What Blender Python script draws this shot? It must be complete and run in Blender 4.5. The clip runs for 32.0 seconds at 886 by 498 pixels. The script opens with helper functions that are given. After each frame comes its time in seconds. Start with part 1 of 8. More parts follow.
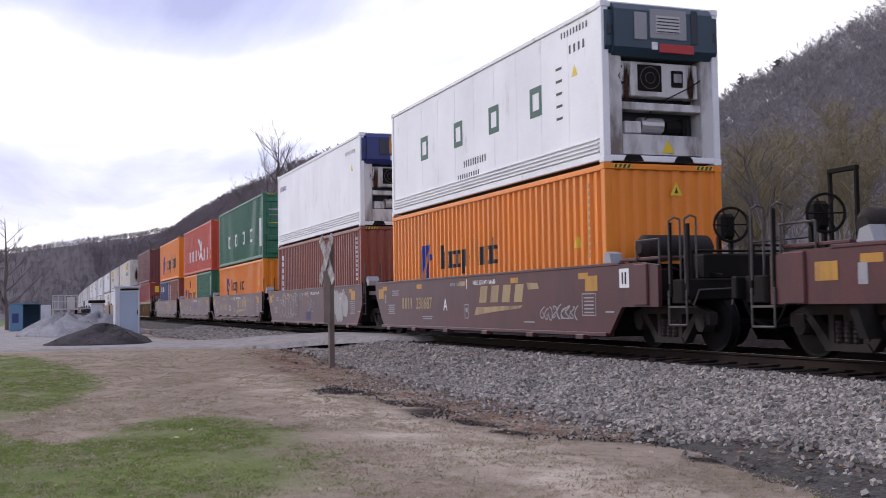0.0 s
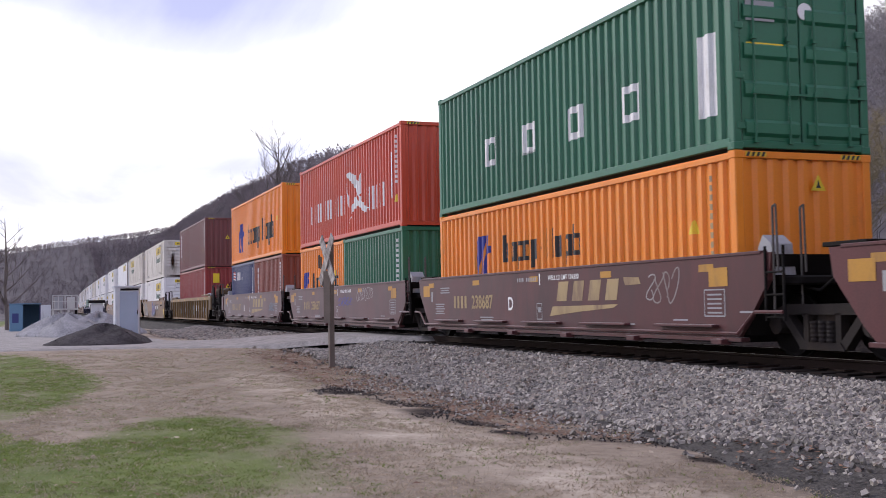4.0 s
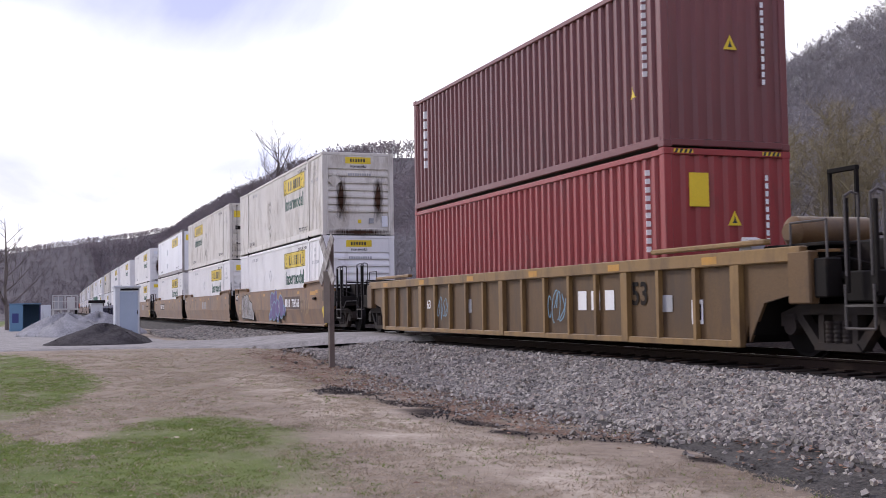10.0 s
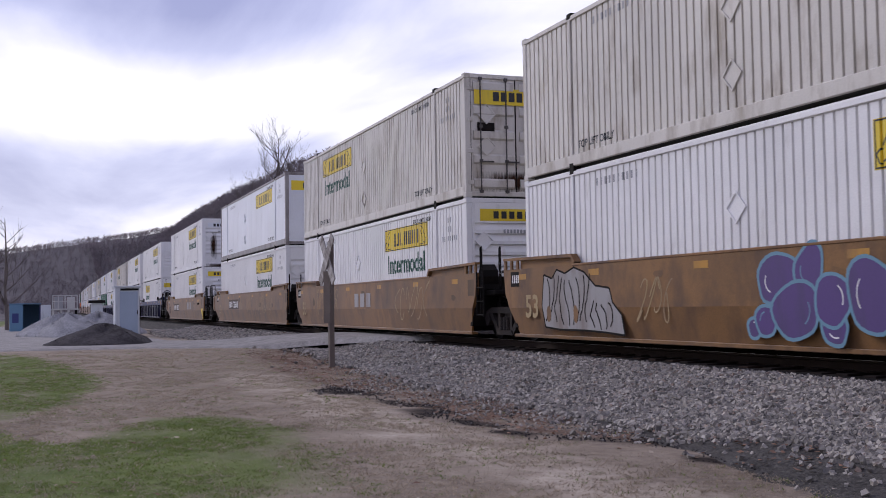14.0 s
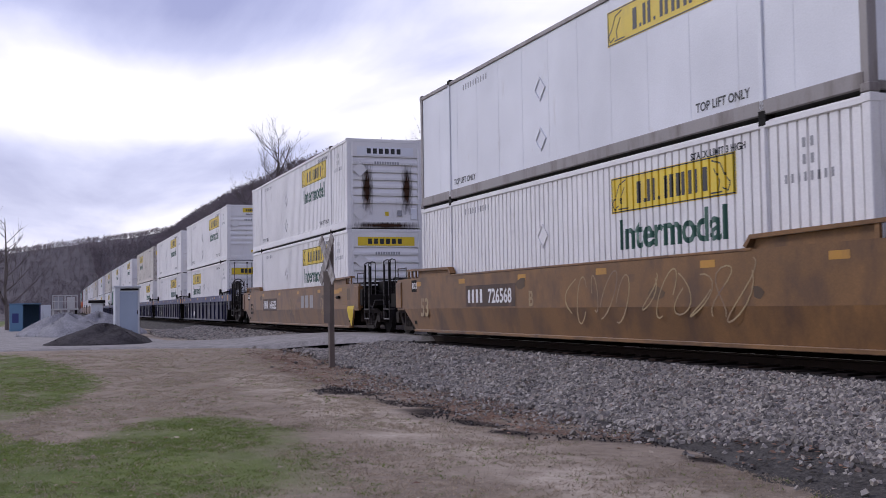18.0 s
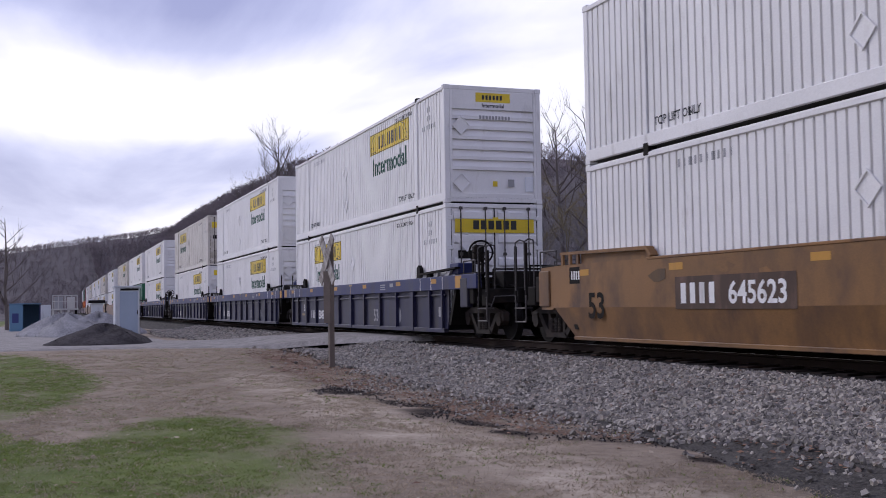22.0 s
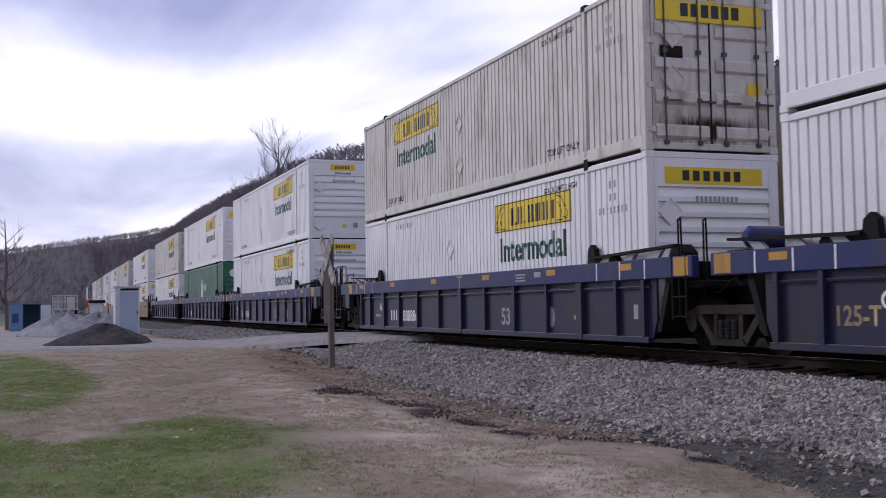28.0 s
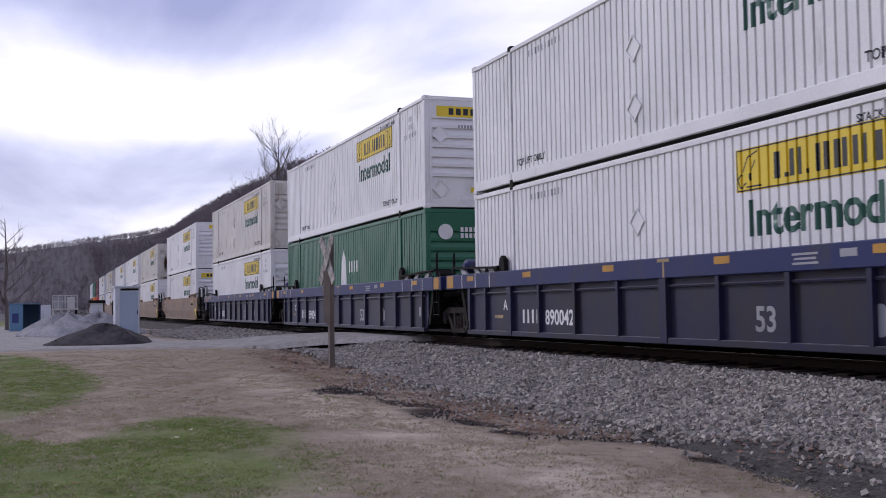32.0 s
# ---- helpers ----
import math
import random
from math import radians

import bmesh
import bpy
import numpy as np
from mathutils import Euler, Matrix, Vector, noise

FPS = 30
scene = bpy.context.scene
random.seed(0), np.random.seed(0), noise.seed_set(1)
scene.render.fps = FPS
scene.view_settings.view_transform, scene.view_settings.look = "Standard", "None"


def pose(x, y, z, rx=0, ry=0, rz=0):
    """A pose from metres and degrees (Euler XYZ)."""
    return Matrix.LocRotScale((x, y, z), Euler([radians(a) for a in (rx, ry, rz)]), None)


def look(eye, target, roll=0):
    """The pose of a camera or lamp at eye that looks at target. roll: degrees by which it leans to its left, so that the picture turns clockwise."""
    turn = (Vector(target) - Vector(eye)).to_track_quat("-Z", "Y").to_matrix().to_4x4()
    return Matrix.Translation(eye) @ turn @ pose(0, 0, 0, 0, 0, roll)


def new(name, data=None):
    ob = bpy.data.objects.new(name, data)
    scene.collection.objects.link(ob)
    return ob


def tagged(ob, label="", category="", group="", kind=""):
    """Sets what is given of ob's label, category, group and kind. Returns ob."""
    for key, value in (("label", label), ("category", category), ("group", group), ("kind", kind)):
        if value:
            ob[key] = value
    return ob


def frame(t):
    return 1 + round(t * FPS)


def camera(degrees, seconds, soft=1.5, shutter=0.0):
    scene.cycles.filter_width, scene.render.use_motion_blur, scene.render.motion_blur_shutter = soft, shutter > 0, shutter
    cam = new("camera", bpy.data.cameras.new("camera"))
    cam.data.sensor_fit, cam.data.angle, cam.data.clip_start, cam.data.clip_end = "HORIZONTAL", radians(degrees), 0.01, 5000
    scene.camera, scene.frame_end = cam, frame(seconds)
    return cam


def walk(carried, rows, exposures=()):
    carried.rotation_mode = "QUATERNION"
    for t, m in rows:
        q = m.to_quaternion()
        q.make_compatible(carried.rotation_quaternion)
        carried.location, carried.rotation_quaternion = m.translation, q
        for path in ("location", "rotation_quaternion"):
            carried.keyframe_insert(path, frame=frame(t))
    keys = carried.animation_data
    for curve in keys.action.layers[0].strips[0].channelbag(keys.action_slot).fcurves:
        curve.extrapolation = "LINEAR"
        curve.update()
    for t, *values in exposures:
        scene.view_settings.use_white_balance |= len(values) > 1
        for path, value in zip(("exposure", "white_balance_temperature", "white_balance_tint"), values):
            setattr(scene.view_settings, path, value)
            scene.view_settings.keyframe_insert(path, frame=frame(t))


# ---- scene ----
cam = camera(43.88, 32.0, soft=0.7, shutter=0.12)
EYE = (0.0, 0.0, 0.78)
YAW, PITCH, ROLL = radians(20.593), radians(2.919), -0.894
AIM = Vector((-math.cos(YAW) * math.cos(PITCH), math.sin(YAW) * math.cos(PITCH), math.sin(PITCH)))
STAND = look(EYE, Vector(EYE) + AIM * 10, ROLL)
walk(cam, [(0.0, STAND), (32.0, STAND)],
     exposures=[(0.0, 0.25, 6350, 13), (3.0, 0.34, 6400, 13), (6.0, 0.55, 6450, 13), (10.0, 0.48, 6400, 13), (12.0, 0.16, 6250, 15), (14.0, -0.15, 6100, 16), (32.0, -0.16, 6060, 16)])

# the track bends very gently; x runs along it, the train rolls towards +x
TRACK_Y, BEND = 10.655, 0.399e-4
RUN = ((0, 0.0), (2, 17.46), (4, 34.56), (6, 51.5), (8, 68.3), (10, 84.8), (12, 101.2), (14, 117.55), (17, 141.85),
       (20, 166.0), (23, 190.16), (26, 214.25), (29, 238.4), (32, 262.41))


def spline_slopes(rows):
    x = [r[0] for r in rows]
    y = [r[1] for r in rows]
    n = len(x)
    a, b = np.zeros((n, n)), np.zeros(n)
    a[0, 0] = a[-1, -1] = 1
    for i in range(1, n - 1):
        h0, h1 = x[i] - x[i - 1], x[i + 1] - x[i]
        a[i, i - 1], a[i, i], a[i, i + 1] = h0, 2 * (h0 + h1), h1
        b[i] = 6 * ((y[i + 1] - y[i]) / h1 - (y[i] - y[i - 1]) / h0)
    return np.linalg.solve(a, b)


BOW = spline_slopes(RUN)


def gone(t):
    """How far the train has rolled at t seconds."""
    i = 0
    while i < len(RUN) - 2 and t > RUN[i + 1][0]:
        i += 1
    (t0, d0), (t1, d1) = RUN[i], RUN[i + 1]
    h, p, q = t1 - t0, t - t0, t1 - t
    return (BOW[i] * q ** 3 + BOW[i + 1] * p ** 3) / (6 * h) + (d0 / h - BOW[i] * h / 6) * q + (d1 / h - BOW[i + 1] * h / 6) * p


def track_y(x):
    return TRACK_Y + BEND * x * x


def on_track(s, t, z):
    x = s + gone(t)
    return pose(x, track_y(x), z, 0, 0, math.degrees(math.atan(2 * BEND * x)))


# ---- light ----
world = bpy.data.worlds.new("sky")
scene.world = world
world.use_nodes = True
wt = world.node_tree
wt.nodes.clear()
SUN_UP, SUN_TURN = radians(32), radians(236)


def sky_world():
    n, k = wt.nodes, wt.links
    out = n.new("ShaderNodeOutputWorld")
    bg = n.new("ShaderNodeBackground")
    sky = n.new("ShaderNodeTexSky")
    sky.sky_type, sky.sun_disc = "NISHITA", False
    sky.sun_elevation, sky.sun_rotation = SUN_UP, SUN_TURN
    sky.air_density, sky.dust_density = 1.0, 2.0
    co = n.new("ShaderNodeTexCoord")
    sep = n.new("ShaderNodeSeparateXYZ")
    k.new(co.outputs["Generated"], sep.inputs[0])
    lift = n.new("ShaderNodeMath")
    lift.operation = "ADD"
    lift.inputs[1].default_value = 0.10
    k.new(sep.outputs["Z"], lift.inputs[0])
    safe = n.new("ShaderNodeMath")
    safe.operation = "MAXIMUM"
    safe.inputs[1].default_value = 0.05
    k.new(lift.outputs[0], safe.inputs[0])
    flat = []
    for axis in ("X", "Y"):
        d = n.new("ShaderNodeMath")
        d.operation = "DIVIDE"
        k.new(sep.outputs[axis], d.inputs[0])
        k.new(safe.outputs[0], d.inputs[1])
        flat.append(d)
    com = n.new("ShaderNodeCombineXYZ")
    k.new(flat[0].outputs[0], com.inputs[0])
    k.new(flat[1].outputs[0], com.inputs[1])
    shift = n.new("ShaderNodeMapping")
    shift.inputs["Location"].default_value = (3.4, 1.2, 0.0)
    shift.inputs["Scale"].default_value = (0.42, 0.9, 1.0)
    k.new(com.outputs[0], shift.inputs[0])
    cloud = n.new("ShaderNodeTexNoise")
    cloud.inputs["Scale"].default_value = 1.15
    cloud.inputs["Detail"].default_value = 7
    cloud.inputs["Roughness"].default_value = 0.52
    cloud.inputs["Distortion"].default_value = 0.35
    k.new(shift.outputs[0], cloud.inputs["Vector"])
    ramp = n.new("ShaderNodeValToRGB")
    e = ramp.color_ramp.elements
    e[0].position, e[0].color = 0.30, (0.47, 0.50, 0.80, 1)
    e[1].position, e[1].color = 0.66, (1.40, 1.37, 1.42, 1)
    mid = e.new(0.45)
    mid.color = (0.76, 0.79, 1.08, 1)
    # layered decks: a dim one high up, a bright break, a dim one low and a bright rim over the hills
    deck = n.new("ShaderNodeValToRGB")
    de = deck.color_ramp.elements
    de[0].position, de[0].color = 0.05, (0.70, 0.70, 0.70, 1)
    de[1].position, de[1].color = 0.60, (0.30, 0.30, 0.30, 1)
    for at, g in ((0.076, 0.66), (0.094, 0.42), (0.124, 0.36), (0.142, 0.46), (0.160, 0.68), (0.195, 0.62), (0.225, 0.44), (0.255, 0.34)):
        q = de.new(at)
        q.color = (g, g, g, 1)
    k.new(sep.outputs["Z"], deck.inputs[0])
    # the break in the clouds widens towards +y
    side = n.new("ShaderNodeMapRange")
    side.inputs["From Min"].default_value, side.inputs["From Max"].default_value = 0.05, 0.62
    side.inputs["To Min"].default_value, side.inputs["To Max"].default_value = 0.0, 0.30
    k.new(sep.outputs["Y"], side.inputs["Value"])
    swell = n.new("ShaderNodeMath")
    swell.operation = "MULTIPLY_ADD"
    swell.inputs[1].default_value = 1.15
    k.new(cloud.outputs["Fac"], swell.inputs[0])
    k.new(deck.outputs[0], swell.inputs[2])
    less = n.new("ShaderNodeMath")
    less.operation = "SUBTRACT"
    less.inputs[1].default_value = 0.575
    k.new(swell.outputs[0], less.inputs[0])
    more = n.new("ShaderNodeMath")
    more.operation = "ADD"
    k.new(less.outputs[0], more.inputs[0])
    k.new(side.outputs[0], more.inputs[1])
    k.new(more.outputs[0], ramp.inputs[0])
    low = n.new("ShaderNodeMapRange")
    low.inputs["From Min"].default_value, low.inputs["From Max"].default_value = 0.30, 0.09
    k.new(sep.outputs["Z"], low.inputs["Value"])
    pale = n.new("ShaderNodeMixRGB")
    pale.inputs[2].default_value = (1.30, 1.28, 1.28, 1)
    fade = n.new("ShaderNodeMath")
    fade.operation = "MULTIPLY"
    fade.inputs[1].default_value = 0.25
    k.new(low.outputs[0], fade.inputs[0])
    k.new(fade.outputs[0], pale.inputs[0])
    k.new(ramp.outputs[0], pale.inputs[1])
    dim = n.new("ShaderNodeMixRGB")
    dim.blend_type = "MULTIPLY"
    dim.inputs[0].default_value = 1.0
    dim.inputs[2].default_value = (0.08, 0.08, 0.08, 1)
    k.new(sky.outputs[0], dim.inputs[1])
    mix = n.new("ShaderNodeMixRGB")
    mix.inputs[0].default_value = 0.88
    k.new(dim.outputs[0], mix.inputs[1])
    k.new(pale.outputs[0], mix.inputs[2])
    k.new(mix.outputs[0], bg.inputs[0])
    bg.inputs[1].default_value = 0.92
    k.new(bg.outputs[0], out.inputs[0])


sky_world()
sun = new("sun", bpy.data.lights.new("sun", "SUN"))
sun.data.energy, sun.data.angle, sun.data.color = 1.6, radians(12), (1.0, 0.95, 0.88)
sun.matrix_world = look((-78, -52, 58), (0, 0, 0))


# ---- materials ----
def shade(name, base, rough=0.6, metal=0.0, vary=0.25, grain=4.0, fine=60.0, bump=0.15, stain=None, stain_at=0.62,
          stain_scale=1.3, streak=0.0, coords="Object", gloss=0.5, lift=0.012, dust=0.0):
    """A surface with broad patches, fine grain, relief and, if wanted, stains of a second colour."""
    m = bpy.data.materials.new(name)
    m.use_nodes = True
    n, k = m.node_tree.nodes, m.node_tree.links
    b = n["Principled BSDF"]
    b.inputs["Metallic"].default_value = metal
    b.inputs["Specular IOR Level"].default_value = gloss
    b.inputs["Sheen Weight"].default_value, b.inputs["Sheen Roughness"].default_value = dust, 0.35
    co = n.new("ShaderNodeTexCoord")
    rnd = n.new("ShaderNodeObjectInfo")
    off = n.new("ShaderNodeVectorMath")
    off.operation = "ADD"
    spread = n.new("ShaderNodeMath")
    spread.operation = "MULTIPLY"
    spread.inputs[1].default_value = 37.0
    k.new(rnd.outputs["Random"], spread.inputs[0])
    k.new(co.outputs[coords], off.inputs[0])
    k.new(spread.outputs[0], off.inputs[1])
    big = n.new("ShaderNodeTexNoise")
    big.inputs["Scale"].default_value, big.inputs["Detail"].default_value = grain * 0.3, 5
    k.new(off.outputs[0], big.inputs["Vector"])
    small = n.new("ShaderNodeTexNoise")
    small.inputs["Scale"].default_value, small.inputs["Detail"].default_value = fine, 3
    k.new(off.outputs[0], small.inputs["Vector"])
    hsv = n.new("ShaderNodeHueSaturation")
    hsv.inputs["Color"].default_value = (*base, 1)
    add = n.new("ShaderNodeMath")
    add.operation = "ADD"
    k.new(big.outputs["Fac"], add.inputs[0])
    half = n.new("ShaderNodeMath")
    half.operation = "MULTIPLY"
    half.inputs[1].default_value = 0.6
    k.new(small.outputs["Fac"], half.inputs[0])
    k.new(half.outputs[0], add.inputs[1])
    val = n.new("ShaderNodeMapRange")
    val.inputs["From Min"].default_value, val.inputs["From Max"].default_value = 0.45, 1.15
    val.inputs["To Min"].default_value, val.inputs["To Max"].default_value = 1 - vary, 1 + vary
    k.new(add.outputs[0], val.inputs["Value"])
    k.new(val.outputs[0], hsv.inputs["Value"])
    colour = hsv.outputs[0]
    if stain:
        sm = n.new("ShaderNodeMapping")
        sm.inputs["Scale"].default_value = (1, 1, 1 - 0.85 * streak)
        k.new(off.outputs[0], sm.inputs[0])
        st = n.new("ShaderNodeTexNoise")
        st.inputs["Scale"].default_value, st.inputs["Detail"].default_value = stain_scale, 8
        st.inputs["Roughness"].default_value = 0.65
        k.new(sm.outputs[0], st.inputs["Vector"])
        r = n.new("ShaderNodeValToRGB")
        r.color_ramp.elements[0].position = stain_at - 0.10
        r.color_ramp.elements[1].position = stain_at + 0.12
        k.new(st.outputs["Fac"], r.inputs[0])
        mx = n.new("ShaderNodeMixRGB")
        k.new(r.outputs[0], mx.inputs[0])
        k.new(colour, mx.inputs[1])
        mx.inputs[2].default_value = (*stain, 1)
        colour = mx.outputs[0]
    k.new(colour, b.inputs["Base Color"])
    rg = n.new("ShaderNodeMapRange")
    rg.inputs["To Min"].default_value, rg.inputs["To Max"].default_value = max(rough - 0.15, 0.05), min(rough + 0.15, 1)
    k.new(big.outputs["Fac"], rg.inputs["Value"])
    k.new(rg.outputs[0], b.inputs["Roughness"])
    if bump:
        bp = n.new("ShaderNodeBump")
        bp.inputs["Strength"].default_value, bp.inputs["Distance"].default_value = bump, lift
        k.new(add.outputs[0], bp.inputs["Height"])
        k.new(bp.outputs[0], b.inputs["Normal"])
    return m


GRIME = (0.10, 0.075, 0.06)


def paint(name, base, rough=0.4, stain=GRIME, stain_at=0.68, vary=0.14, streak=0.8, scale=2.2, gloss=0.5, dust=0.12):
    return shade(name, base, rough, vary=vary, grain=2.0, fine=40, bump=0.06, stain=stain, stain_at=stain_at,
                 stain_scale=scale, streak=streak, gloss=gloss, dust=dust)


WHITE = paint("reefer_white", (0.80, 0.80, 0.80), stain=(0.42, 0.39, 0.36), stain_at=0.70)
HUNT_WHITE = paint("box_white", (0.765, 0.748, 0.735), stain=(0.45, 0.42, 0.38), stain_at=0.70)
HUNT_GREY = paint("box_grey_white", (0.60, 0.560, 0.50), stain=(0.33, 0.275, 0.21), stain_at=0.60)
PLATE_WHITE = paint("plate_white", (0.72, 0.73, 0.76), 0.35, stain=(0.5, 0.46, 0.42), stain_at=0.72)
ORANGE = paint("orange_paint", (0.78, 0.235, 0.012), stain=(0.45, 0.14, 0.02), stain_at=0.72)
RUST_RED = paint("tile_red_paint", (0.235, 0.062, 0.040), stain=(0.13, 0.05, 0.035))
MAROON = paint("maroon_paint", (0.150, 0.036, 0.036), stain=(0.09, 0.035, 0.03))
CRIMSON = paint("crimson_paint", (0.270, 0.030, 0.030), stain=(0.12, 0.03, 0.025))
SCARLET = paint("scarlet_paint", (0.52, 0.060, 0.024), stain=(0.26, 0.04, 0.03), stain_at=0.72)
GREEN = paint("green_paint", (0.018, 0.135, 0.070), stain=(0.015, 0.075, 0.045))
LEAF_GREEN = paint("leaf_green_paint", (0.012, 0.120, 0.060), stain=(0.02, 0.06, 0.035))
NAVY = paint("navy_paint", (0.036, 0.046, 0.135), stain=(0.04, 0.04, 0.06))
UNDER = paint("container_underside", (0.022, 0.018, 0.016), 0.8)
CAR_BROWN = paint("oxide_brown_paint", (0.092, 0.029, 0.029), 0.5, stain=(0.062, 0.025, 0.025), stain_at=0.52, scale=1.6, vary=0.28, gloss=0.28, dust=0.35)
CAR_TAN = paint("weathered_yellow_paint", (0.205, 0.102, 0.033), 0.55, stain=(0.092, 0.048, 0.025), stain_at=0.55, scale=1.3, vary=0.35, streak=0.5, gloss=0.3, dust=0.25)
# side plates take a darker yellow than the ribs and chords
CAR_YELLOW = paint("dark_yellow_paint", (0.118, 0.068, 0.028), 0.55, stain=(0.068, 0.043, 0.026), stain_at=0.54, scale=1.6, vary=0.3, gloss=0.28)
CAR_YELLOW_EDGE = paint("pale_yellow_paint", (0.235, 0.142, 0.052), 0.55, stain=(0.125, 0.076, 0.036), stain_at=0.55, gloss=0.3)
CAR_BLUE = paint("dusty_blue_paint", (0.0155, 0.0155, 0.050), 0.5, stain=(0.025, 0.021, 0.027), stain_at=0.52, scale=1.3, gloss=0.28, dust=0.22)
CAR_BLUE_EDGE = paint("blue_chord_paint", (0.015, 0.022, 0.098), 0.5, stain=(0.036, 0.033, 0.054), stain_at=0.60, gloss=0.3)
CAR_DARK = shade("grimy_dark_steel", (0.0085, 0.0068, 0.006), 0.8, vary=0.35, stain=(0.028, 0.018, 0.013), stain_at=0.64, gloss=0.18)
TRUCK = shade("brown_cast_steel", (0.026, 0.021, 0.019), 0.8, vary=0.4, stain=(0.045, 0.030, 0.022), stain_at=0.6, gloss=0.2)
WHEEL = shade("wheel_steel", (0.008, 0.0065, 0.006), 0.75, metal=0.0, vary=0.3, gloss=0.15)
TREAD = shade("bright_tread", (0.40, 0.38, 0.36), 0.3, metal=0.9, vary=0.15)
PIPE = shade("worn_grab_iron", (0.070, 0.061, 0.056), 0.45, metal=0.2, vary=0.6, grain=9)
YELLOW = paint("sign_yellow", (0.72, 0.52, 0.02), 0.45, stain=(0.5, 0.36, 0.05))
REFLECT = paint("reflector_yellow", (0.46, 0.225, 0.018), 0.5, stain=(0.24, 0.12, 0.03), stain_at=0.6)
INK = paint("black_lettering", (0.015, 0.016, 0.018), 0.5, stain=(0.06, 0.06, 0.06), stain_at=0.72)
GREEN_INK = paint("dark_green_lettering", (0.010, 0.080, 0.050), 0.5, stain=(0.04, 0.11, 0.08), stain_at=0.72)
BLUE_INK = paint("blue_emblem", (0.020, 0.028, 0.260), 0.5, stain=(0.03, 0.04, 0.2))
WHITE_INK = paint("white_lettering", (0.74, 0.73, 0.72), 0.55, stain=(0.4, 0.36, 0.34), stain_at=0.66)
FADED = paint("faded_yellow_lettering", (0.36, 0.26, 0.12), 0.6, stain=(0.18, 0.11, 0.07), stain_at=0.56)
RED_INK = paint("red_lettering", (0.42, 0.03, 0.03), 0.5)
SILVER = paint("silver_spray", (0.31, 0.295, 0.29), 0.55, stain=(0.19, 0.15, 0.13), stain_at=0.56)
SKY_SPRAY = paint("blue_spray", (0.12, 0.25, 0.34), 0.5, stain=(0.1, 0.16, 0.3))
PURPLE = paint("purple_spray", (0.075, 0.036, 0.165), 0.6, stain=(0.055, 0.035, 0.11), stain_at=0.6)
RAIL_GREY = paint("grimy_grey_rail", (0.27, 0.245, 0.235), 0.5, stain=(0.13, 0.105, 0.095), stain_at=0.56)
ALU = shade("dull_aluminium", (0.48, 0.47, 0.46), 0.45, metal=0.5, vary=0.2)
MACHINE = shade("machine_dark", (0.030, 0.035, 0.045), 0.6, vary=0.3)
MACHINE_BLUE = paint("machine_blue", (0.020, 0.030, 0.145), 0.5)
MACHINE_TEAL = paint("machine_teal", (0.030, 0.060, 0.085), 0.5)
DIRTY_WHITE = paint("grimy_white_paint", (0.58, 0.57, 0.55), 0.6, stain=(0.16, 0.13, 0.11), stain_at=0.55, scale=1.8)
def run_material():
    """Rust that has run down the paint: thick in the middle, thin and broken at its edges."""
    m = shade("soft_rust_run", (0.050, 0.026, 0.016), 0.9, vary=0.4, gloss=0.1)
    n, k = m.node_tree.nodes, m.node_tree.links
    co = n.new("ShaderNodeTexCoord")
    sep = n.new("ShaderNodeSeparateXYZ")
    k.new(co.outputs["Generated"], sep.inputs[0])
    tri = n.new("ShaderNodeMath")
    tri.operation = "PINGPONG"
    tri.inputs[1].default_value = 0.5
    k.new(sep.outputs["Y"], tri.inputs[0])
    updown = n.new("ShaderNodeMath")
    updown.operation = "PINGPONG"
    updown.inputs[1].default_value = 0.5
    k.new(sep.outputs["Z"], updown.inputs[0])
    low = n.new("ShaderNodeMath")
    low.operation = "MULTIPLY"
    k.new(tri.outputs[0], low.inputs[0])
    k.new(updown.outputs[0], low.inputs[1])
    mp = n.new("ShaderNodeMapping")
    mp.inputs["Scale"].default_value = (1, 26, 3.2)
    k.new(co.outputs["Object"], mp.inputs[0])
    tx = n.new("ShaderNodeTexNoise")
    tx.inputs["Scale"].default_value, tx.inputs["Detail"].default_value = 1.0, 6
    k.new(mp.outputs[0], tx.inputs["Vector"])
    sm = n.new("ShaderNodeMath")
    sm.operation = "MULTIPLY_ADD"
    sm.inputs[1].default_value = 4.0
    k.new(low.outputs[0], sm.inputs[0])
    k.new(tx.outputs["Fac"], sm.inputs[2])
    r = n.new("ShaderNodeMapRange")
    r.inputs["From Min"].default_value, r.inputs["From Max"].default_value = 0.50, 1.10
    k.new(sm.outputs[0], r.inputs["Value"])
    k.new(r.outputs[0], n["Principled BSDF"].inputs["Alpha"])
    return m


SOFT_RUN = run_material()
RUST_STAIN = paint("rust_run", (0.060, 0.032, 0.020), 0.8, stain=(0.16, 0.09, 0.06), stain_at=0.6)
PATCH_GREY = paint("tack_board", (0.30, 0.30, 0.31), 0.6)


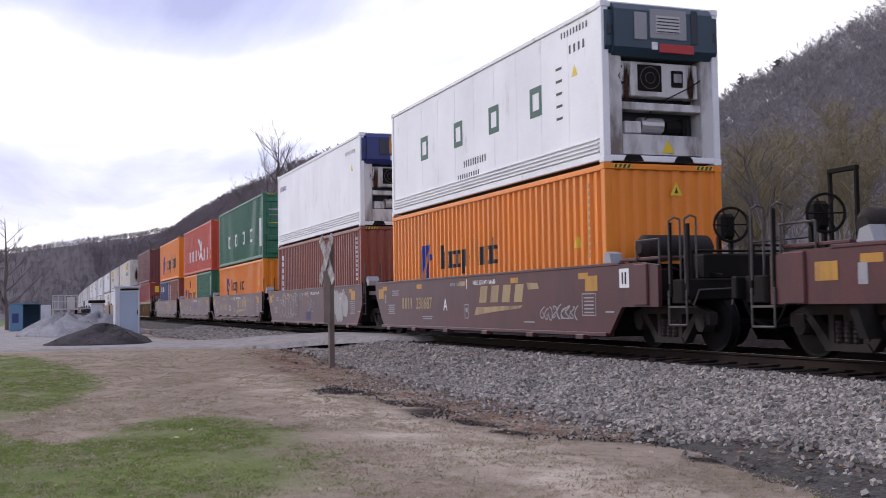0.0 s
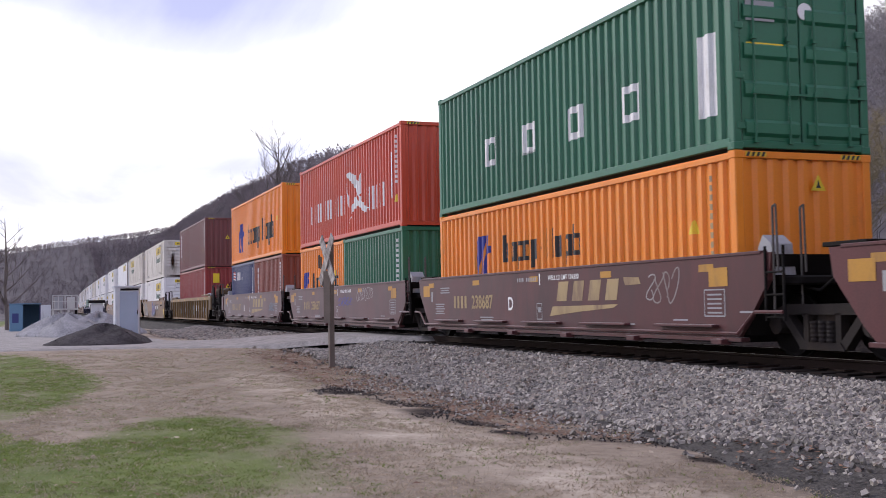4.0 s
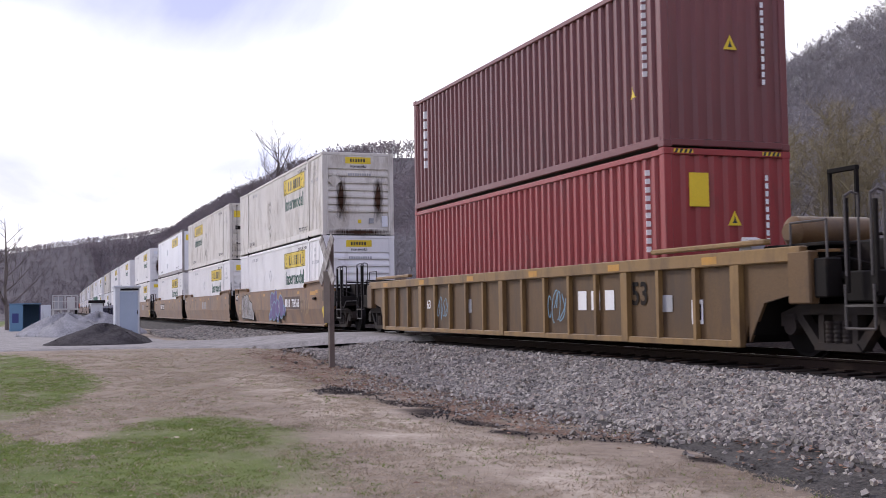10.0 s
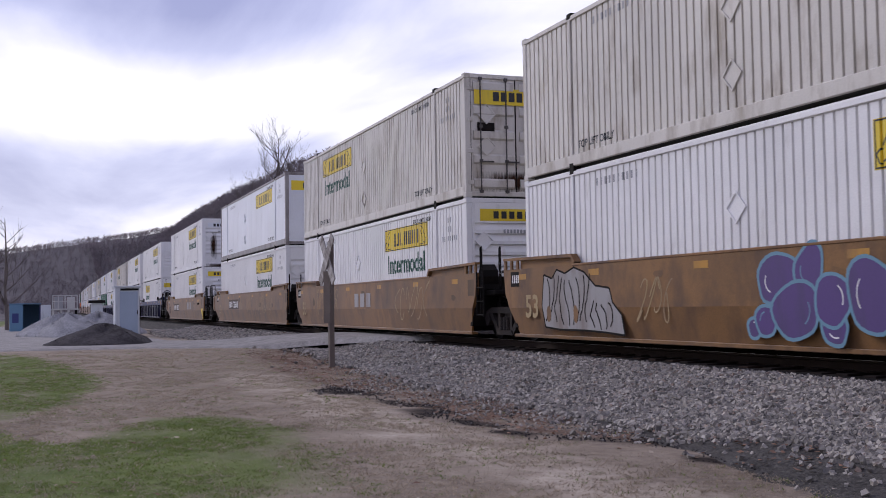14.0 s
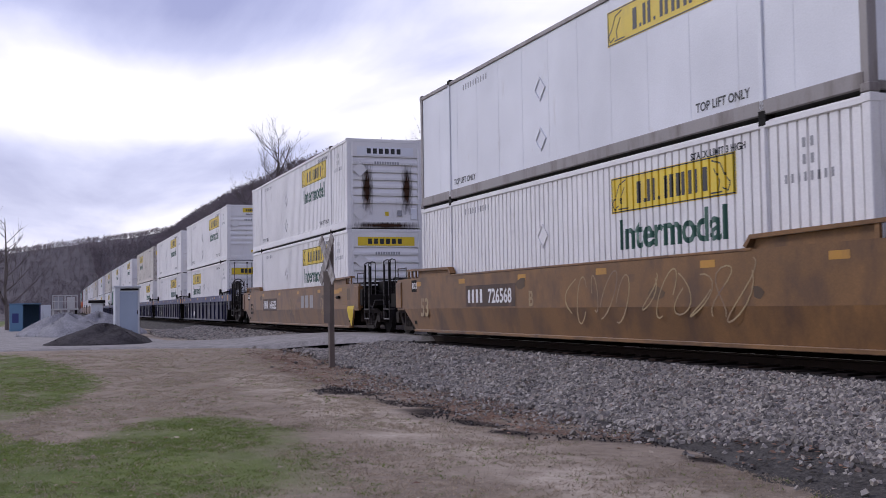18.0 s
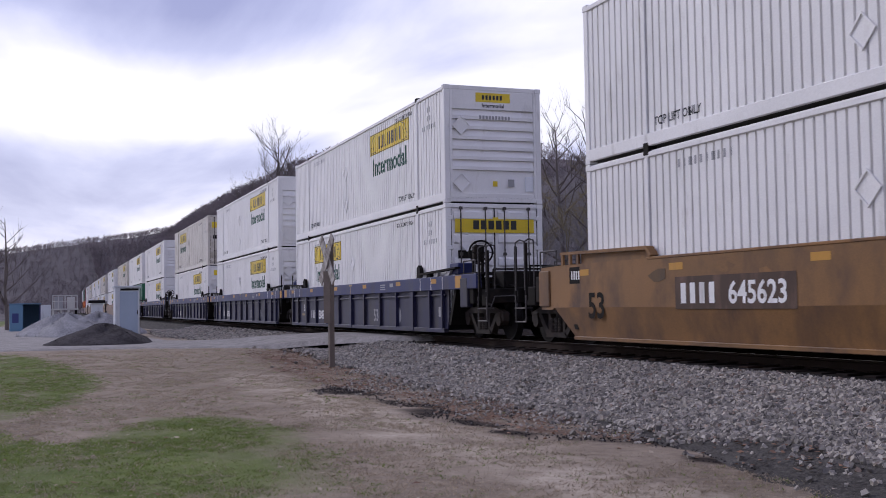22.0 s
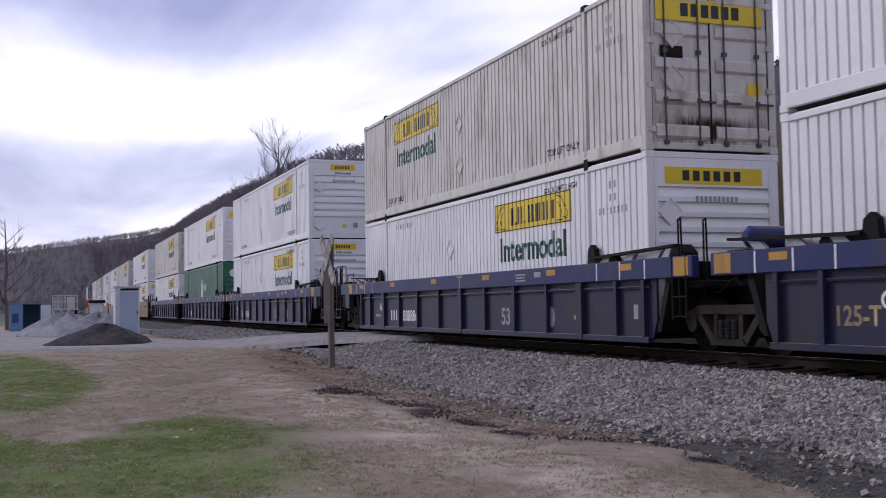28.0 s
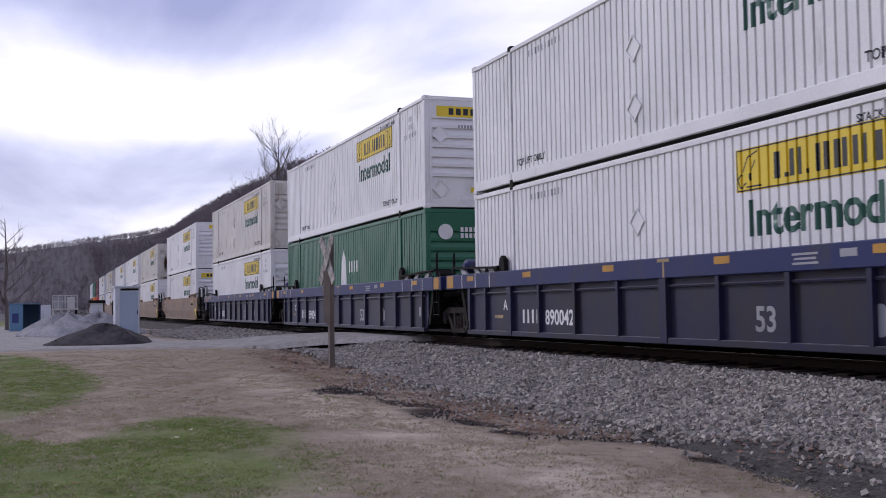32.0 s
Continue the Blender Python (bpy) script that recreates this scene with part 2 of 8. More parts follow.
# ---- mesh helpers ----
class Shape:
    """Collects vertices and faces for one mesh."""

    def __init__(self):
        self.v, self.f = [], []

    def add(self, verts, faces):
        o = len(self.v)
        self.v.extend(verts)
        self.f.extend([tuple(i + o for i in f) for f in faces])
        return self

    def box(self, x0, x1, y0, y1, z0, z1, c=0.0):
        if c <= 0:
            return self.add([(x, y, z) for x in (x0, x1) for y in (y0, y1) for z in (z0, z1)],
                            [(0, 1, 3, 2), (4, 6, 7, 5), (0, 4, 5, 1), (2, 3, 7, 6), (0, 2, 6, 4), (1, 5, 7, 3)])
        bm = bmesh.new()
        bmesh.ops.create_cube(bm, size=1.0)
        for p in bm.verts:
            p.co = Vector(((x0 + x1) / 2 + p.co.x * (x1 - x0), (y0 + y1) / 2 + p.co.y * (y1 - y0), (z0 + z1) / 2 + p.co.z * (z1 - z0)))
        bmesh.ops.bevel(bm, geom=bm.edges[:], offset=c, segments=1, affect="EDGES")
        bm.verts.index_update()
        self.add([tuple(p.co) for p in bm.verts], [tuple(p.index for p in f.verts) for f in bm.faces])
        bm.free()
        return self

    def prism(self, outline, y0, y1):
        """An outline in x and z, drawn out along y."""
        n = len(outline)
        self.add([(x, y0, z) for x, z in outline] + [(x, y1, z) for x, z in outline],
                 [tuple(range(n - 1, -1, -1)), tuple(range(n, 2 * n))] + [(i, (i + 1) % n, n + (i + 1) % n, n + i) for i in range(n)])
        return self

    def rod(self, a, b, r, n=8, r2=None):
        a, b = Vector(a), Vector(b)
        d = (b - a).normalized()
        u = d.orthogonal().normalized()
        w = d.cross(u)
        r2 = r if r2 is None else r2
        ring = [(u * math.cos(2 * math.pi * i / n) + w * math.sin(2 * math.pi * i / n)) for i in range(n)]
        self.add([tuple(a + q * r) for q in ring] + [tuple(b + q * r2) for q in ring],
                 [(i, (i + 1) % n, n + (i + 1) % n, n + i) for i in range(n)] + [tuple(range(n - 1, -1, -1)), tuple(range(n, 2 * n))])
        return self

    def path(self, pts, r, n=6):
        for a, b in zip(pts, pts[1:]):
            self.rod(a, b, r, n)
        return self

    def ring(self, centre, axis, radius, r, n=16, m=6):
        c, d = Vector(centre), Vector(axis).normalized()
        u = d.orthogonal().normalized()
        w = d.cross(u)
        vs, fs = [], []
        for i in range(n):
            a = 2 * math.pi * i / n
            e = u * math.cos(a) + w * math.sin(a)
            for j in range(m):
                b = 2 * math.pi * j / m
                vs.append(tuple(c + e * (radius + r * math.cos(b)) + d * (r * math.sin(b))))
                fs.append((i * m + j, i * m + (j + 1) % m, ((i + 1) % n) * m + (j + 1) % m, ((i + 1) % n) * m + j))
        return self.add(vs, fs)

    def mesh(self, name, smooth=False):
        me = bpy.data.meshes.new(name)
        me.from_pydata(self.v, [], self.f)
        bm = bmesh.new()
        bm.from_mesh(me)
        bmesh.ops.recalc_face_normals(bm, faces=bm.faces)
        bm.to_mesh(me)
        bm.free()
        if smooth:
            me.shade_smooth()
            me.set_sharp_from_angle(angle=radians(40))
        me.materials.append(None)
        return me


STOCK = {}


def stocked(key, make, smooth=False):
    """The mesh kept under this key, made when it is first asked for."""
    if key not in STOCK:
        made = make()
        STOCK[key] = made.mesh(str(key[0]), smooth) if isinstance(made, Shape) else made
    return STOCK[key]


def part(name, me, material, parent, label="", m=None):
    """Links a mesh as one part under a thing or another part."""
    if isinstance(me, Shape):
        me = me.mesh(name)
    ob = new(name, me)
    if not me.materials:
        me.materials.append(None)
    ob.material_slots[0].link = "OBJECT"
    ob.material_slots[0].material = material
    if parent:
        ob.parent = parent
    if m is not None:
        ob.matrix_basis = m
    return tagged(ob, label)


def thing(name, label, category, group="", m=None, kind=""):
    ob = new(name)
    ob.empty_display_size = 0.3
    if m is not None:
        ob.matrix_basis = m
    return tagged(ob, label, category, group, kind)


# ---- corrugation and lettering ----
WAVES = {"iso": (0.278, 0.052, (0.0, 0.086, 0.118, 0.212)), "rib": (0.20, 0.060, (0.0, 0.152, 0.156, 0.194)), "flat": (1.22, 0.004, (0.0, 1.196, 1.200, 1.216))}


def wave_steps(style, length):
    """Places along a wall and the depth at each: out, out, in, in and again."""
    pitch, deep, at = WAVES[style]
    count = max(1, round(length / pitch))
    stretch = length / (count * pitch)
    steps = []
    for i in range(count):
        for a, d in zip(at, (0, 0, deep, deep)):
            steps.append(((i * pitch + a) * stretch, d))
    steps.append((length, 0))
    return steps


def wall_shape(style, length, z0, z1):
    s = Shape()
    steps = wave_steps(style, length)
    vs = []
    for x, d in steps:
        vs += [(x - length / 2, d, z0), (x - length / 2, d, z1)]
    s.add(vs, [(2 * i, 2 * i + 2, 2 * i + 3, 2 * i + 1) for i in range(len(steps) - 1)])
    return s


def letters_mesh(text, size):
    cu = bpy.data.curves.new("letters", "FONT")
    cu.body, cu.size, cu.align_x, cu.resolution_u, cu.offset = text, size, "CENTER", 3, size * 0.022
    ob = bpy.data.objects.new("letters", cu)
    scene.collection.objects.link(ob)
    me = bpy.data.meshes.new_from_object(ob.evaluated_get(bpy.context.evaluated_depsgraph_get()))
    bpy.data.objects.remove(ob)
    bpy.data.curves.remove(cu)
    bm = bmesh.new()
    bm.from_mesh(me)
    bpy.data.meshes.remove(me)
    bm.transform(Matrix.Rotation(radians(90), 4, "X"))
    return bm


def blocks_bm(rects):
    """Flat shapes in x and z: each a list of corners."""
    bm = bmesh.new()
    for poly in rects:
        bm.faces.new([bm.verts.new((x, 0, z)) for x, z in poly])
    return bm


def rect(x, z, w, h):
    return [(x - w / 2, z - h / 2), (x + w / 2, z - h / 2), (x + w / 2, z + h / 2), (x - w / 2, z + h / 2)]


def bar_row(widths, h, gap, stroke=0.62):
    """A row of plain bars that stands for a name."""
    out, x = [], 0.0
    total = sum(widths) + gap * (len(widths) - 1)
    for w in widths:
        out.append(rect(x + w / 2 - total / 2, h / 2, w * stroke, h))
        x += w + gap
    return out


def laid_on(bm, style, length, x, z, proud=0.004):
    """Moves flat lettering to its place on a wall and presses it into the waves."""
    bmesh.ops.translate(bm, verts=bm.verts, vec=(x, 0, z))
    if style in ("iso", "rib"):
        steps = wave_steps(style, length)
        lo, hi = min(p.co.x for p in bm.verts), max(p.co.x for p in bm.verts)
        for sx, _ in steps:
            wx = sx - length / 2
            if lo + 1e-4 < wx < hi - 1e-4:
                bmesh.ops.bisect_plane(bm, geom=bm.verts[:] + bm.edges[:] + bm.faces[:], plane_co=(wx, 0, 0), plane_no=(1, 0, 0))
        xs = np.array([a for a, _ in steps]) - length / 2
        ds = np.array([b for _, b in steps])
        for p in bm.verts:
            p.co.y += float(np.interp(p.co.x, xs, ds))
    bmesh.ops.translate(bm, verts=bm.verts, vec=(0, -proud, 0))
    me = bpy.data.meshes.new("mark")
    for f in bm.faces:
        if f.normal.y > 0:
            f.normal_flip()
    bm.to_mesh(me)
    bm.free()
    me.materials.append(None)
    return me


# ---- the lie of the land ----
def smooth(a, b, x):
    t = np.clip((x - a) / (b - a), 0, 1)
    return t * t * (3 - 2 * t)


def lawn_z(x):
    return -0.78 + 0.38 * np.clip((-6 - x) / 26, 0, 1)


RIDGE = ((-2600, 66), (-1500, 74), (-1000, 72), (-716, 72), (-536, 67), (-458, 62), (-330, 48), (-268, 38), (-215, 23), (-193, 28), (-175, 32), (-140, 38), (-60, 48), (200, 52))


def ridge_z(x):
    return np.interp(x, [r[0] for r in RIDGE], [r[1] for r in RIDGE])


def land_z(x, y):
    """Height of the ground: lawn, track bed's foot, wooded ridge beyond, and a far hill across the valley's end."""
    x, y = np.asarray(x, float), np.asarray(y, float)
    z = lawn_z(x) + 0 * y
    off = y - track_y(np.maximum(x, -900.0))
    # a low bank added beyond the track closes the view under the cars
    z = z * (1 - smooth(2.5, 7, off)) + 1.5 * smooth(2.5, 7, off)
    up = np.clip((y - 24) / 100.0, 0, 1) ** 1.5
    up = up * np.clip(off / 12.0, 0, 1)
    crest = ridge_z(x)
    z = z + up * crest
    far = smooth(-640, -1250, x) * (65 + 0.15 * np.clip(y, -120, 130))
    z = np.where(x < -640, np.maximum(z, far * smooth(-640, -1250, x) - 0.5), z)
    lumps = np.sin(x / 23.0 + 1.3) * np.cos(y / 17.0) * 0.8 + np.sin(x / 61.0) * np.sin(y / 41.0 + 0.7) * 1.2
    return z + lumps * smooth(16, 60, off)


def grid_shape(xs, ys, zf):
    gx, gy = np.meshgrid(xs, ys, indexing="ij")
    gz = zf(gx, gy)
    v = np.stack([gx, gy, gz], -1).reshape(-1, 3)
    n, m = len(xs), len(ys)
    idx = np.arange(n * m).reshape(n, m)
    f = np.stack([idx[:-1, :-1], idx[1:, :-1], idx[1:, 1:], idx[:-1, 1:]], -1).reshape(-1, 4)
    return v, f


def raw_mesh(name, v, f, mat, smooth_it=False):
    me = bpy.data.meshes.new(name)
    me.from_pydata(v.tolist() if hasattr(v, "tolist") else v, [], f.tolist() if hasattr(f, "tolist") else f)
    me.materials.append(mat)
    if smooth_it:
        me.shade_smooth()
    return me


def noise_field(x, y, scale, seed=0.0):
    out = np.zeros(x.size)
    for i, (a, b) in enumerate(zip(x.ravel(), y.ravel())):
        out[i] = noise.fractal(Vector((a * scale + seed, b * scale, seed)), 0.8, 2.2, 4)
    return out.reshape(x.shape)


def mix_ground(name, layers, bump=0.5, bump_scale=30, lift=0.03):
    """A ground surface: layers of (attribute or None, dark colour, light colour, noise scale)."""
    m = bpy.data.materials.new(name)
    m.use_nodes = True
    n, k = m.node_tree.nodes, m.node_tree.links
    b = n["Principled BSDF"]
    b.inputs["Roughness"].default_value = 0.95
    b.inputs["Specular IOR Level"].default_value = 0.15
    co = n.new("ShaderNodeTexCoord")
    colour = None
    for attr, dark, light, scale in layers:
        tx = n.new("ShaderNodeTexNoise")
        tx.inputs["Scale"].default_value, tx.inputs["Detail"].default_value, tx.inputs["Roughness"].default_value = scale, 9, 0.72
        k.new(co.outputs["Object"], tx.inputs["Vector"])
        clump = n.new("ShaderNodeTexNoise")
        clump.inputs["Scale"].default_value, clump.inputs["Detail"].default_value = scale * 0.16, 4
        k.new(co.outputs["Object"], clump.inputs["Vector"])
        both = n.new("ShaderNodeMath")
        both.operation = "MULTIPLY_ADD"
        both.inputs[1].default_value = 0.6
        k.new(clump.outputs["Fac"], both.inputs[0])
        k.new(tx.outputs["Fac"], both.inputs[2])
        even = n.new("ShaderNodeMath")
        even.operation = "SUBTRACT"
        even.inputs[1].default_value = 0.3
        k.new(both.outputs[0], even.inputs[0])
        rp = n.new("ShaderNodeValToRGB")
        rp.color_ramp.elements[0].position, rp.color_ramp.elements[0].color = 0.32, (*dark, 1)
        rp.color_ramp.elements[1].position, rp.color_ramp.elements[1].color = 0.68, (*light, 1)
        k.new(even.outputs[0], rp.inputs[0])
        if colour is None:
            colour = rp.outputs[0]
            continue
        at = n.new("ShaderNodeAttribute")
        at.attribute_name = attr
        ragged = n.new("ShaderNodeTexNoise")
        ragged.inputs["Scale"].default_value, ragged.inputs["Detail"].default_value, ragged.inputs["Roughness"].default_value = 1.9, 9, 0.78
        k.new(co.outputs["Object"], ragged.inputs["Vector"])
        sm = n.new("ShaderNodeMath")
        sm.operation = "ADD"
        k.new(at.outputs["Fac"], sm.inputs[0])
        k.new(ragged.outputs["Fac"], sm.inputs[1])
        rr = n.new("ShaderNodeMapRange")
        rr.inputs["From Min"].default_value, rr.inputs["From Max"].default_value = 0.66, 1.34
        k.new(sm.outputs[0], rr.inputs["Value"])
        mx = n.new("ShaderNodeMixRGB")
        k.new(rr.outputs[0], mx.inputs[0])
        k.new(colour, mx.inputs[1])
        k.new(rp.outputs[0], mx.inputs[2])
        colour = mx.outputs[0]
    k.new(colour, b.inputs["Base Color"])
    bt = n.new("ShaderNodeTexNoise")
    bt.inputs["Scale"].default_value, bt.inputs["Detail"].default_value = bump_scale, 6
    k.new(co.outputs["Object"], bt.inputs["Vector"])
    bp = n.new("ShaderNodeBump")
    bp.inputs["Strength"].default_value, bp.inputs["Distance"].default_value = bump, lift
    k.new(bt.outputs["Fac"], bp.inputs["Height"])
    k.new(bp.outputs[0], b.inputs["Normal"])
    return m


LAWN = mix_ground("winter_lawn", [
    (None, (0.205, 0.162, 0.121), (0.315, 0.255, 0.193), 6.0),
    ("worn", (0.330, 0.270, 0.205), (0.490, 0.415, 0.328), 9.0),
    ("green", (0.086, 0.114, 0.029), (0.145, 0.174, 0.053), 5.0),
    ("litter", (0.075, 0.044, 0.030), (0.220, 0.140, 0.100), 16.0),
    ("wood", (0.066, 0.058, 0.060), (0.140, 0.124, 0.126), 0.5),
    ("mud_and_dark_bank", (0.020, 0.014, 0.011), (0.070, 0.052, 0.040), 7.0)], bump=0.5, bump_scale=26)


def spread_mesh_attr(me, name, values):
    a = me.attributes.new(name, "FLOAT", "POINT")
    a.data.foreach_set("value", np.ascontiguousarray(values, dtype=np.float32))


def green_at(x, y):
    far = 1 - smooth(-0.35, 0.45, y - np.interp(x, [-36, -33, -28.7, -21.8, -17.5, -15.6, -14.8], [-2.2, -0.8, 0.5, 1.25, 0.5, -0.4, -1.3]))
    far = far * (1 - smooth(-15.6, -14.8, x))
    edge = np.interp(y, [-2, -0.3, 0.05, 0.33, 0.93, 1.42, 2.0, 2.6, 2.95], [-14.4, -14.3, -13.2, -12.7, -13.7, -14.7, -14.9, -14.5, -13.0])
    near = smooth(-0.5, 0.5, x - edge) * (1 - smooth(-0.8, 0.6, y - np.interp(x, [-15, -13, -8, -4], [3.0, 2.95, 2.6, 2.3])))
    near = near * (1 - 0.42 * smooth(-12.5, -8.0, x)) * (1 - 0.35 * smooth(1.2, 2.4, y) * smooth(-13, -10, x))
    return np.clip(np.maximum(far * 0.9, near), 0, 1)


def litter_at(x, y):
    bank = 1 - smooth(0.3, 1.15, np.sqrt(((x + 26.5) / 6.0) ** 2 + ((y - 6.3 + 0.05 * (x + 26)) / 1.5) ** 2))
    line = mud_line(x)
    foot = smooth(line - 0.1, line + 0.25, y) * (1 - smooth(toe_y(x) - 0.1, toe_y(x) + 0.35, y)) * smooth(-25, -22, x) * (0.86 + 0.2 * np.sin(x * 1.3 + 0.6))
    return np.clip(np.maximum(foot, bank * 0.95), 0, 1) * smooth(-33.5, -31.5, x)


def toe_y(x):
    """The ragged edge where the ballast gives way to grass."""
    return np.interp(x, [-70, -58, -54, -47, -40, -34, -25.4, -23.3, -19.7, -17.1, -14.6, -13, -11.4, -10.5, -9.4, -8.7, -7.5, 0], [7.2, 5.9, 5.5, 5.6, 6.2, 7.4, 6.6, 6.35, 6.42, 6.3, 6.45, 6.54, 6.4, 6.66, 6.6, 6.76, 6.8, 6.9])


def mud_line(x):
    """The wet line at the foot of the bank."""
    return np.interp(x, [-20, -17.7, -15.5, -13, -11.7, -11, -10.4, -10.1, -9.5, -8.6, -7.8, -7.3, -4], [4.7, 4.82, 5.1, 5.02, 5.22, 5.58, 5.95, 6.28, 6.27, 6.1, 6.2, 6.62, 6.9])


def mud_at(x, y):
    line = mud_line(x) + 0.10 * np.sin(x * 2.9) + 0.06 * np.sin(x * 7.1)
    wide = 0.24 + 0.10 * np.sin(x * 1.7)
    return np.clip(1.35 * np.exp(-((y - line) / wide) ** 2) * smooth(-19.6, -18, x) * (0.92 + 0.3 * np.sin(x * 2.1 + 1)) * (1 - 0.45 * smooth(-10.3, -9.2, x)), 0, 1)


def worn_at(x, y):
    """The pale trodden strip of straw below the bank."""
    return np.exp(-((y - 4.15 - 0.03 * (x + 14)) / 0.75) ** 2) * smooth(-26, -19, x)


def build_ground():
    xs = np.concatenate([np.linspace(-2600, -700, 30), np.linspace(-660, -130, 60), np.linspace(-122, -48, 30), np.linspace(-46, 2, 180), np.linspace(5, 300, 24)])
    ys = np.concatenate([np.linspace(-700, -40, 18), np.linspace(-34, -7, 14), np.linspace(-6, 8.2, 96), np.linspace(8.8, 30, 20), np.linspace(33, 150, 32), np.linspace(165, 700, 14)])
    v, f = grid_shape(xs, ys, land_z)
    x, y = v[:, 0], v[:, 1]
    near = (x > -50) & (x < 4) & (y > -8) & (y < 9)
    v[near, 2] += 0.02 * noise_field(x[near], y[near], 0.8, 3.0)
    bed = smooth(-4.1, -3.4, y - track_y(np.maximum(x, -900.0))) * (1 - smooth(2.6, 4.0, y - track_y(np.maximum(x, -900.0))))
    v[:, 2] -= 0.25 * bed
    me = raw_mesh("ground", v, f, LAWN, True)
    patch, fleck = np.zeros(len(x)), np.zeros(len(x))
    patch[near] = noise_field(x[near], y[near], 0.55, 11.0)
    fleck[near] = noise_field(x[near], y[near], 1.7, 23.0)
    spread_mesh_attr(me, "green", np.clip(green_at(x, y) * (0.92 + 0.5 * patch) + 0.16 * patch, 0, 1))
    spread_mesh_attr(me, "litter", np.clip(litter_at(x, y) * (0.85 + 1.2 * fleck), 0, 1))
    spread_mesh_attr(me, "worn", np.clip(worn_at(x, y) * (0.8 + 0.8 * fleck), 0, 1))
    off = y - track_y(np.maximum(x, -900.0))
    # far bank takes the mud layer's dark colour, so the view under the cars stays dark
    bank = 1.4 * smooth(1.5, 2.2, off) * (1 - smooth(9, 14, off)) * (x > -400)
    spread_mesh_attr(me, "mud_and_dark_bank", np.maximum(np.clip(mud_at(x, y) * (0.9 + 1.6 * fleck), 0, 1), bank))
    spread_mesh_attr(me, "wood", 1.3 * smooth(1.8, 3.0, y - track_y(np.maximum(x, -900.0))) + smooth(-120, -180, x))
    return tagged(new("ground", me), "patchy winter lawn with dead grass, leaf litter and wooded slopes", "ground", kind="structure")


build_ground()

# ---- gravel road, yard and crossing ----
GRAVEL = mix_ground("pale_road_gravel", [(None, (0.19, 0.175, 0.160), (0.36, 0.335, 0.31), 14.0)], bump=0.5, bump_scale=40, lift=0.02)


def road_near_edge(y):
    return np.interp(y, [-30, 0, 3.5, 6.0, 8.0, 9.8, 30], [-35.5, -35.2, -34.6, -32.6, -29.6, -27.2, -26.6])


def road_width(y):
    return float(np.interp(y, [-30, 3.0, 4.6, 8.5], [60, 55, 8.0, 6.0]))


def build_road():
    ys = np.concatenate([np.linspace(-30, 0, 16), np.linspace(0.6, 13, 34)])
    v, f = [], []
    cols = 14
    for i, y in enumerate(ys):
        near = float(road_near_edge(y)) + 0.12 * math.sin(y * 2.3)
        wide = road_width(y)
        for j in range(cols):
            x = near - wide * (j / (cols - 1)) ** 1.6
            z = max(float(lawn_z(x)) + 0.02, -0.36) + (0.34 * float(smooth(5.2, 9.3, y)))
            if y > 11.5:
                z -= 0.1 * (y - 11.5)
            v.append((x, y, z))
    for i in range(len(ys) - 1):
        for j in range(cols - 1):
            a = i * cols + j
            f.append((a, a + 1, a + cols + 1, a + cols))
    # thickness along the near edge
    base = len(v)
    for i in range(len(ys)):
        x, y, z = v[i * cols]
        v.append((x + 0.25, y, z - 0.14))
    for i in range(len(ys) - 1):
        f.append((i * cols, i * cols + cols, base + i + 1, base + i))
    me = raw_mesh("road", np.array(v), f, GRAVEL, True)
    return tagged(new("road", me), "pale compacted gravel road that climbs to the track crossing", "road", kind="structure")


build_road()

# ---- ballast, ties, rails ----
# darker than the loose stones: the shade in their gaps is painted here
STONE_BED = mix_ground("ballast_bed", [(None, (0.040, 0.036, 0.032), (0.125, 0.115, 0.102), 22.0)], bump=0.9, bump_scale=24, lift=0.05)


def stone_material():
    m = shade("crushed_stone", (0.30, 0.288, 0.285), 0.85, vary=0.3, fine=90, bump=0.4)
    n, k = m.node_tree.nodes, m.node_tree.links
    geo = n.new("ShaderNodeNewGeometry")
    rp = n.new("ShaderNodeValToRGB")
    e = rp.color_ramp.elements
    e[0].position, e[0].color = 0.0, (0.100, 0.090, 0.080, 1)
    e[1].position, e[1].color = 1.0, (0.48, 0.438, 0.38, 1)
    q = e.new(0.45)
    q.color = (0.285, 0.257, 0.216, 1)
    q = e.new(0.88)
    q.color = (0.41, 0.370, 0.315, 1)
    q = e.new(0.93)
    q.color = (0.21, 0.145, 0.105, 1)
    k.new(geo.outputs["Random Per Island"], rp.inputs[0])
    hsv = [x for x in n if x.bl_idname == "ShaderNodeHueSaturation"][0]
    k.new(rp.outputs[0], hsv.inputs["Color"])
    return m


STONE = stone_material()


def bed_profile(d):
    """Height of the ballast at a distance d from the track's middle, on the lawn's side."""
    return float(np.interp(abs(d), [0, 1.85, 2.15, 4.4, 5.4], [-0.19, -0.19, -0.24, -0.72, -0.84]))


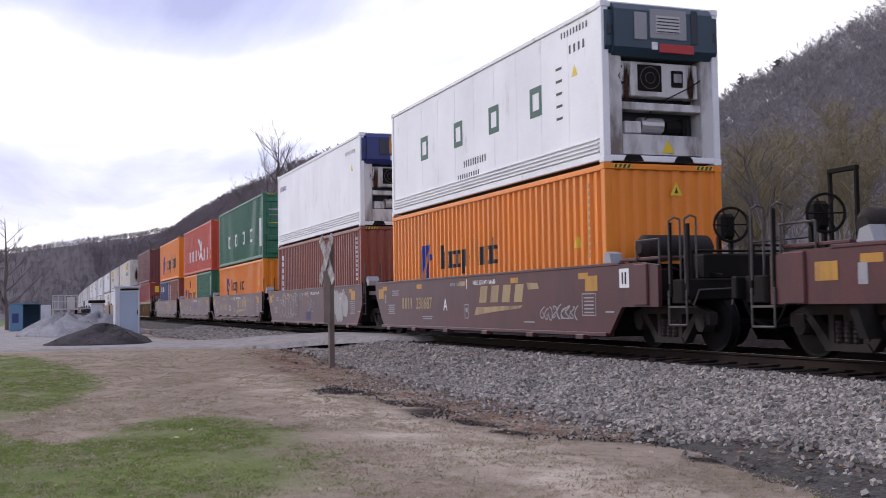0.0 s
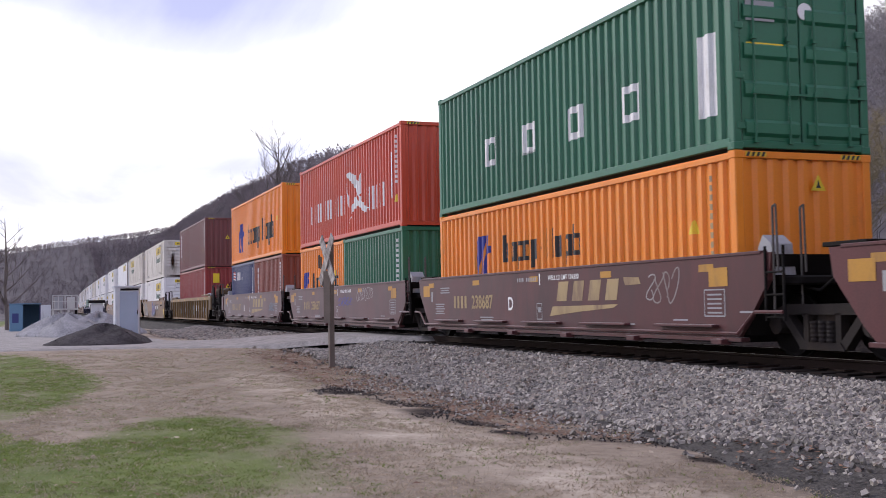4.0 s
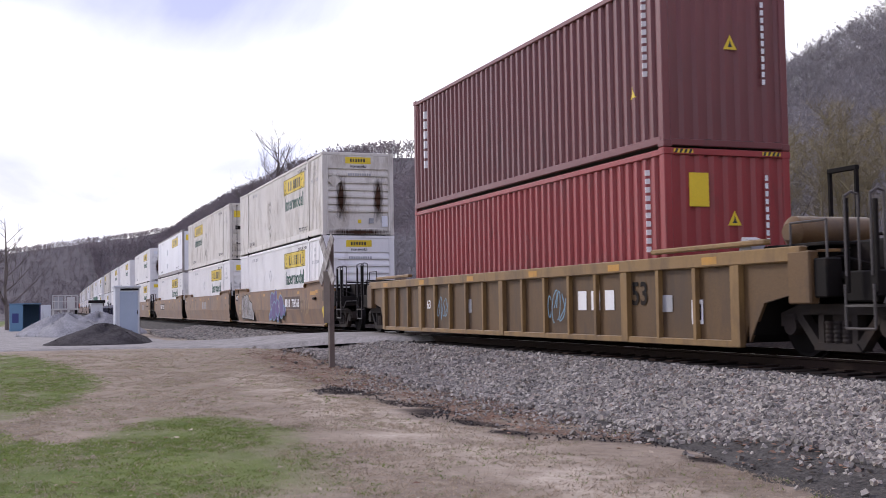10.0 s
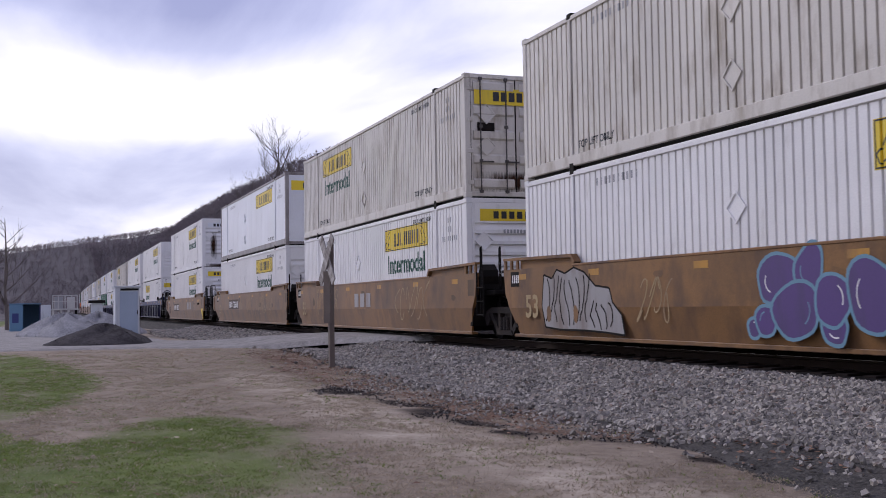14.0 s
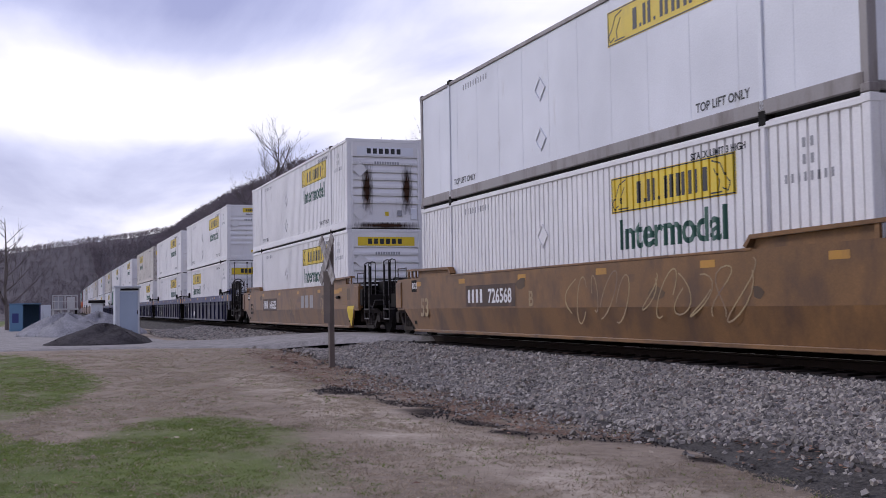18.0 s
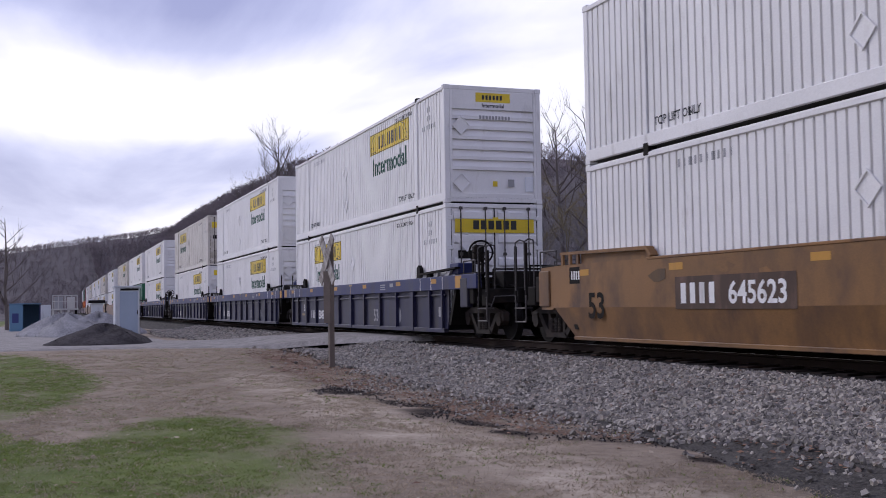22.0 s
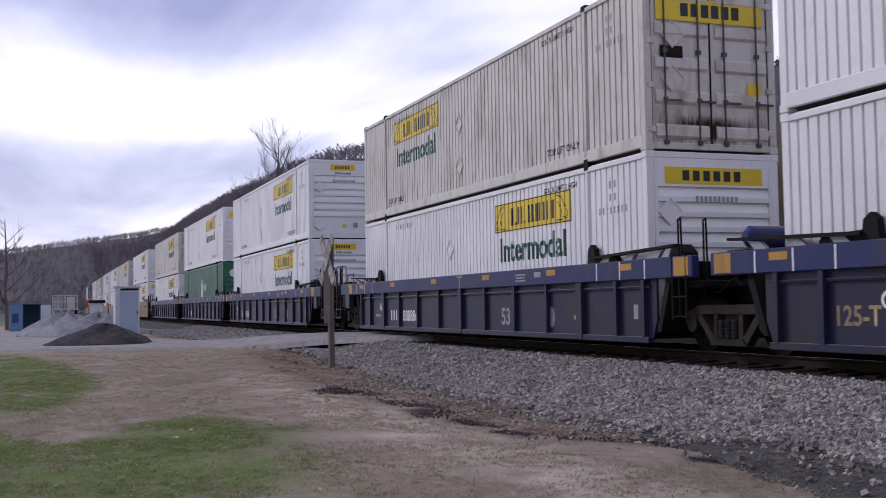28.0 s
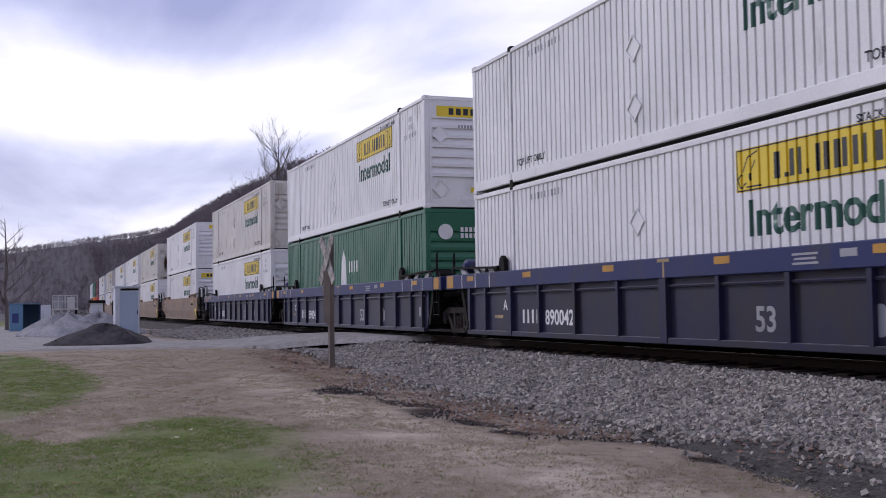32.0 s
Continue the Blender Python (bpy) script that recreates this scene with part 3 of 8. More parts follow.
def build_bed():
    xs = np.concatenate([np.linspace(-900, -130, 50), np.linspace(-125, 25, 240), np.linspace(30, 300, 20)])
    ds = np.array([-5.4, -5.2, -5.0, -4.85, -4.7, -4.55, -4.4, -4.15, -3.9, -3.6, -3.3, -2.7, -2.15, -1.85, -0.9, 0, 0.9, 1.85, 2.15, 2.8, 3.4])
    gx, gd = np.meshgrid(xs, ds, indexing="ij")
    gy = track_y(gx) + gd
    gz = np.vectorize(bed_profile)(gd)
    low = lawn_z(gx) + 0.02
    toe = np.where(gd < 0, track_y(gx) - toe_y(gx) + 0.1 * np.sin(gx * 2.3), 4.2)
    gz = np.maximum(gz, low - 0.3 * smooth(toe - 0.6, toe - 0.1, np.abs(gd)))
    v = np.stack([gx, gy, gz], -1).reshape(-1, 3)
    v[:, 2] += 0.02 * noise_field(v[:, 0], v[:, 1], 1.3, 7.0)
    n, m = gx.shape
    idx = np.arange(n * m).reshape(n, m)
    f = np.stack([idx[:-1, :-1], idx[1:, :-1], idx[1:, 1:], idx[:-1, 1:]], -1).reshape(-1, 4)
    return tagged(new("ballast_bed", raw_mesh("ballast_bed", v, f, STONE_BED, True)), "bank of grey crushed-stone ballast under the track", "ballast", kind="structure")


build_bed()
# near-black: brake grime plus the train's shade, painted into the ballast
FOULED_SHADED = mix_ground("fouled_shaded_ballast", [(None, (0.006, 0.005, 0.005), (0.024, 0.020, 0.018), 20.0)], bump=0.9, bump_scale=24, lift=0.05)


def build_fouled_shaded_bed():
    """The oily strip of ballast between and beside the rails, with the train's shade put into its colour."""
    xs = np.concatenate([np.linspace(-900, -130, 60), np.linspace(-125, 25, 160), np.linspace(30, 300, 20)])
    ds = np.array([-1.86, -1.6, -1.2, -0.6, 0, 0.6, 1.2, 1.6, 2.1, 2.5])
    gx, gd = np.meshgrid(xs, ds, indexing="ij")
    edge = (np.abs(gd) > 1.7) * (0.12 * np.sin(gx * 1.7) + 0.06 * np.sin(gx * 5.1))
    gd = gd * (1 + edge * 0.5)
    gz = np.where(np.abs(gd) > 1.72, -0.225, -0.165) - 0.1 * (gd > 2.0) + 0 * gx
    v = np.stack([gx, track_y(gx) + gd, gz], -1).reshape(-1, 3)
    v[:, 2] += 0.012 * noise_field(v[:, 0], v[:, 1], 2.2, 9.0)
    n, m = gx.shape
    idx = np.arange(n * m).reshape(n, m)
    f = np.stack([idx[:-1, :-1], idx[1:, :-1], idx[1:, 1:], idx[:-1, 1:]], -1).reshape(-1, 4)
    return tagged(new("fouled_shaded_ballast", raw_mesh("fouled_shaded_ballast", v, f, FOULED_SHADED, True)), "oil-stained ballast under the train, painted near-black for its shade", "ballast", kind="structure")


build_fouled_shaded_bed()


def rocks(name, places, sizes, mat, label, category, seed):
    """Many small crushed stones in one mesh."""
    rng = np.random.default_rng(seed)
    n = len(places)
    cube = np.array([(x, y, z) for x in (-1, 1) for y in (-1, 1) for z in (-1, 1)], float)
    p = cube[None] * (1 + 0.35 * rng.uniform(-1, 1, (n, 8, 3)))
    p *= (sizes[:, None] * rng.uniform(0.55, 1.25, (n, 3)))[:, None, :] * 0.5
    q = rng.normal(size=(n, 4))
    q /= np.linalg.norm(q, axis=1)[:, None]
    w, x, y, z = q.T
    rot = np.stack([1 - 2 * (y * y + z * z), 2 * (x * y - z * w), 2 * (x * z + y * w), 2 * (x * y + z * w), 1 - 2 * (x * x + z * z), 2 * (y * z - x * w),
                    2 * (x * z - y * w), 2 * (y * z + x * w), 1 - 2 * (x * x + y * y)], -1).reshape(n, 3, 3)
    p = np.einsum("nij,nkj->nki", rot, p) + places[:, None, :]
    faces = np.array([(0, 1, 3, 2), (4, 6, 7, 5), (0, 4, 5, 1), (2, 3, 7, 6), (0, 2, 6, 4), (1, 5, 7, 3)])
    f = (faces[None] + (np.arange(n) * 8)[:, None, None]).reshape(-1, 4)
    return tagged(new(name, raw_mesh(name, p.reshape(-1, 3), f, mat)), label, category, kind="stuff")


def scatter_ballast():
    rng = np.random.default_rng(4)
    rows = []
    for x0, x1, count, size in ((-34, -18, 26000, 0.048), (-18, -3, 62000, 0.043), (-64, -34, 16000, 0.07), (-3, 6, 5000, 0.05)):
        x = rng.uniform(x0, x1, count)
        reach = track_y(x) - toe_y(x) + 0.12 * np.sin(x * 2.3)
        d = -1.72 - (reach - 1.72) * rng.random(count) ** 0.86
        strays = rng.random(count) < 0.025
        d = np.where(strays, -reach + 0.25 - rng.exponential(0.22, count), d)
        yy = track_y(x) + d
        far = road_near_edge(yy) - np.interp(yy, [-30, 3.0, 4.6, 8.5], [60, 55, 8.0, 6.0])
        keep = ~((x < road_near_edge(yy) + 0.15) & (x > far))
        x, d = x[keep], d[keep]
        z = np.array([max(bed_profile(a), float(lawn_z(b)) + 0.01) for a, b in zip(d, x)])
        rows.append((x, track_y(x) + d, z + rng.uniform(-0.01, 0.028, len(x)), np.full(len(x), size) * rng.uniform(0.6, 1.35, len(x))))
    x = rng.uniform(-20, -4, 4000)
    line, edge = mud_line(x), toe_y(x) + 0.3
    y = line - 0.15 + (edge - line + 0.15) * rng.random(4000) ** 0.5
    rows.append((x, y, land_z(x, y) + rng.uniform(0.0, 0.010, 4000), 0.026 * rng.uniform(0.4, 1.4, 4000)))
    x, y, z, s = (np.concatenate(c) for c in zip(*rows))
    rocks("ballast_stones", np.stack([x, y, z], -1), s, STONE, "loose grey crushed ballast stones", "gravel", 9)


scatter_ballast()
TIE = shade("creosoted_timber", (0.014, 0.010, 0.009), 0.9, vary=0.4, grain=6, stain=(0.040, 0.022, 0.015), stain_at=0.62, gloss=0.1)
RAIL_SIDE = shade("rusty_rail", (0.028, 0.018, 0.014), 0.85, vary=0.3, gloss=0.15)


def build_track():
    prof = [(-0.07, -0.18), (0.07, -0.18), (0.07, -0.165), (0.012, -0.14), (0.012, -0.045), (0.036, -0.03), (0.036, -0.004), (-0.036, -0.004), (-0.036, -0.03), (-0.012, -0.045), (-0.012, -0.14), (-0.07, -0.165)]
    xs = np.concatenate([np.linspace(-900, -130, 60), np.linspace(-120, 60, 60), np.linspace(80, 300, 12)])
    tr = thing("track", "single railway track of rusty rails on dark timber ties", "railway track", kind="structure")
    for side in (-1, 1):
        s = Shape()
        for x in xs:
            s.v += [(x, track_y(x) + side * 0.753 + a, b) for a, b in prof]
        n = len(prof)
        for i in range(len(xs) - 1):
            s.f += [(i * n + j, i * n + (j + 1) % n, (i + 1) * n + (j + 1) % n, (i + 1) * n + j) for j in range(n)]
        part("rail", s, RAIL_SIDE, tr)
        top = Shape()
        for x in xs:
            top.v += [(x, track_y(x) + side * 0.753 - 0.028, -0.0015), (x, track_y(x) + side * 0.753 + 0.028, -0.0015), (x, track_y(x) + side * 0.753 + 0.028, -0.006), (x, track_y(x) + side * 0.753 - 0.028, -0.006)]
        for i in range(len(xs) - 1):
            top.f += [(i * 4 + j, i * 4 + (j + 1) % 4, (i + 1) * 4 + (j + 1) % 4, (i + 1) * 4 + j) for j in range(4)]
        part("running_surface", top, TREAD, tr, "polished strip on the railhead")
    tie = stocked(("tie",), lambda: Shape().box(-0.115, 0.115, -1.30, 1.30, -0.30, -0.145, 0.012))
    plate = stocked(("tie_plate",), lambda: Shape().box(-0.10, 0.10, -0.18, 0.18, -0.146, -0.128))
    rng = random.Random(3)
    for i in range(150):
        x = 8.0 - i * 0.5
        part("tie", tie, TIE, tr, m=pose(x + rng.uniform(-0.03, 0.03), track_y(x) + rng.uniform(-0.04, 0.04), rng.uniform(-0.012, 0.01), 0, 0, rng.uniform(-1.2, 1.2)))
        if i < 60:
            part("tie_plate", plate, RAIL_SIDE, tr, m=pose(x, track_y(x) - 0.753, 0))
    return tr


build_track()


# ---- trees ----
BARK = shade("grey_bark", (0.120, 0.098, 0.088), 0.9, vary=0.35, grain=5, fine=30, bump=0.5)
WILLOW = shade("yellow_twig_bark", (0.240, 0.198, 0.108), 0.9, vary=0.3, grain=5)
FAR_BARK = shade("far_bare_twigs", (0.215, 0.180, 0.185), 0.95, vary=0.55, grain=0.14, fine=0.8, bump=0.0)
HILL_BARK = shade("hillside_bare_twigs", (0.262, 0.240, 0.238), 0.95, vary=0.6, grain=0.16, fine=0.9, bump=0.0)
PINE = shade("pine_needles", (0.045, 0.050, 0.038), 0.9, vary=0.35)


def limb(s, a, d, length, r, depth, rng, kids, droop=0.0, bend=0.25, sides=5):
    """A tapering limb in short pieces that forks into thinner ones."""
    pts, p, way = [Vector(a)], Vector(a), Vector(d).normalized()
    n = 4 if depth > 1 else 3
    for i in range(n):
        way = (way + Vector((rng.uniform(-bend, bend), rng.uniform(-bend, bend), rng.uniform(-bend, bend) * 0.6 + 0.08 - droop))).normalized()
        p = p + way * (length / n)
        pts.append(p.copy())
    for i in range(n):
        k0, k1 = 1 - 0.75 * i / n, 1 - 0.75 * (i + 1) / n
        s.rod(pts[i], pts[i + 1], r * k0, sides if depth > 1 else 3, r * k1)
    if depth <= 0:
        return
    for j in range(kids):
        t = rng.uniform(0.3, 1.0)
        i = min(int(t * n), n - 1)
        q = pts[i].lerp(pts[i + 1], t * n - i)
        side = Vector((rng.uniform(-1, 1), rng.uniform(-1, 1), rng.uniform(0.0, 0.8)))
        limb(s, q, way * 0.7 + side * 0.8, length * rng.uniform(0.42, 0.68), r * 0.45 * (1.2 - 0.5 * t), depth - 1, rng, kids, droop, bend, max(3, sides - 1))


def bare_tree(label, x, y, height, seed, mat=None, kids=5, lean=(0, 0), depth=3, droop=0.0, stems=1, z=None, name="bare_tree"):
    rng = random.Random(seed)
    mat = mat or BARK
    base = float(land_z(x, y)) if z is None else z
    t = thing(name, label, "tree", m=pose(x, y, base - 0.1))
    trunk, crown = Shape(), Shape()
    for k in range(stems):
        lx, ly = lean[0] + rng.uniform(-0.25, 0.25) * (stems > 1), lean[1] + rng.uniform(-0.25, 0.25) * (stems > 1)
        pts, p, way = [Vector((0.2 * k, 0, 0))], Vector((0.2 * k, 0, 0)), Vector((lx, ly, 1)).normalized()
        n = 7
        for i in range(n):
            way = (way + Vector((rng.uniform(-0.09, 0.09), rng.uniform(-0.09, 0.09), 0.06))).normalized()
            p = p + way * (height / n)
            pts.append(p.copy())
        r0 = height * 0.016 / (1 + 0.25 * (stems > 1))
        for i in range(n):
            trunk.rod(pts[i], pts[i + 1], r0 * (1.15 - i / n), 8, r0 * (1.15 - (i + 1) / n))
        for i in range(2, n + 1):
            for j in range(kids - 1):
                a = rng.uniform(0, 2 * math.pi)
                q = pts[i - 1].lerp(pts[i], rng.random())
                limb(crown, q, (math.cos(a), math.sin(a), 0.75), height * (0.42 - 0.035 * i), r0 * (0.62 - 0.06 * i), depth - 1, rng, kids, droop)
    part("trunk", trunk, mat, t)
    part("crown", crown, mat, t, "open crown of bare branches and twigs")
    return t


def wood_variants(slivers, wide):
    """Leafless trees ten metres tall: thin trunk, a few limbs, a round haze of twig slivers."""
    out = []
    for seed in range(7):
        rng = random.Random(100 + seed)
        v, f = [], []

        def tri(a, b, w):
            side = (b - a).cross(Vector((rng.uniform(-1, 1), rng.uniform(-1, 1), rng.uniform(-1, 1)))).normalized() * w
            o = len(v)
            v.extend([tuple(a - side), tuple(a + side), tuple(b)])
            f.append((o, o + 1, o + 2))

        lean = Vector((rng.uniform(-0.9, 0.9), rng.uniform(-0.9, 0.9), 7.5))
        for k in range(3):
            tri(Vector((0, 0, -1)), lean, max(wide * 0.9, 0.05))
        ends = []
        for k in range(7):
            t = rng.uniform(0.2, 0.85)
            a = rng.uniform(0, 6.28)
            le = rng.uniform(2.2, 4.2) * (1.15 - 0.5 * t)
            e = lean * t + Vector((math.cos(a) * le * 0.8, math.sin(a) * le * 0.8, le * 0.75))
            tri(lean * t, e, max(wide * 0.55, 0.03))
            tri(lean * t, e, max(wide * 0.55, 0.03))
            ends.append((lean * t, e))
        for k in range(slivers):
            q, e = ends[rng.randrange(7)]
            p = q.lerp(e, rng.uniform(0.3, 1.05))
            g = p + Vector((rng.gauss(0, 0.6), rng.gauss(0, 0.6), rng.uniform(-0.1, 1.2))) * rng.uniform(0.45, 1.0)
            tri(p, g, wide * rng.uniform(0.6, 1.3))
        out.append((np.array(v), np.array(f)))
    return out


def plant(name, places, heights, variants, mat, label, seed):
    rng = np.random.default_rng(seed)
    vs, fs, o = [], [], 0
    for (x, y, z), h in zip(places, heights):
        v, f = variants[rng.integers(len(variants))]
        a = rng.uniform(0, 6.28)
        k = h / 10.0
        c, s = math.cos(a) * k, math.sin(a) * k
        q = np.stack([v[:, 0] * c - v[:, 1] * s + x, v[:, 0] * s + v[:, 1] * c + y, v[:, 2] * k + z], -1)
        vs.append(q)
        fs.append(f + o)
        o += len(v)
    return tagged(new(name, raw_mesh(name, np.concatenate(vs), np.concatenate(fs), mat)), label, "trees", kind="stuff")


def build_woods():
    rng = np.random.default_rng(21)
    zones = (("near_woods", (-185, -30, 2600, 24, 122), (300, 0.024), (5.0, 8.0), None, HILL_BARK),
             ("crest_woods", (-200, -60, 900, 92, 126), (240, 0.030), (5.0, 8.5), None, HILL_BARK),
             ("hillside_woods", (-330, -180, 3600, 20, 122), (120, 0.060), (5.0, 8.0), None, FAR_BARK),
             ("ridge_woods", (-1150, -330, 6500, 22, 130), (62, 0.15), (6.0, 9.5), None, FAR_BARK),
             ("distant_woods", (-1330, -640, 5200, 0, 0), (46, 0.23), (6.0, 9.5), (-190, 190), FAR_BARK))
    for name, (x0, x1, count, y0, y1), (slivers, wide), (h0, h1), span, mat in zones:
        x = rng.uniform(x0, x1, count)
        y = rng.uniform(span[0], span[1], count) if span else np.maximum(track_y(np.maximum(x, -900)) + 13, rng.uniform(y0, y1 + 10, count))
        h = rng.uniform(h0, h1, count) * np.where((y < 50) & (x > -320), 0.75, 1.0)
        plant(name, np.stack([x, y, land_z(x, y)], -1), h, wood_variants(slivers, wide), mat, "leafless purple-brown woods over the hillside", 5)
    count = 75
    x = rng.uniform(-52, -27, count)
    y = 23 + 10 * rng.random(count)
    plant("willow_thicket", np.stack([x, y, land_z(x, y)], -1), rng.uniform(4.6, 7.6, count), wood_variants(700, 0.009), WILLOW, "thicket of leafless willows with yellowish twigs", 9)


build_woods()


def pine(x, y, height, seed):
    rng = random.Random(seed)
    z = float(land_z(x, y))
    t = thing("pine_tree", "dark evergreen pine standing above the bare woods", "tree", m=pose(x, y, z))
    part("trunk", Shape().rod((0, 0, -0.5), (0, 0, height), 0.2, 6, 0.04), BARK, t)
    s = Shape()
    for i in range(150):
        k = rng.uniform(0.25, 1.0)
        a = rng.uniform(0, 6.28)
        r = (1.05 - k) * height * 0.30 * rng.uniform(0.4, 1.1)
        c = Vector((math.cos(a) * r, math.sin(a) * r, k * height))
        for j in range(3):
            e = c + Vector((rng.uniform(-1, 1), rng.uniform(-1, 1), rng.uniform(-0.4, 0.5))) * 0.75
            w = Vector((rng.uniform(-1, 1), rng.uniform(-1, 1), rng.uniform(-1, 1))).normalized() * 0.25
            s.add([tuple(c - w), tuple(c + w), tuple(e)], [(0, 1, 2)])
    part("crown", s, PINE, t)


pine(-176, 128, 10.0, 1)
pine(-170, 132, 11.5, 2)
for i, (x, y, h) in enumerate(((-35.5, 23.5, 6.0), (-40.0, 25.0, 6.8), (-46.0, 26.0, 8.0), (-53.0, 27.0, 9.0), (-64.0, 26.0, 10.0), (-72.0, 30.0, 11.0), (-24.0, 26.0, 5.0), (-29.0, 22.0, 4.6))):
    bare_tree("leafless grey-barked tree beyond the track", x, y, h, 40 + i, BARK, kids=4, depth=3, lean=(-0.08, -0.05))
for i, (x, y, h) in enumerate(((-34.5, 25.5, 4.7), (-31.0, 26.5, 4.2), (-39.0, 28.0, 5.4))):
    bare_tree("spreading willow with drooping yellowish twigs beyond the track", x, y, h, 60 + i, WILLOW, kids=5, depth=4, droop=0.03, stems=2)
bare_tree("tall leafless tree on the foot of the hillside", -152.0, 33.0, 21.0, 78, kids=5, depth=4, lean=(0.0, -0.04))
bare_tree("slender leafless tree by the gravel yard", -74.0, -1.35, 7.2, 81, kids=4, depth=2, z=-0.45)
bare_tree("slender leafless tree by the gravel yard", -92.0, -3.5, 9.5, 84, kids=4, depth=2, z=-0.45)


# ---- beside the track ----
POST_WOOD = shade("weathered_grey_timber", (0.150, 0.120, 0.100), 0.9, vary=0.3, grain=7, fine=50, bump=0.5, stain=(0.08, 0.06, 0.05), stain_at=0.6, streak=0.9)
BOARD = paint("faded_sign_back", (0.40, 0.37, 0.35), 0.75, stain=(0.12, 0.095, 0.082), stain_at=0.50, scale=7.0)
CABINET = paint("pale_cabinet_paint", (0.52, 0.54, 0.56), 0.5, stain=(0.30, 0.30, 0.30), stain_at=0.68)
CABINET_DOOR = paint("pale_blue_door", (0.33, 0.39, 0.47), 0.5, stain=(0.30, 0.33, 0.36), stain_at=0.7)
BLUE_BOX = paint("blue_bin_paint", (0.10, 0.20, 0.30), 0.6)


def crossbuck(x, y):
    z = float(lawn_z(x)) + 0.03
    ob = thing("crossing_sign", "weathered railway crossing sign on a grey timber post", "road sign", m=pose(x, y, z))
    part("post", Shape().prism([(-0.055, -0.3), (0.055, -0.3), (0.052, 2.64), (0.0, 2.70), (-0.052, 2.64)], -0.055, 0.055), POST_WOOD, ob)
    for a, side in ((52, -1), (-52, 1)):
        b = Shape().box(-0.62, 0.62, -0.012, 0.012, -0.115, 0.115, 0.004)
        part("crossboard", b, BOARD, ob, "faded white crossboard", pose(0.0 + 0.10 * side * 0.2, 0.0, 2.30) @ pose(0, -0.072 - 0.013 * (1 + side), 0, 0, 0, 6) @ pose(0, 0, 0, 0, a, 0))
    part("batten", Shape().box(-0.10, 0.10, -0.02, 0.02, 0.93, 2.05, 0.006), POST_WOOD, ob, "grey batten nailed to the post", pose(-0.02, -0.078, 0, 0, 0, 30))
    return ob


crossbuck(-23.1, 6.08)


def cabinet(x, y):
    ob = thing("signal_cabinet", "pale grey steel signal cabinet with a blue-grey door", "cabinet", m=pose(x, y, -0.42, 0, 0, 0))
    w, d, h = 0.52, 0.58, 2.18
    part("body", Shape().box(-d, d, -w, w, 0, h, 0.02), CABINET, ob)
    part("roof_cap", Shape().box(-d - 0.06, d + 0.06, -w - 0.06, w + 0.06, h, h + 0.09, 0.02), CABINET, ob)
    dr = part("door", Shape().box(d, d + 0.03, -0.33, w - 0.08, 0.08, h - 0.16, 0.008), CABINET_DOOR, ob)
    part("handle", Shape().box(d + 0.03, d + 0.06, 0.40, 0.44, 1.0, 1.18, 0.005), CAR_DARK, dr)
    part("hinge", Shape().rod((d + 0.03, -0.34, 0.4), (d + 0.03, -0.34, 0.6), 0.018), CABINET, dr)
    part("hinge", Shape().rod((d + 0.03, -0.34, 1.5), (d + 0.03, -0.34, 1.7), 0.018), CABINET, dr)
    part("vent", Shape().box(d, d + 0.012, -0.30, 0.48, h - 0.12, h - 0.03, 0.004), CAR_DARK, ob)
    for y0 in (-0.50, -0.44, -0.38):
        part("seam", Shape().box(d, d + 0.012, y0, y0 + 0.02, 0.05, h - 0.05), CABINET, ob)


cabinet(-51.0, 4.02)


def heap(name, label, x, y, z, rx, ry, h, mat, seed, stones, stone_mat, size):
    """A tipped heap of loose material: one lumpy mound with stones on its skin."""
    rng = np.random.default_rng(seed)
    n, m = 26, 44
    v = [(0, 0, h)]
    for i in range(1, n + 1):
        r = i / n
        for j in range(m):
            a = 2 * math.pi * j / m
            k = 1 + 0.16 * math.sin(2 * a + seed) + 0.10 * math.sin(3 * a + 2 * seed)
            zz = h * (1 - r ** 1.7) * (1 + 0.14 * math.sin(4 * a + seed + 3 * r)) + 0.05 * noise.noise((math.cos(a) * r * 4 + seed, math.sin(a) * r * 4, seed))
            if i == n:
                zz = -0.08
            v.append((math.cos(a) * r * rx * k, math.sin(a) * r * ry * k, zz))
    f = [(0, 1 + j, 1 + (j + 1) % m) for j in range(m)]
    for i in range(n - 1):
        f += [(1 + i * m + j, 1 + (i + 1) * m + j, 1 + (i + 1) * m + (j + 1) % m, 1 + i * m + (j + 1) % m) for j in range(m)]
    ob = thing(name, label, "heap", m=pose(x, y, z))
    me = raw_mesh("mound", v, f, mat, True)
    part("mound", me, mat, ob)
    pick = rng.integers(1, len(v), stones)
    p = np.array(v)[pick] + rng.normal(0, 0.06, (stones, 3)) * np.array([1, 1, 0.3])
    s = size * rng.uniform(0.5, 1.5, stones)
    st = rocks("loose_gravel", p, s, stone_mat, "loose stones on the heap", "", seed + 1)
    st.parent = ob
    return ob


DIRT = mix_ground("dark_soil", [(None, (0.028, 0.024, 0.024), (0.075, 0.066, 0.066), 6.0)], bump=0.8, bump_scale=18, lift=0.05)
HEAP_STONE = mix_ground("heap_gravel", [(None, (0.20, 0.195, 0.20), (0.37, 0.36, 0.36), 12.0)], bump=0.8, bump_scale=26, lift=0.05)
heap("soil_heap", "dark heap of soil beside the gravel road", -39.6, 2.38, -0.40, 1.9, 1.85, 0.66, DIRT, 3, 260, DIRT, 0.022)
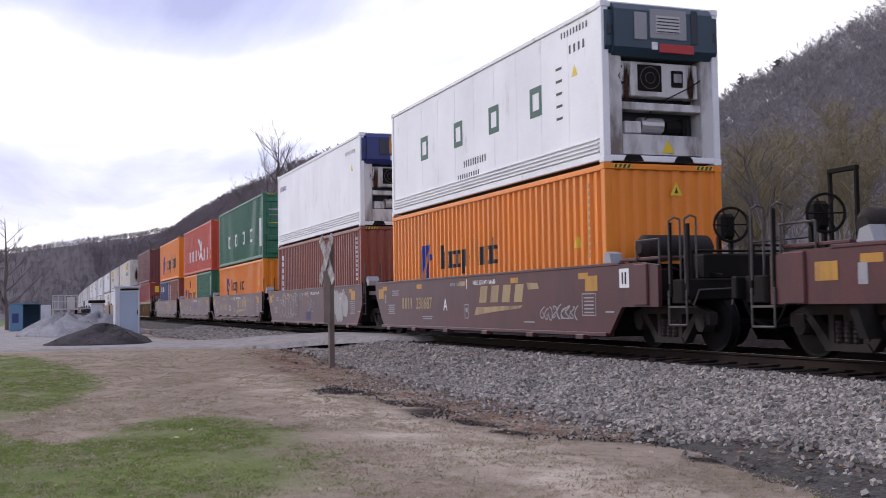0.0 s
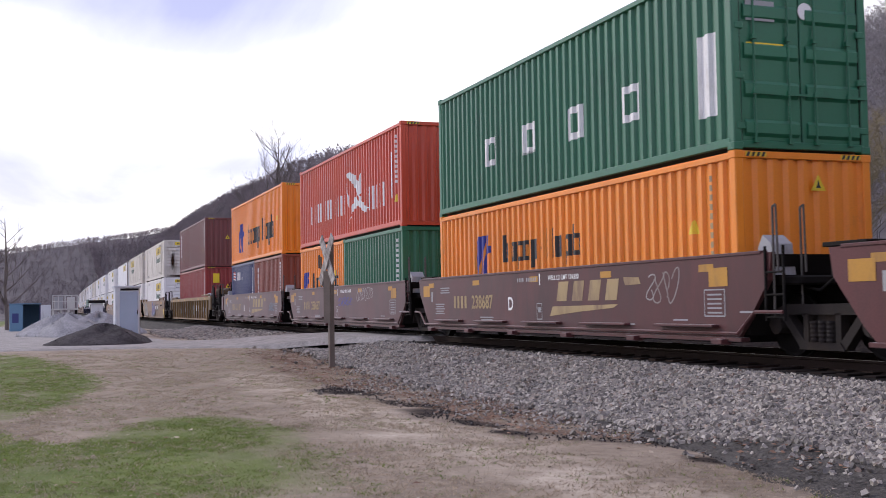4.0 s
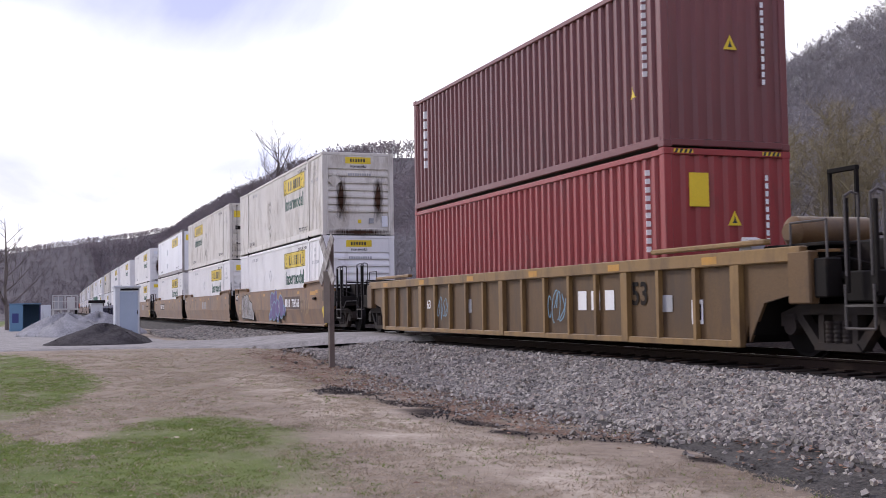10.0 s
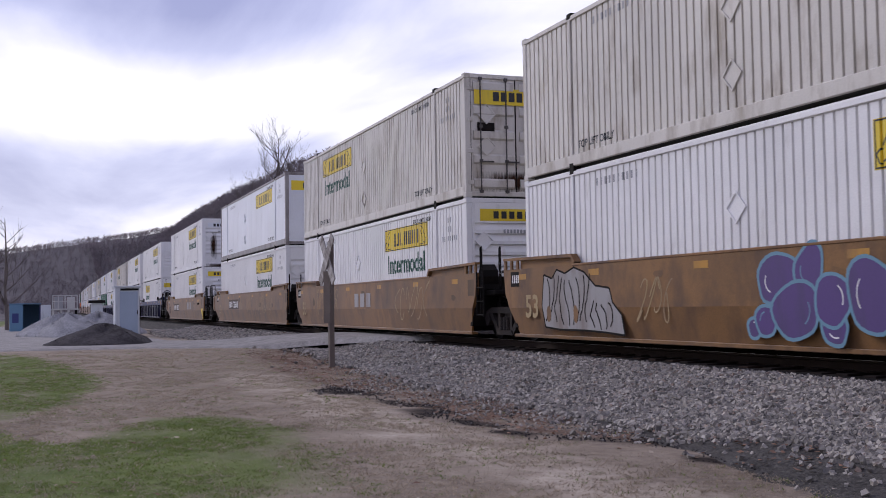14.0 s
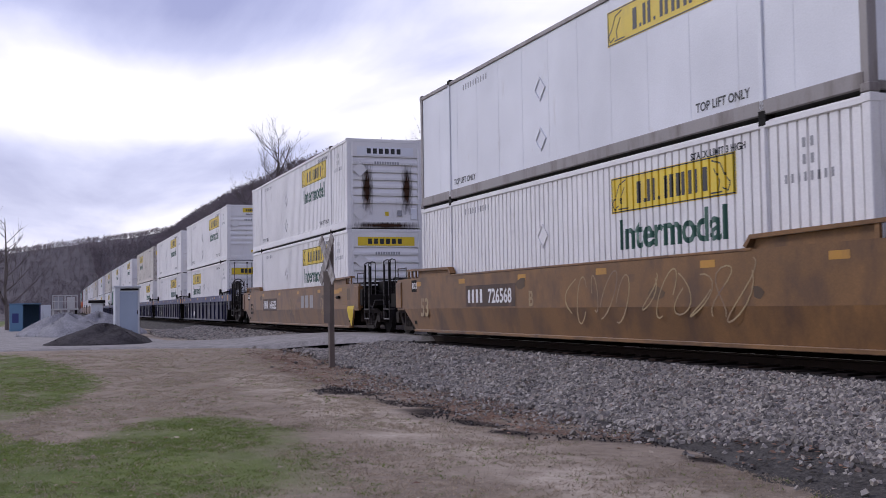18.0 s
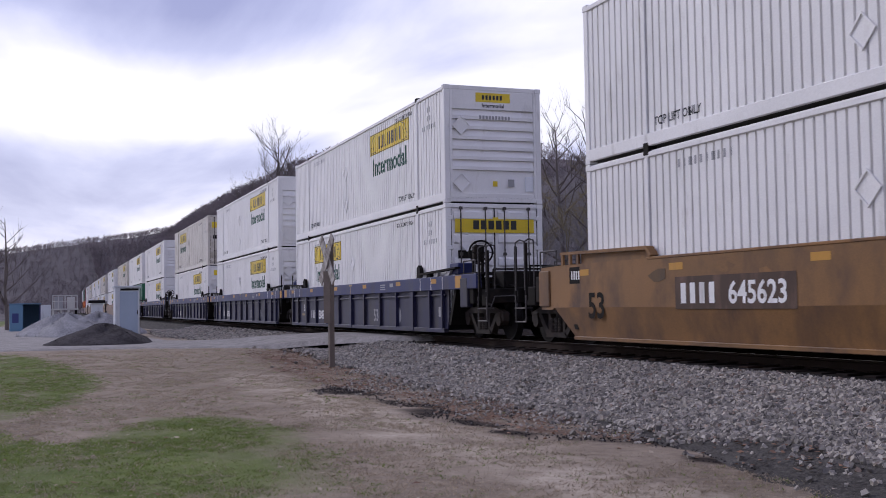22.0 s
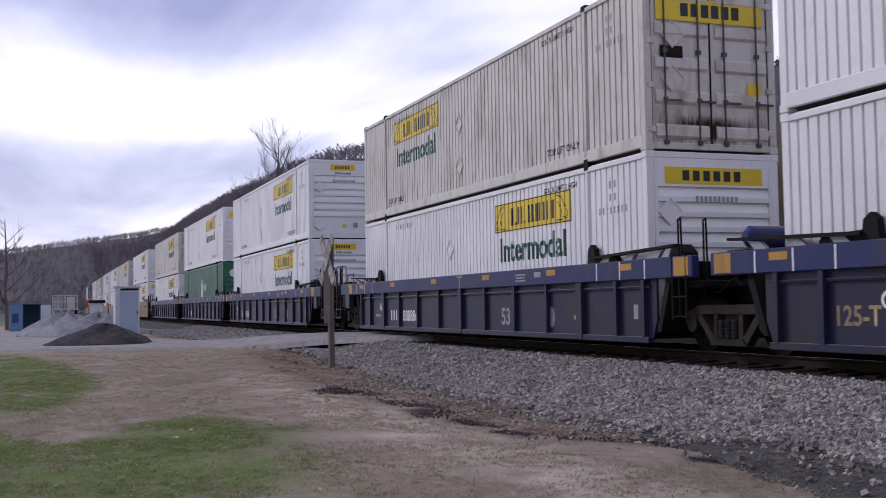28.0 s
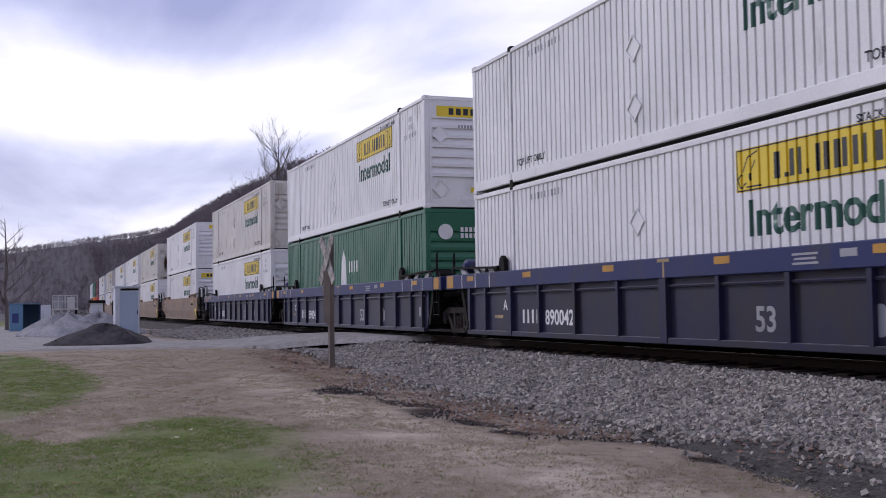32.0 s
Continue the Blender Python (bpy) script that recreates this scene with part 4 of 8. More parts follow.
heap("gravel_heap", "pale grey heap of crushed gravel in the yard", -53.5, 1.55, -0.40, 2.8, 2.25, 0.98, HEAP_STONE, 7, 420, HEAP_STONE, 0.034)
heap("gravel_heap", "pale grey heap of crushed gravel in the yard", -57.0, 3.2, -0.40, 2.4, 1.9, 1.0, HEAP_STONE, 11, 300, HEAP_STONE, 0.034)


def skip_box(x, y):
    ob = thing("storage_box", "open blue steel storage box with a dark inside", "storage box", m=pose(x, y, -0.42))
    part("floor", Shape().box(-1.2, 1.2, -0.85, 0.85, 0, 0.06), BLUE_BOX, ob)
    part("side", Shape().box(1.15, 1.2, -0.85, -0.1, 0.06, 1.62, 0.01), BLUE_BOX, ob)
    part("side", Shape().box(-1.2, -1.15, -0.85, 0.85, 0.06, 1.62, 0.01), BLUE_BOX, ob)
    part("end", Shape().box(-1.15, 1.15, -0.85, -0.80, 0.06, 1.62, 0.01), BLUE_BOX, ob)
    part("end", Shape().box(-1.15, 1.15, 0.80, 0.85, 0.06, 1.62, 0.01), MACHINE_BLUE, ob)
    part("roof", Shape().box(-1.22, 1.22, -0.88, 0.88, 1.62, 1.68, 0.01), BLUE_BOX, ob)
    part("door", Shape().box(1.12, 1.18, 0.86, 1.42, 0.1, 1.58, 0.01), CABINET, ob, "pale open door leaf")
    part("notice", Shape().box(1.2, 1.21, -0.70, -0.35, 0.55, 1.1), MACHINE_BLUE, ob)


skip_box(-70.0, -0.28)


def dock(x, y):
    ob = thing("loading_dock", "small raised timber and steel platform with railings", "platform", m=pose(x, y, -0.45))
    part("deck", Shape().box(-1.2, 1.2, -1.0, 1.0, 1.30, 1.42, 0.02), ALU, ob)
    for a in (-1.0, 0.0, 1.0):
        for b in (-0.85, -0.28, 0.28, 0.85):
            part("leg", Shape().box(a - 0.06, a + 0.06, b - 0.06, b + 0.06, 0, 1.30), CAR_DARK if b > 0.5 else ALU, ob)
    for b in (-0.9, -0.5, 0.0, 0.5, 0.9):
        part("rail_post", Shape().box(1.05, 1.12, b - 0.035, b + 0.035, 1.42, 2.45), ALU, ob)
    for z in (1.95, 2.42):
        part("rail", Shape().box(1.05, 1.1, -0.95, 0.95, z, z + 0.06), ALU, ob)
    part("crate", Shape().box(-0.4, 0.5, -0.75, -0.15, 1.42, 2.35, 0.02), PATCH_GREY, ob)
    part("crate", Shape().box(-0.4, 0.5, 0.2, 0.75, 1.42, 2.3, 0.02), ALU, ob)


dock(-92.0, 2.55)


def relay_post(x, y):
    ob = thing("relay_box", "small grey relay box with a hood on a post", "signal box", m=pose(x, y, -0.42))
    part("post", Shape().box(-0.14, 0.14, -0.14, 0.14, 0, 1.1, 0.01), CABINET, ob)
    part("box", Shape().box(-0.25, 0.25, -0.3, 0.3, 1.05, 1.6, 0.02), CABINET, ob)
    part("hood", Shape().prism([(-0.35, 1.6), (0.35, 1.6), (0.28, 1.75), (-0.28, 1.75)], -0.42, 0.42), CAR_DARK, ob)


relay_post(-62.0, 3.35)


def steel_portal(x, y, h, w):
    ob = thing("steel_portal", "dark steel goalpost frame behind the track", "frame", m=pose(x, y, -0.6))
    part("upright", Shape().box(-0.035, 0.035, -0.04, 0.04, 0, h, 0.006), CAR_DARK, ob)
    part("upright", Shape().box(w - 0.035, w + 0.035, -0.04, 0.04, 0, h, 0.006), CAR_DARK, ob)
    part("lintel", Shape().box(-0.04, w + 0.04, -0.05, 0.05, h, h + 0.10, 0.01), CAR_DARK, ob)


steel_portal(-19.0, 16.0, 4.05, 0.8)
steel_portal(-17.4, 16.3, 4.3, 0.8)


# ---- grass and leaves ----
LEAF = shade("fallen_leaves", (0.200, 0.110, 0.068), 0.8, vary=0.7, grain=2, fine=9, bump=0.0)
PALE_LEAF = shade("bleached_leaves", (0.42, 0.34, 0.25), 0.8, vary=0.3, grain=2, fine=9, bump=0.0)


def straw(name, dark, mid, pale):
    """Colour that differs from blade to blade."""
    m = shade(name, mid, 0.85, vary=0.2, grain=1.2, fine=8, bump=0.0)
    n, k = m.node_tree.nodes, m.node_tree.links
    geo = n.new("ShaderNodeNewGeometry")
    rp = n.new("ShaderNodeValToRGB")
    e = rp.color_ramp.elements
    e[0].position, e[0].color = 0.0, (*dark, 1)
    e[1].position, e[1].color = 1.0, (*pale, 1)
    q = e.new(0.5)
    q.color = (*mid, 1)
    k.new(geo.outputs["Random Per Island"], rp.inputs[0])
    hsv = [x for x in n if x.bl_idname == "ShaderNodeHueSaturation"][0]
    k.new(rp.outputs[0], hsv.inputs["Color"])
    # thin blades let light through
    glow = n.new("ShaderNodeBsdfTranslucent")
    k.new(hsv.outputs[0], glow.inputs["Color"])
    both = n.new("ShaderNodeMixShader")
    both.inputs[0].default_value = 0.5
    k.new(n["Principled BSDF"].outputs[0], both.inputs[1])
    k.new(glow.outputs[0], both.inputs[2])
    k.new(both.outputs[0], n["Material Output"].inputs["Surface"])
    return m


BLADE_GREEN = straw("green_blades", (0.120, 0.168, 0.036), (0.160, 0.212, 0.048), (0.24, 0.275, 0.09))
BLADE_DRY = straw("dry_blades", (0.305, 0.248, 0.184), (0.375, 0.310, 0.233), (0.460, 0.385, 0.297))


def blades(name, tufts, each, mat, green, label, seed):
    """Short grass in small tufts, thinning out with distance."""
    rng = np.random.default_rng(seed)
    x = -4.2 - 30.0 * rng.beta(1.0, 1.7, tufts)
    y = rng.uniform(-2.5, 7.0, tufts)
    g = green_at(x, y)
    keep = rng.random(tufts) < (np.maximum(g, 0.05) if green else 1 - 0.6 * g)
    keep &= mud_at(x, y) < 0.3
    keep &= (y < toe_y(x) - 0.1) & (rng.random(tufts) > litter_at(x, y) * 0.7) & (x > road_near_edge(y) + 0.3)
    x, y = x[keep], y[keep]
    size = rng.uniform(0.5, 1.5, len(x))
    x, y, size = np.repeat(x, each), np.repeat(y, each), np.repeat(size, each)
    n = len(x)
    x, y = x + rng.normal(0, 0.035, n) * size, y + rng.normal(0, 0.035, n) * size
    z = land_z(x, y)
    h = rng.uniform(0.006, 0.022, n) * size
    a = rng.uniform(0, 6.28, n)
    w = rng.uniform(0.002, 0.0045, n) * (1 + (-x) / 12)
    lx, ly = rng.normal(0, 0.022, n), rng.normal(0, 0.022, n)
    v = np.stack([np.stack([x - w * np.cos(a), y - w * np.sin(a), z], -1), np.stack([x + w * np.cos(a), y + w * np.sin(a), z], -1), np.stack([x + lx, y + ly, z + h], -1)], 1).reshape(-1, 3)
    f = np.arange(3 * n).reshape(n, 3)
    tagged(new(name, raw_mesh(name, v, f, mat)), label, "grass", kind="stuff")


blades("green_grass", 42000, 9, BLADE_GREEN, True, "short green tufts of mown grass", 2)
blades("dry_grass", 28000, 9, BLADE_DRY, False, "short dead straw-coloured grass", 3)


def clods():
    """Crumbs of dark soil in the muddy strip below the ballast."""
    rng = np.random.default_rng(17)
    x = rng.uniform(-19.5, -5, 30000)
    y = rng.uniform(4.2, 7.4, 30000)
    keep = rng.random(30000) < 0.55 * mud_at(x, y) ** 2
    x, y = x[keep], y[keep]
    rocks("soil_crumbs", np.stack([x, y, land_z(x, y) + 0.008], -1), rng.uniform(0.006, 0.017, len(x)), DIRT, "dark crumbs of soil and rotten leaves", "soil", 18)


clods()


def leaves(name, count, mat, label, seed, everywhere=False):
    rng = np.random.default_rng(seed)
    x = -4.5 - 28.0 * rng.random(count)
    y = rng.uniform(-2.5, 7.6, count)
    keep = rng.random(count) < np.clip(litter_at(x, y) + mud_at(x, y) * 0.1 + (0.006 if not everywhere else 1), 0, 1)
    x, y = x[keep], y[keep]
    n = len(x)
    z = np.maximum(land_z(x, y), np.array([max(bed_profile(b - track_y(a)), -0.8) for a, b in zip(x, y)])) + 0.012
    s = rng.uniform(0.02, 0.045, n)
    a = rng.uniform(0, 6.28, n)
    c, q = np.cos(a) * s, np.sin(a) * s
    t = rng.uniform(0.0, 0.025, (4, n))
    v = np.stack([np.stack([x + c, y + q, z + t[0]], -1), np.stack([x - q * 0.6, y + c * 0.6, z + t[1]], -1), np.stack([x - c, y - q, z + t[2]], -1), np.stack([x + q * 0.6, y - c * 0.6, z + t[3]], -1)], 1).reshape(-1, 3)
    tagged(new(name, raw_mesh(name, v, np.arange(4 * n).reshape(n, 4), mat)), label, "leaves", kind="stuff")


leaves("fallen_leaves", 15000, LEAF, "dry brown fallen leaves on the grass and stones", 6)
leaves("bleached_leaves", 260, PALE_LEAF, "a few bleached pale leaves on the lawn", 8, True)


# ---- containers ----
def nose_profile(z0, z1):
    """Height and depth of a nose: a plain panel below, seven overhanging ledges, a framed panel above."""
    prof = [(z0, 0.0), (z0 + 0.10, 0.0), (z0 + 0.11, 0.030), (z0 + 0.665, 0.055)]
    for k in range(6):
        z = z0 + 0.67 + 0.25 * k
        prof += [(z, 0.058), (z + 0.010, 0.0), (z + 0.09, 0.0), (z + 0.235, 0.055)]
    z = z0 + 2.17
    return prof + [(z, 0.058), (z + 0.010, 0.0), (z1, 0.0)]


def end_ribs(width, z0, z1):
    """Nose of a domestic box: horizontal ribs between plain panels."""
    vs, prof = [], nose_profile(z0, z1)
    for z, d in prof:
        vs += [(-d, -width / 2, z), (-d, width / 2, z)]
    return Shape().add(vs, [(2 * i, 2 * i + 1, 2 * i + 3, 2 * i + 2) for i in range(len(prof) - 1)])


def end_door(width, z0, z1, side):
    y0, y1 = (-width / 2, -0.012) if side < 0 else (0.012, width / 2)
    return Shape().box(-0.05, 0.0, y0, y1, z0, z1, 0.008)


def door_rib(width, side):
    y0, y1 = (-width / 2, -0.012) if side < 0 else (0.012, width / 2)
    return Shape().prism([(0.0, 0.0), (0.042, 0.05), (0.042, 0.20), (0.0, 0.25)], y0 + 0.08, y1 - 0.05)


def lock_rod(z0, z1):
    s = Shape().rod((0.045, 0, z0), (0.045, 0, z1), 0.017, 8)
    for z in (z0 + 0.04, z0 + 0.75, (z0 + z1) / 2 + 0.2, z1 - 0.04):
        s.box(0.02, 0.075, -0.04, 0.04, z - 0.035, z + 0.035)
    s.box(0.03, 0.06, 0.0, 0.32, z0 + 0.72, z0 + 0.755)
    return s


def flat_mark(outline, thick=0.004):
    """A thin plate for an end wall: outline in y and z, facing the front."""
    s = Shape()
    n = len(outline)
    s.add([(thick, y, z) for y, z in outline] + [(0, y, z) for y, z in outline],
          [tuple(range(n))] + [(i, i + n, (i + 1) % n + n, (i + 1) % n) for i in range(n)])
    return s


def diamond_frame(r):
    """A square placard holder on its corner, in x and z, facing the near side."""
    s = Shape()
    out = [(0, -r), (r, 0), (0, r), (-r, 0)]
    inn = [(x * 0.86, z * 0.86) for x, z in out]
    for y in (-0.02, 0.0):
        s.v += [(x, y, z) for x, z in out] + [(x, y, z) for x, z in inn]
    for i in range(4):
        j = (i + 1) % 4
        s.f += [(i, j, 4 + j, 4 + i), (i, 8 + i, 8 + j, j), (4 + i, 4 + j, 12 + j, 12 + i)]
    s.f.append((12, 13, 14, 15))
    return s


def side_marks(name, owner, material, key, polys, style, wall_len, x, z, y, label=""):
    """One part for each plain bar of a name."""
    for i, group in enumerate(polys):
        side_mark(name, owner, material, (key, i), lambda q=group: blocks_bm(q), style, wall_len, x, z, y, label)


def side_mark(name, owner, material, key, make_bm, style, wall_len, x, z, y, label="", proud=0.004):
    me = stocked(("mark", key, style, round(x, 2), round(z, 2), round(wall_len, 2)), lambda: laid_on(make_bm(), style, wall_len, x, z, proud))
    ob = part(name, me, material, owner, label, pose(0, y, 0))
    return tagged(ob, kind="stuff") if name in ("code_print", "stencil", "stencil_print", "sign_print", "sign_border", "emblem", "flag", "flag_stripe", "name_column", "stack_note") else ob


def container(label, mat, length=12.192, height=2.896, style="iso", front="wall", rail_mat=None, width=None, name="shipping_container",
              group="containers on the train"):
    """A box with its base at z = 0 and its front towards +x. Returns it with its near wall's style, length and plane."""
    width = width or (2.438 if length < 14 else 2.591)
    long_box = length > 14
    rail = rail_mat or mat
    ob = thing(name, label, "container", group)
    h, w, half = height, width / 2, length / 2
    inset = 0.028
    wall_len = length - 0.30
    zb, zt = 0.16 if not long_box else 0.24, h - 0.10
    wall = stocked(("side_wall", style, length, h), lambda: wall_shape(style, wall_len, zb, zt))
    part("side_wall", wall, mat, ob, m=pose(0, -w + inset, 0))
    part("side_wall", wall, mat, ob, m=pose(0, w - inset, 0, 0, 0, 180))
    part("roof", stocked(("roof", length, width), lambda: Shape().box(-half + 0.1, half - 0.1, -w + 0.05, w - 0.05, -0.05, -0.012)), rail, ob, m=pose(0, 0, h))
    part("floor_frame", stocked(("floor_frame", length, width), lambda: Shape().box(-half + 0.05, half - 0.05, -w + 0.06, w - 0.06, 0.05, 0.15)), UNDER, ob)
    top = stocked(("top_rail", length), lambda: Shape().box(-half + 0.1, half - 0.1, -0.04, 0.04, -0.125, -0.035, 0.012))
    low = stocked(("bottom_rail", length), lambda: Shape().box(-half + 0.1, half - 0.1, -0.04, 0.04, 0.05, 0.18 if not long_box else 0.26, 0.012))
    for y in (-w + 0.04, w - 0.04):
        part("top_rail", top, rail, ob, m=pose(0, y, h))
        part("bottom_rail", low, rail, ob, m=pose(0, y, 0))
    post = stocked(("corner_post", h), lambda: Shape().box(-0.08, 0.08, -0.07, 0.07, 0.1, h - 0.1, 0.015))
    cast = stocked(("corner_casting",), lambda: Shape().box(-0.089, 0.089, -0.081, 0.081, 0, 0.118, 0.012).box(-0.04, 0.04, -0.083, -0.079, 0.03, 0.09))
    for x in (-half + 0.085, half - 0.085):
        for y in (-w + 0.078, w - 0.078):
            part("corner_post", post, rail, ob, m=pose(x, y, 0))
            part("corner_casting", cast, rail, ob, m=pose(x, y, 0))
            part("corner_casting", cast, rail, ob, m=pose(x, y, h - 0.118))
    if long_box:
        lift = stocked(("lift_post", h), lambda: Shape().box(-0.05, 0.05, -0.012, 0.05, 0.12, h - 0.06, 0.008))
        eye = stocked(("lift_casting",), lambda: Shape().box(-0.089, 0.089, -0.02, 0.14, 0, 0.118, 0.012))
        for x in (-6.0, 6.0):
            for side in (-1, 1):
                turn = 0 if side < 0 else 180
                part("lift_post", lift, mat, ob, m=pose(x, side * (w - 0.012), 0, 0, 0, turn))
                part("lift_casting", eye, CAR_DARK, ob, m=pose(x, side * (w - 0.018), h - 0.1, 0, 0, turn))
                part("lift_casting", eye, CAR_DARK, ob, m=pose(x, side * (w - 0.018), 0.0, 0, 0, turn))
    ew = width - 0.28
    if front == "wall":
        part("end_wall", stocked(("end_wall", width, h), lambda: wall_shape("iso", ew, 0.14, h - 0.11)), mat, ob, m=pose(half - 0.035, 0, 0, 0, 0, 90))
    elif front == "flat":
        part("end_wall", stocked(("end_plate", width, h), lambda: Shape().box(-0.04, 0, -ew / 2, ew / 2, 0.14, h - 0.11, 0.01)), mat, ob, m=pose(half - 0.02, 0, 0))
    elif front == "ribs":
        part("end_wall", stocked(("end_ribs", width, h), lambda: end_ribs(ew, 0.14, h - 0.11)), mat, ob, m=pose(half - 0.01, 0, 0))
    elif front == "doors":
        for side in (-1, 1):
            d = part("door", stocked(("door", width, h, side), lambda: end_door(ew, 0.14, h - 0.11, side)), mat, ob, m=pose(half - 0.04, 0, 0))
            for k in range(5):
                part("door_rib", stocked(("door_rib", width, side), lambda: door_rib(ew, side)), mat, d, m=pose(0, 0, 0.20 + k * (h - 0.62) / 4))
            for k in range(4):
                part("hinge", stocked(("hinge",), lambda: Shape().box(0.0, 0.05, -0.07, 0.07, -0.05, 0.05, 0.01)), rail, d, m=pose(0.0, side * (ew / 2 + 0.01), 0.35 + k * (h - 0.7) / 3))
            part("gasket", stocked(("gasket", h), lambda: Shape().box(-0.02, 0.012, -0.012, 0.012, 0.14, h - 0.11)), CAR_DARK, d, m=pose(0, side * (ew / 2 - 0.012), 0))
            for y in (0.22, 0.78):
                part("lock_rod", stocked(("lock_rod", h), lambda: lock_rod(0.1, h - 0.08), True), PIPE if long_box else mat, d, m=pose(0.0, side * y * ew / 2, 0))
    part("rear_wall", stocked(("rear_wall", width, h), lambda: Shape().box(-0.04, 0, -ew / 2, ew / 2, 0.14, h - 0.11)), mat, ob, m=pose(-half + 0.06, 0, 0))
    part("front_sill", stocked(("front_sill", width), lambda: Shape().box(-0.06, 0, -ew / 2, ew / 2, 0.03, 0.14, 0.01)), rail, ob, m=pose(half - 0.01, 0, 0))
    part("front_header", stocked(("front_header", width), lambda: Shape().box(-0.06, 0, -ew / 2, ew / 2, -0.11, -0.005, 0.01)), rail, ob, m=pose(half - 0.01, 0, h))
    if not long_box and style == "iso" and length > 10:
        for y0 in (-ew / 2 + 0.05, ew / 2 - 0.41):
            band = part("height_mark", stocked(("height_mark",), lambda: flat_mark([(0, -0.085), (0.36, -0.085), (0.36, -0.02), (0, -0.02)], 0.004)), YELLOW, ob, "yellow height mark with black slashes", pose(half - 0.01, y0, h))
            for k in range(4):
                part("slash", stocked(("slash",), lambda: flat_mark([(0, -0.085), (0.045, -0.085), (0.075, -0.02), (0.03, -0.02)], 0.003)), INK, band, m=pose(0.004, 0.01 + k * 0.088, 0))
    ob["wall_len"], ob["wall_y"], ob["half"] = wall_len, -w + inset, half
    return ob, style, wall_len, -w + inset


def sign_bm():
    return blocks_bm([rect(0, 0, 3.6, 0.61)])


def sign_edge_bm():
    out = [rect(0, 0.285, 3.56, 0.02), rect(0, -0.285, 3.56, 0.02), rect(-1.77, 0, 0.02, 0.56), rect(1.77, 0, 0.02, 0.56)]
    return blocks_bm(out)


def sign_bars_bm():
    """Paired plain bars for the name, and a thin scroll at each end of the sign."""
    out = []
    for x, w in ((-0.88, 0.20), (-0.50, 0.27), (0.02, 0.28), (0.36, 0.28), (0.70, 0.28), (1.02, 0.25)):
        out += [rect(x - 0.075, -0.01, 0.09, 0.36), rect(x + 0.075, -0.01, 0.09, 0.36)] if w > 0.26 else [rect(x, -0.01, 0.13, 0.36)]
    out += [rect(-0.70, -0.16, 0.06, 0.06), rect(-0.26, -0.16, 0.06, 0.06)]
    for g in (-1, 1):
        for pts in (((1.20, 0.24), (1.42, 0.18), (1.54, -0.02), (1.66, -0.12), (1.60, -0.24), (1.46, -0.18)), ((1.25, 0.12), (1.40, -0.08), (1.36, -0.22)), ((1.12, -0.24), (1.46, -0.24))):
            for (x0, z0), (x1, z1) in zip(pts, pts[1:]):
                d = math.hypot(x1 - x0, z1 - z0)
                nx, nz = -(z1 - z0) / d * 0.011, (x1 - x0) / d * 0.011
                q = [(x0 - nx, z0 - nz), (x1 - nx, z1 - nz), (x1 + nx, z1 + nz), (x0 + nx, z0 + nz)]
                out.append([(g * a - (0.1 if g < 0 else 0), b) for a, b in q])
    return blocks_bm(out)


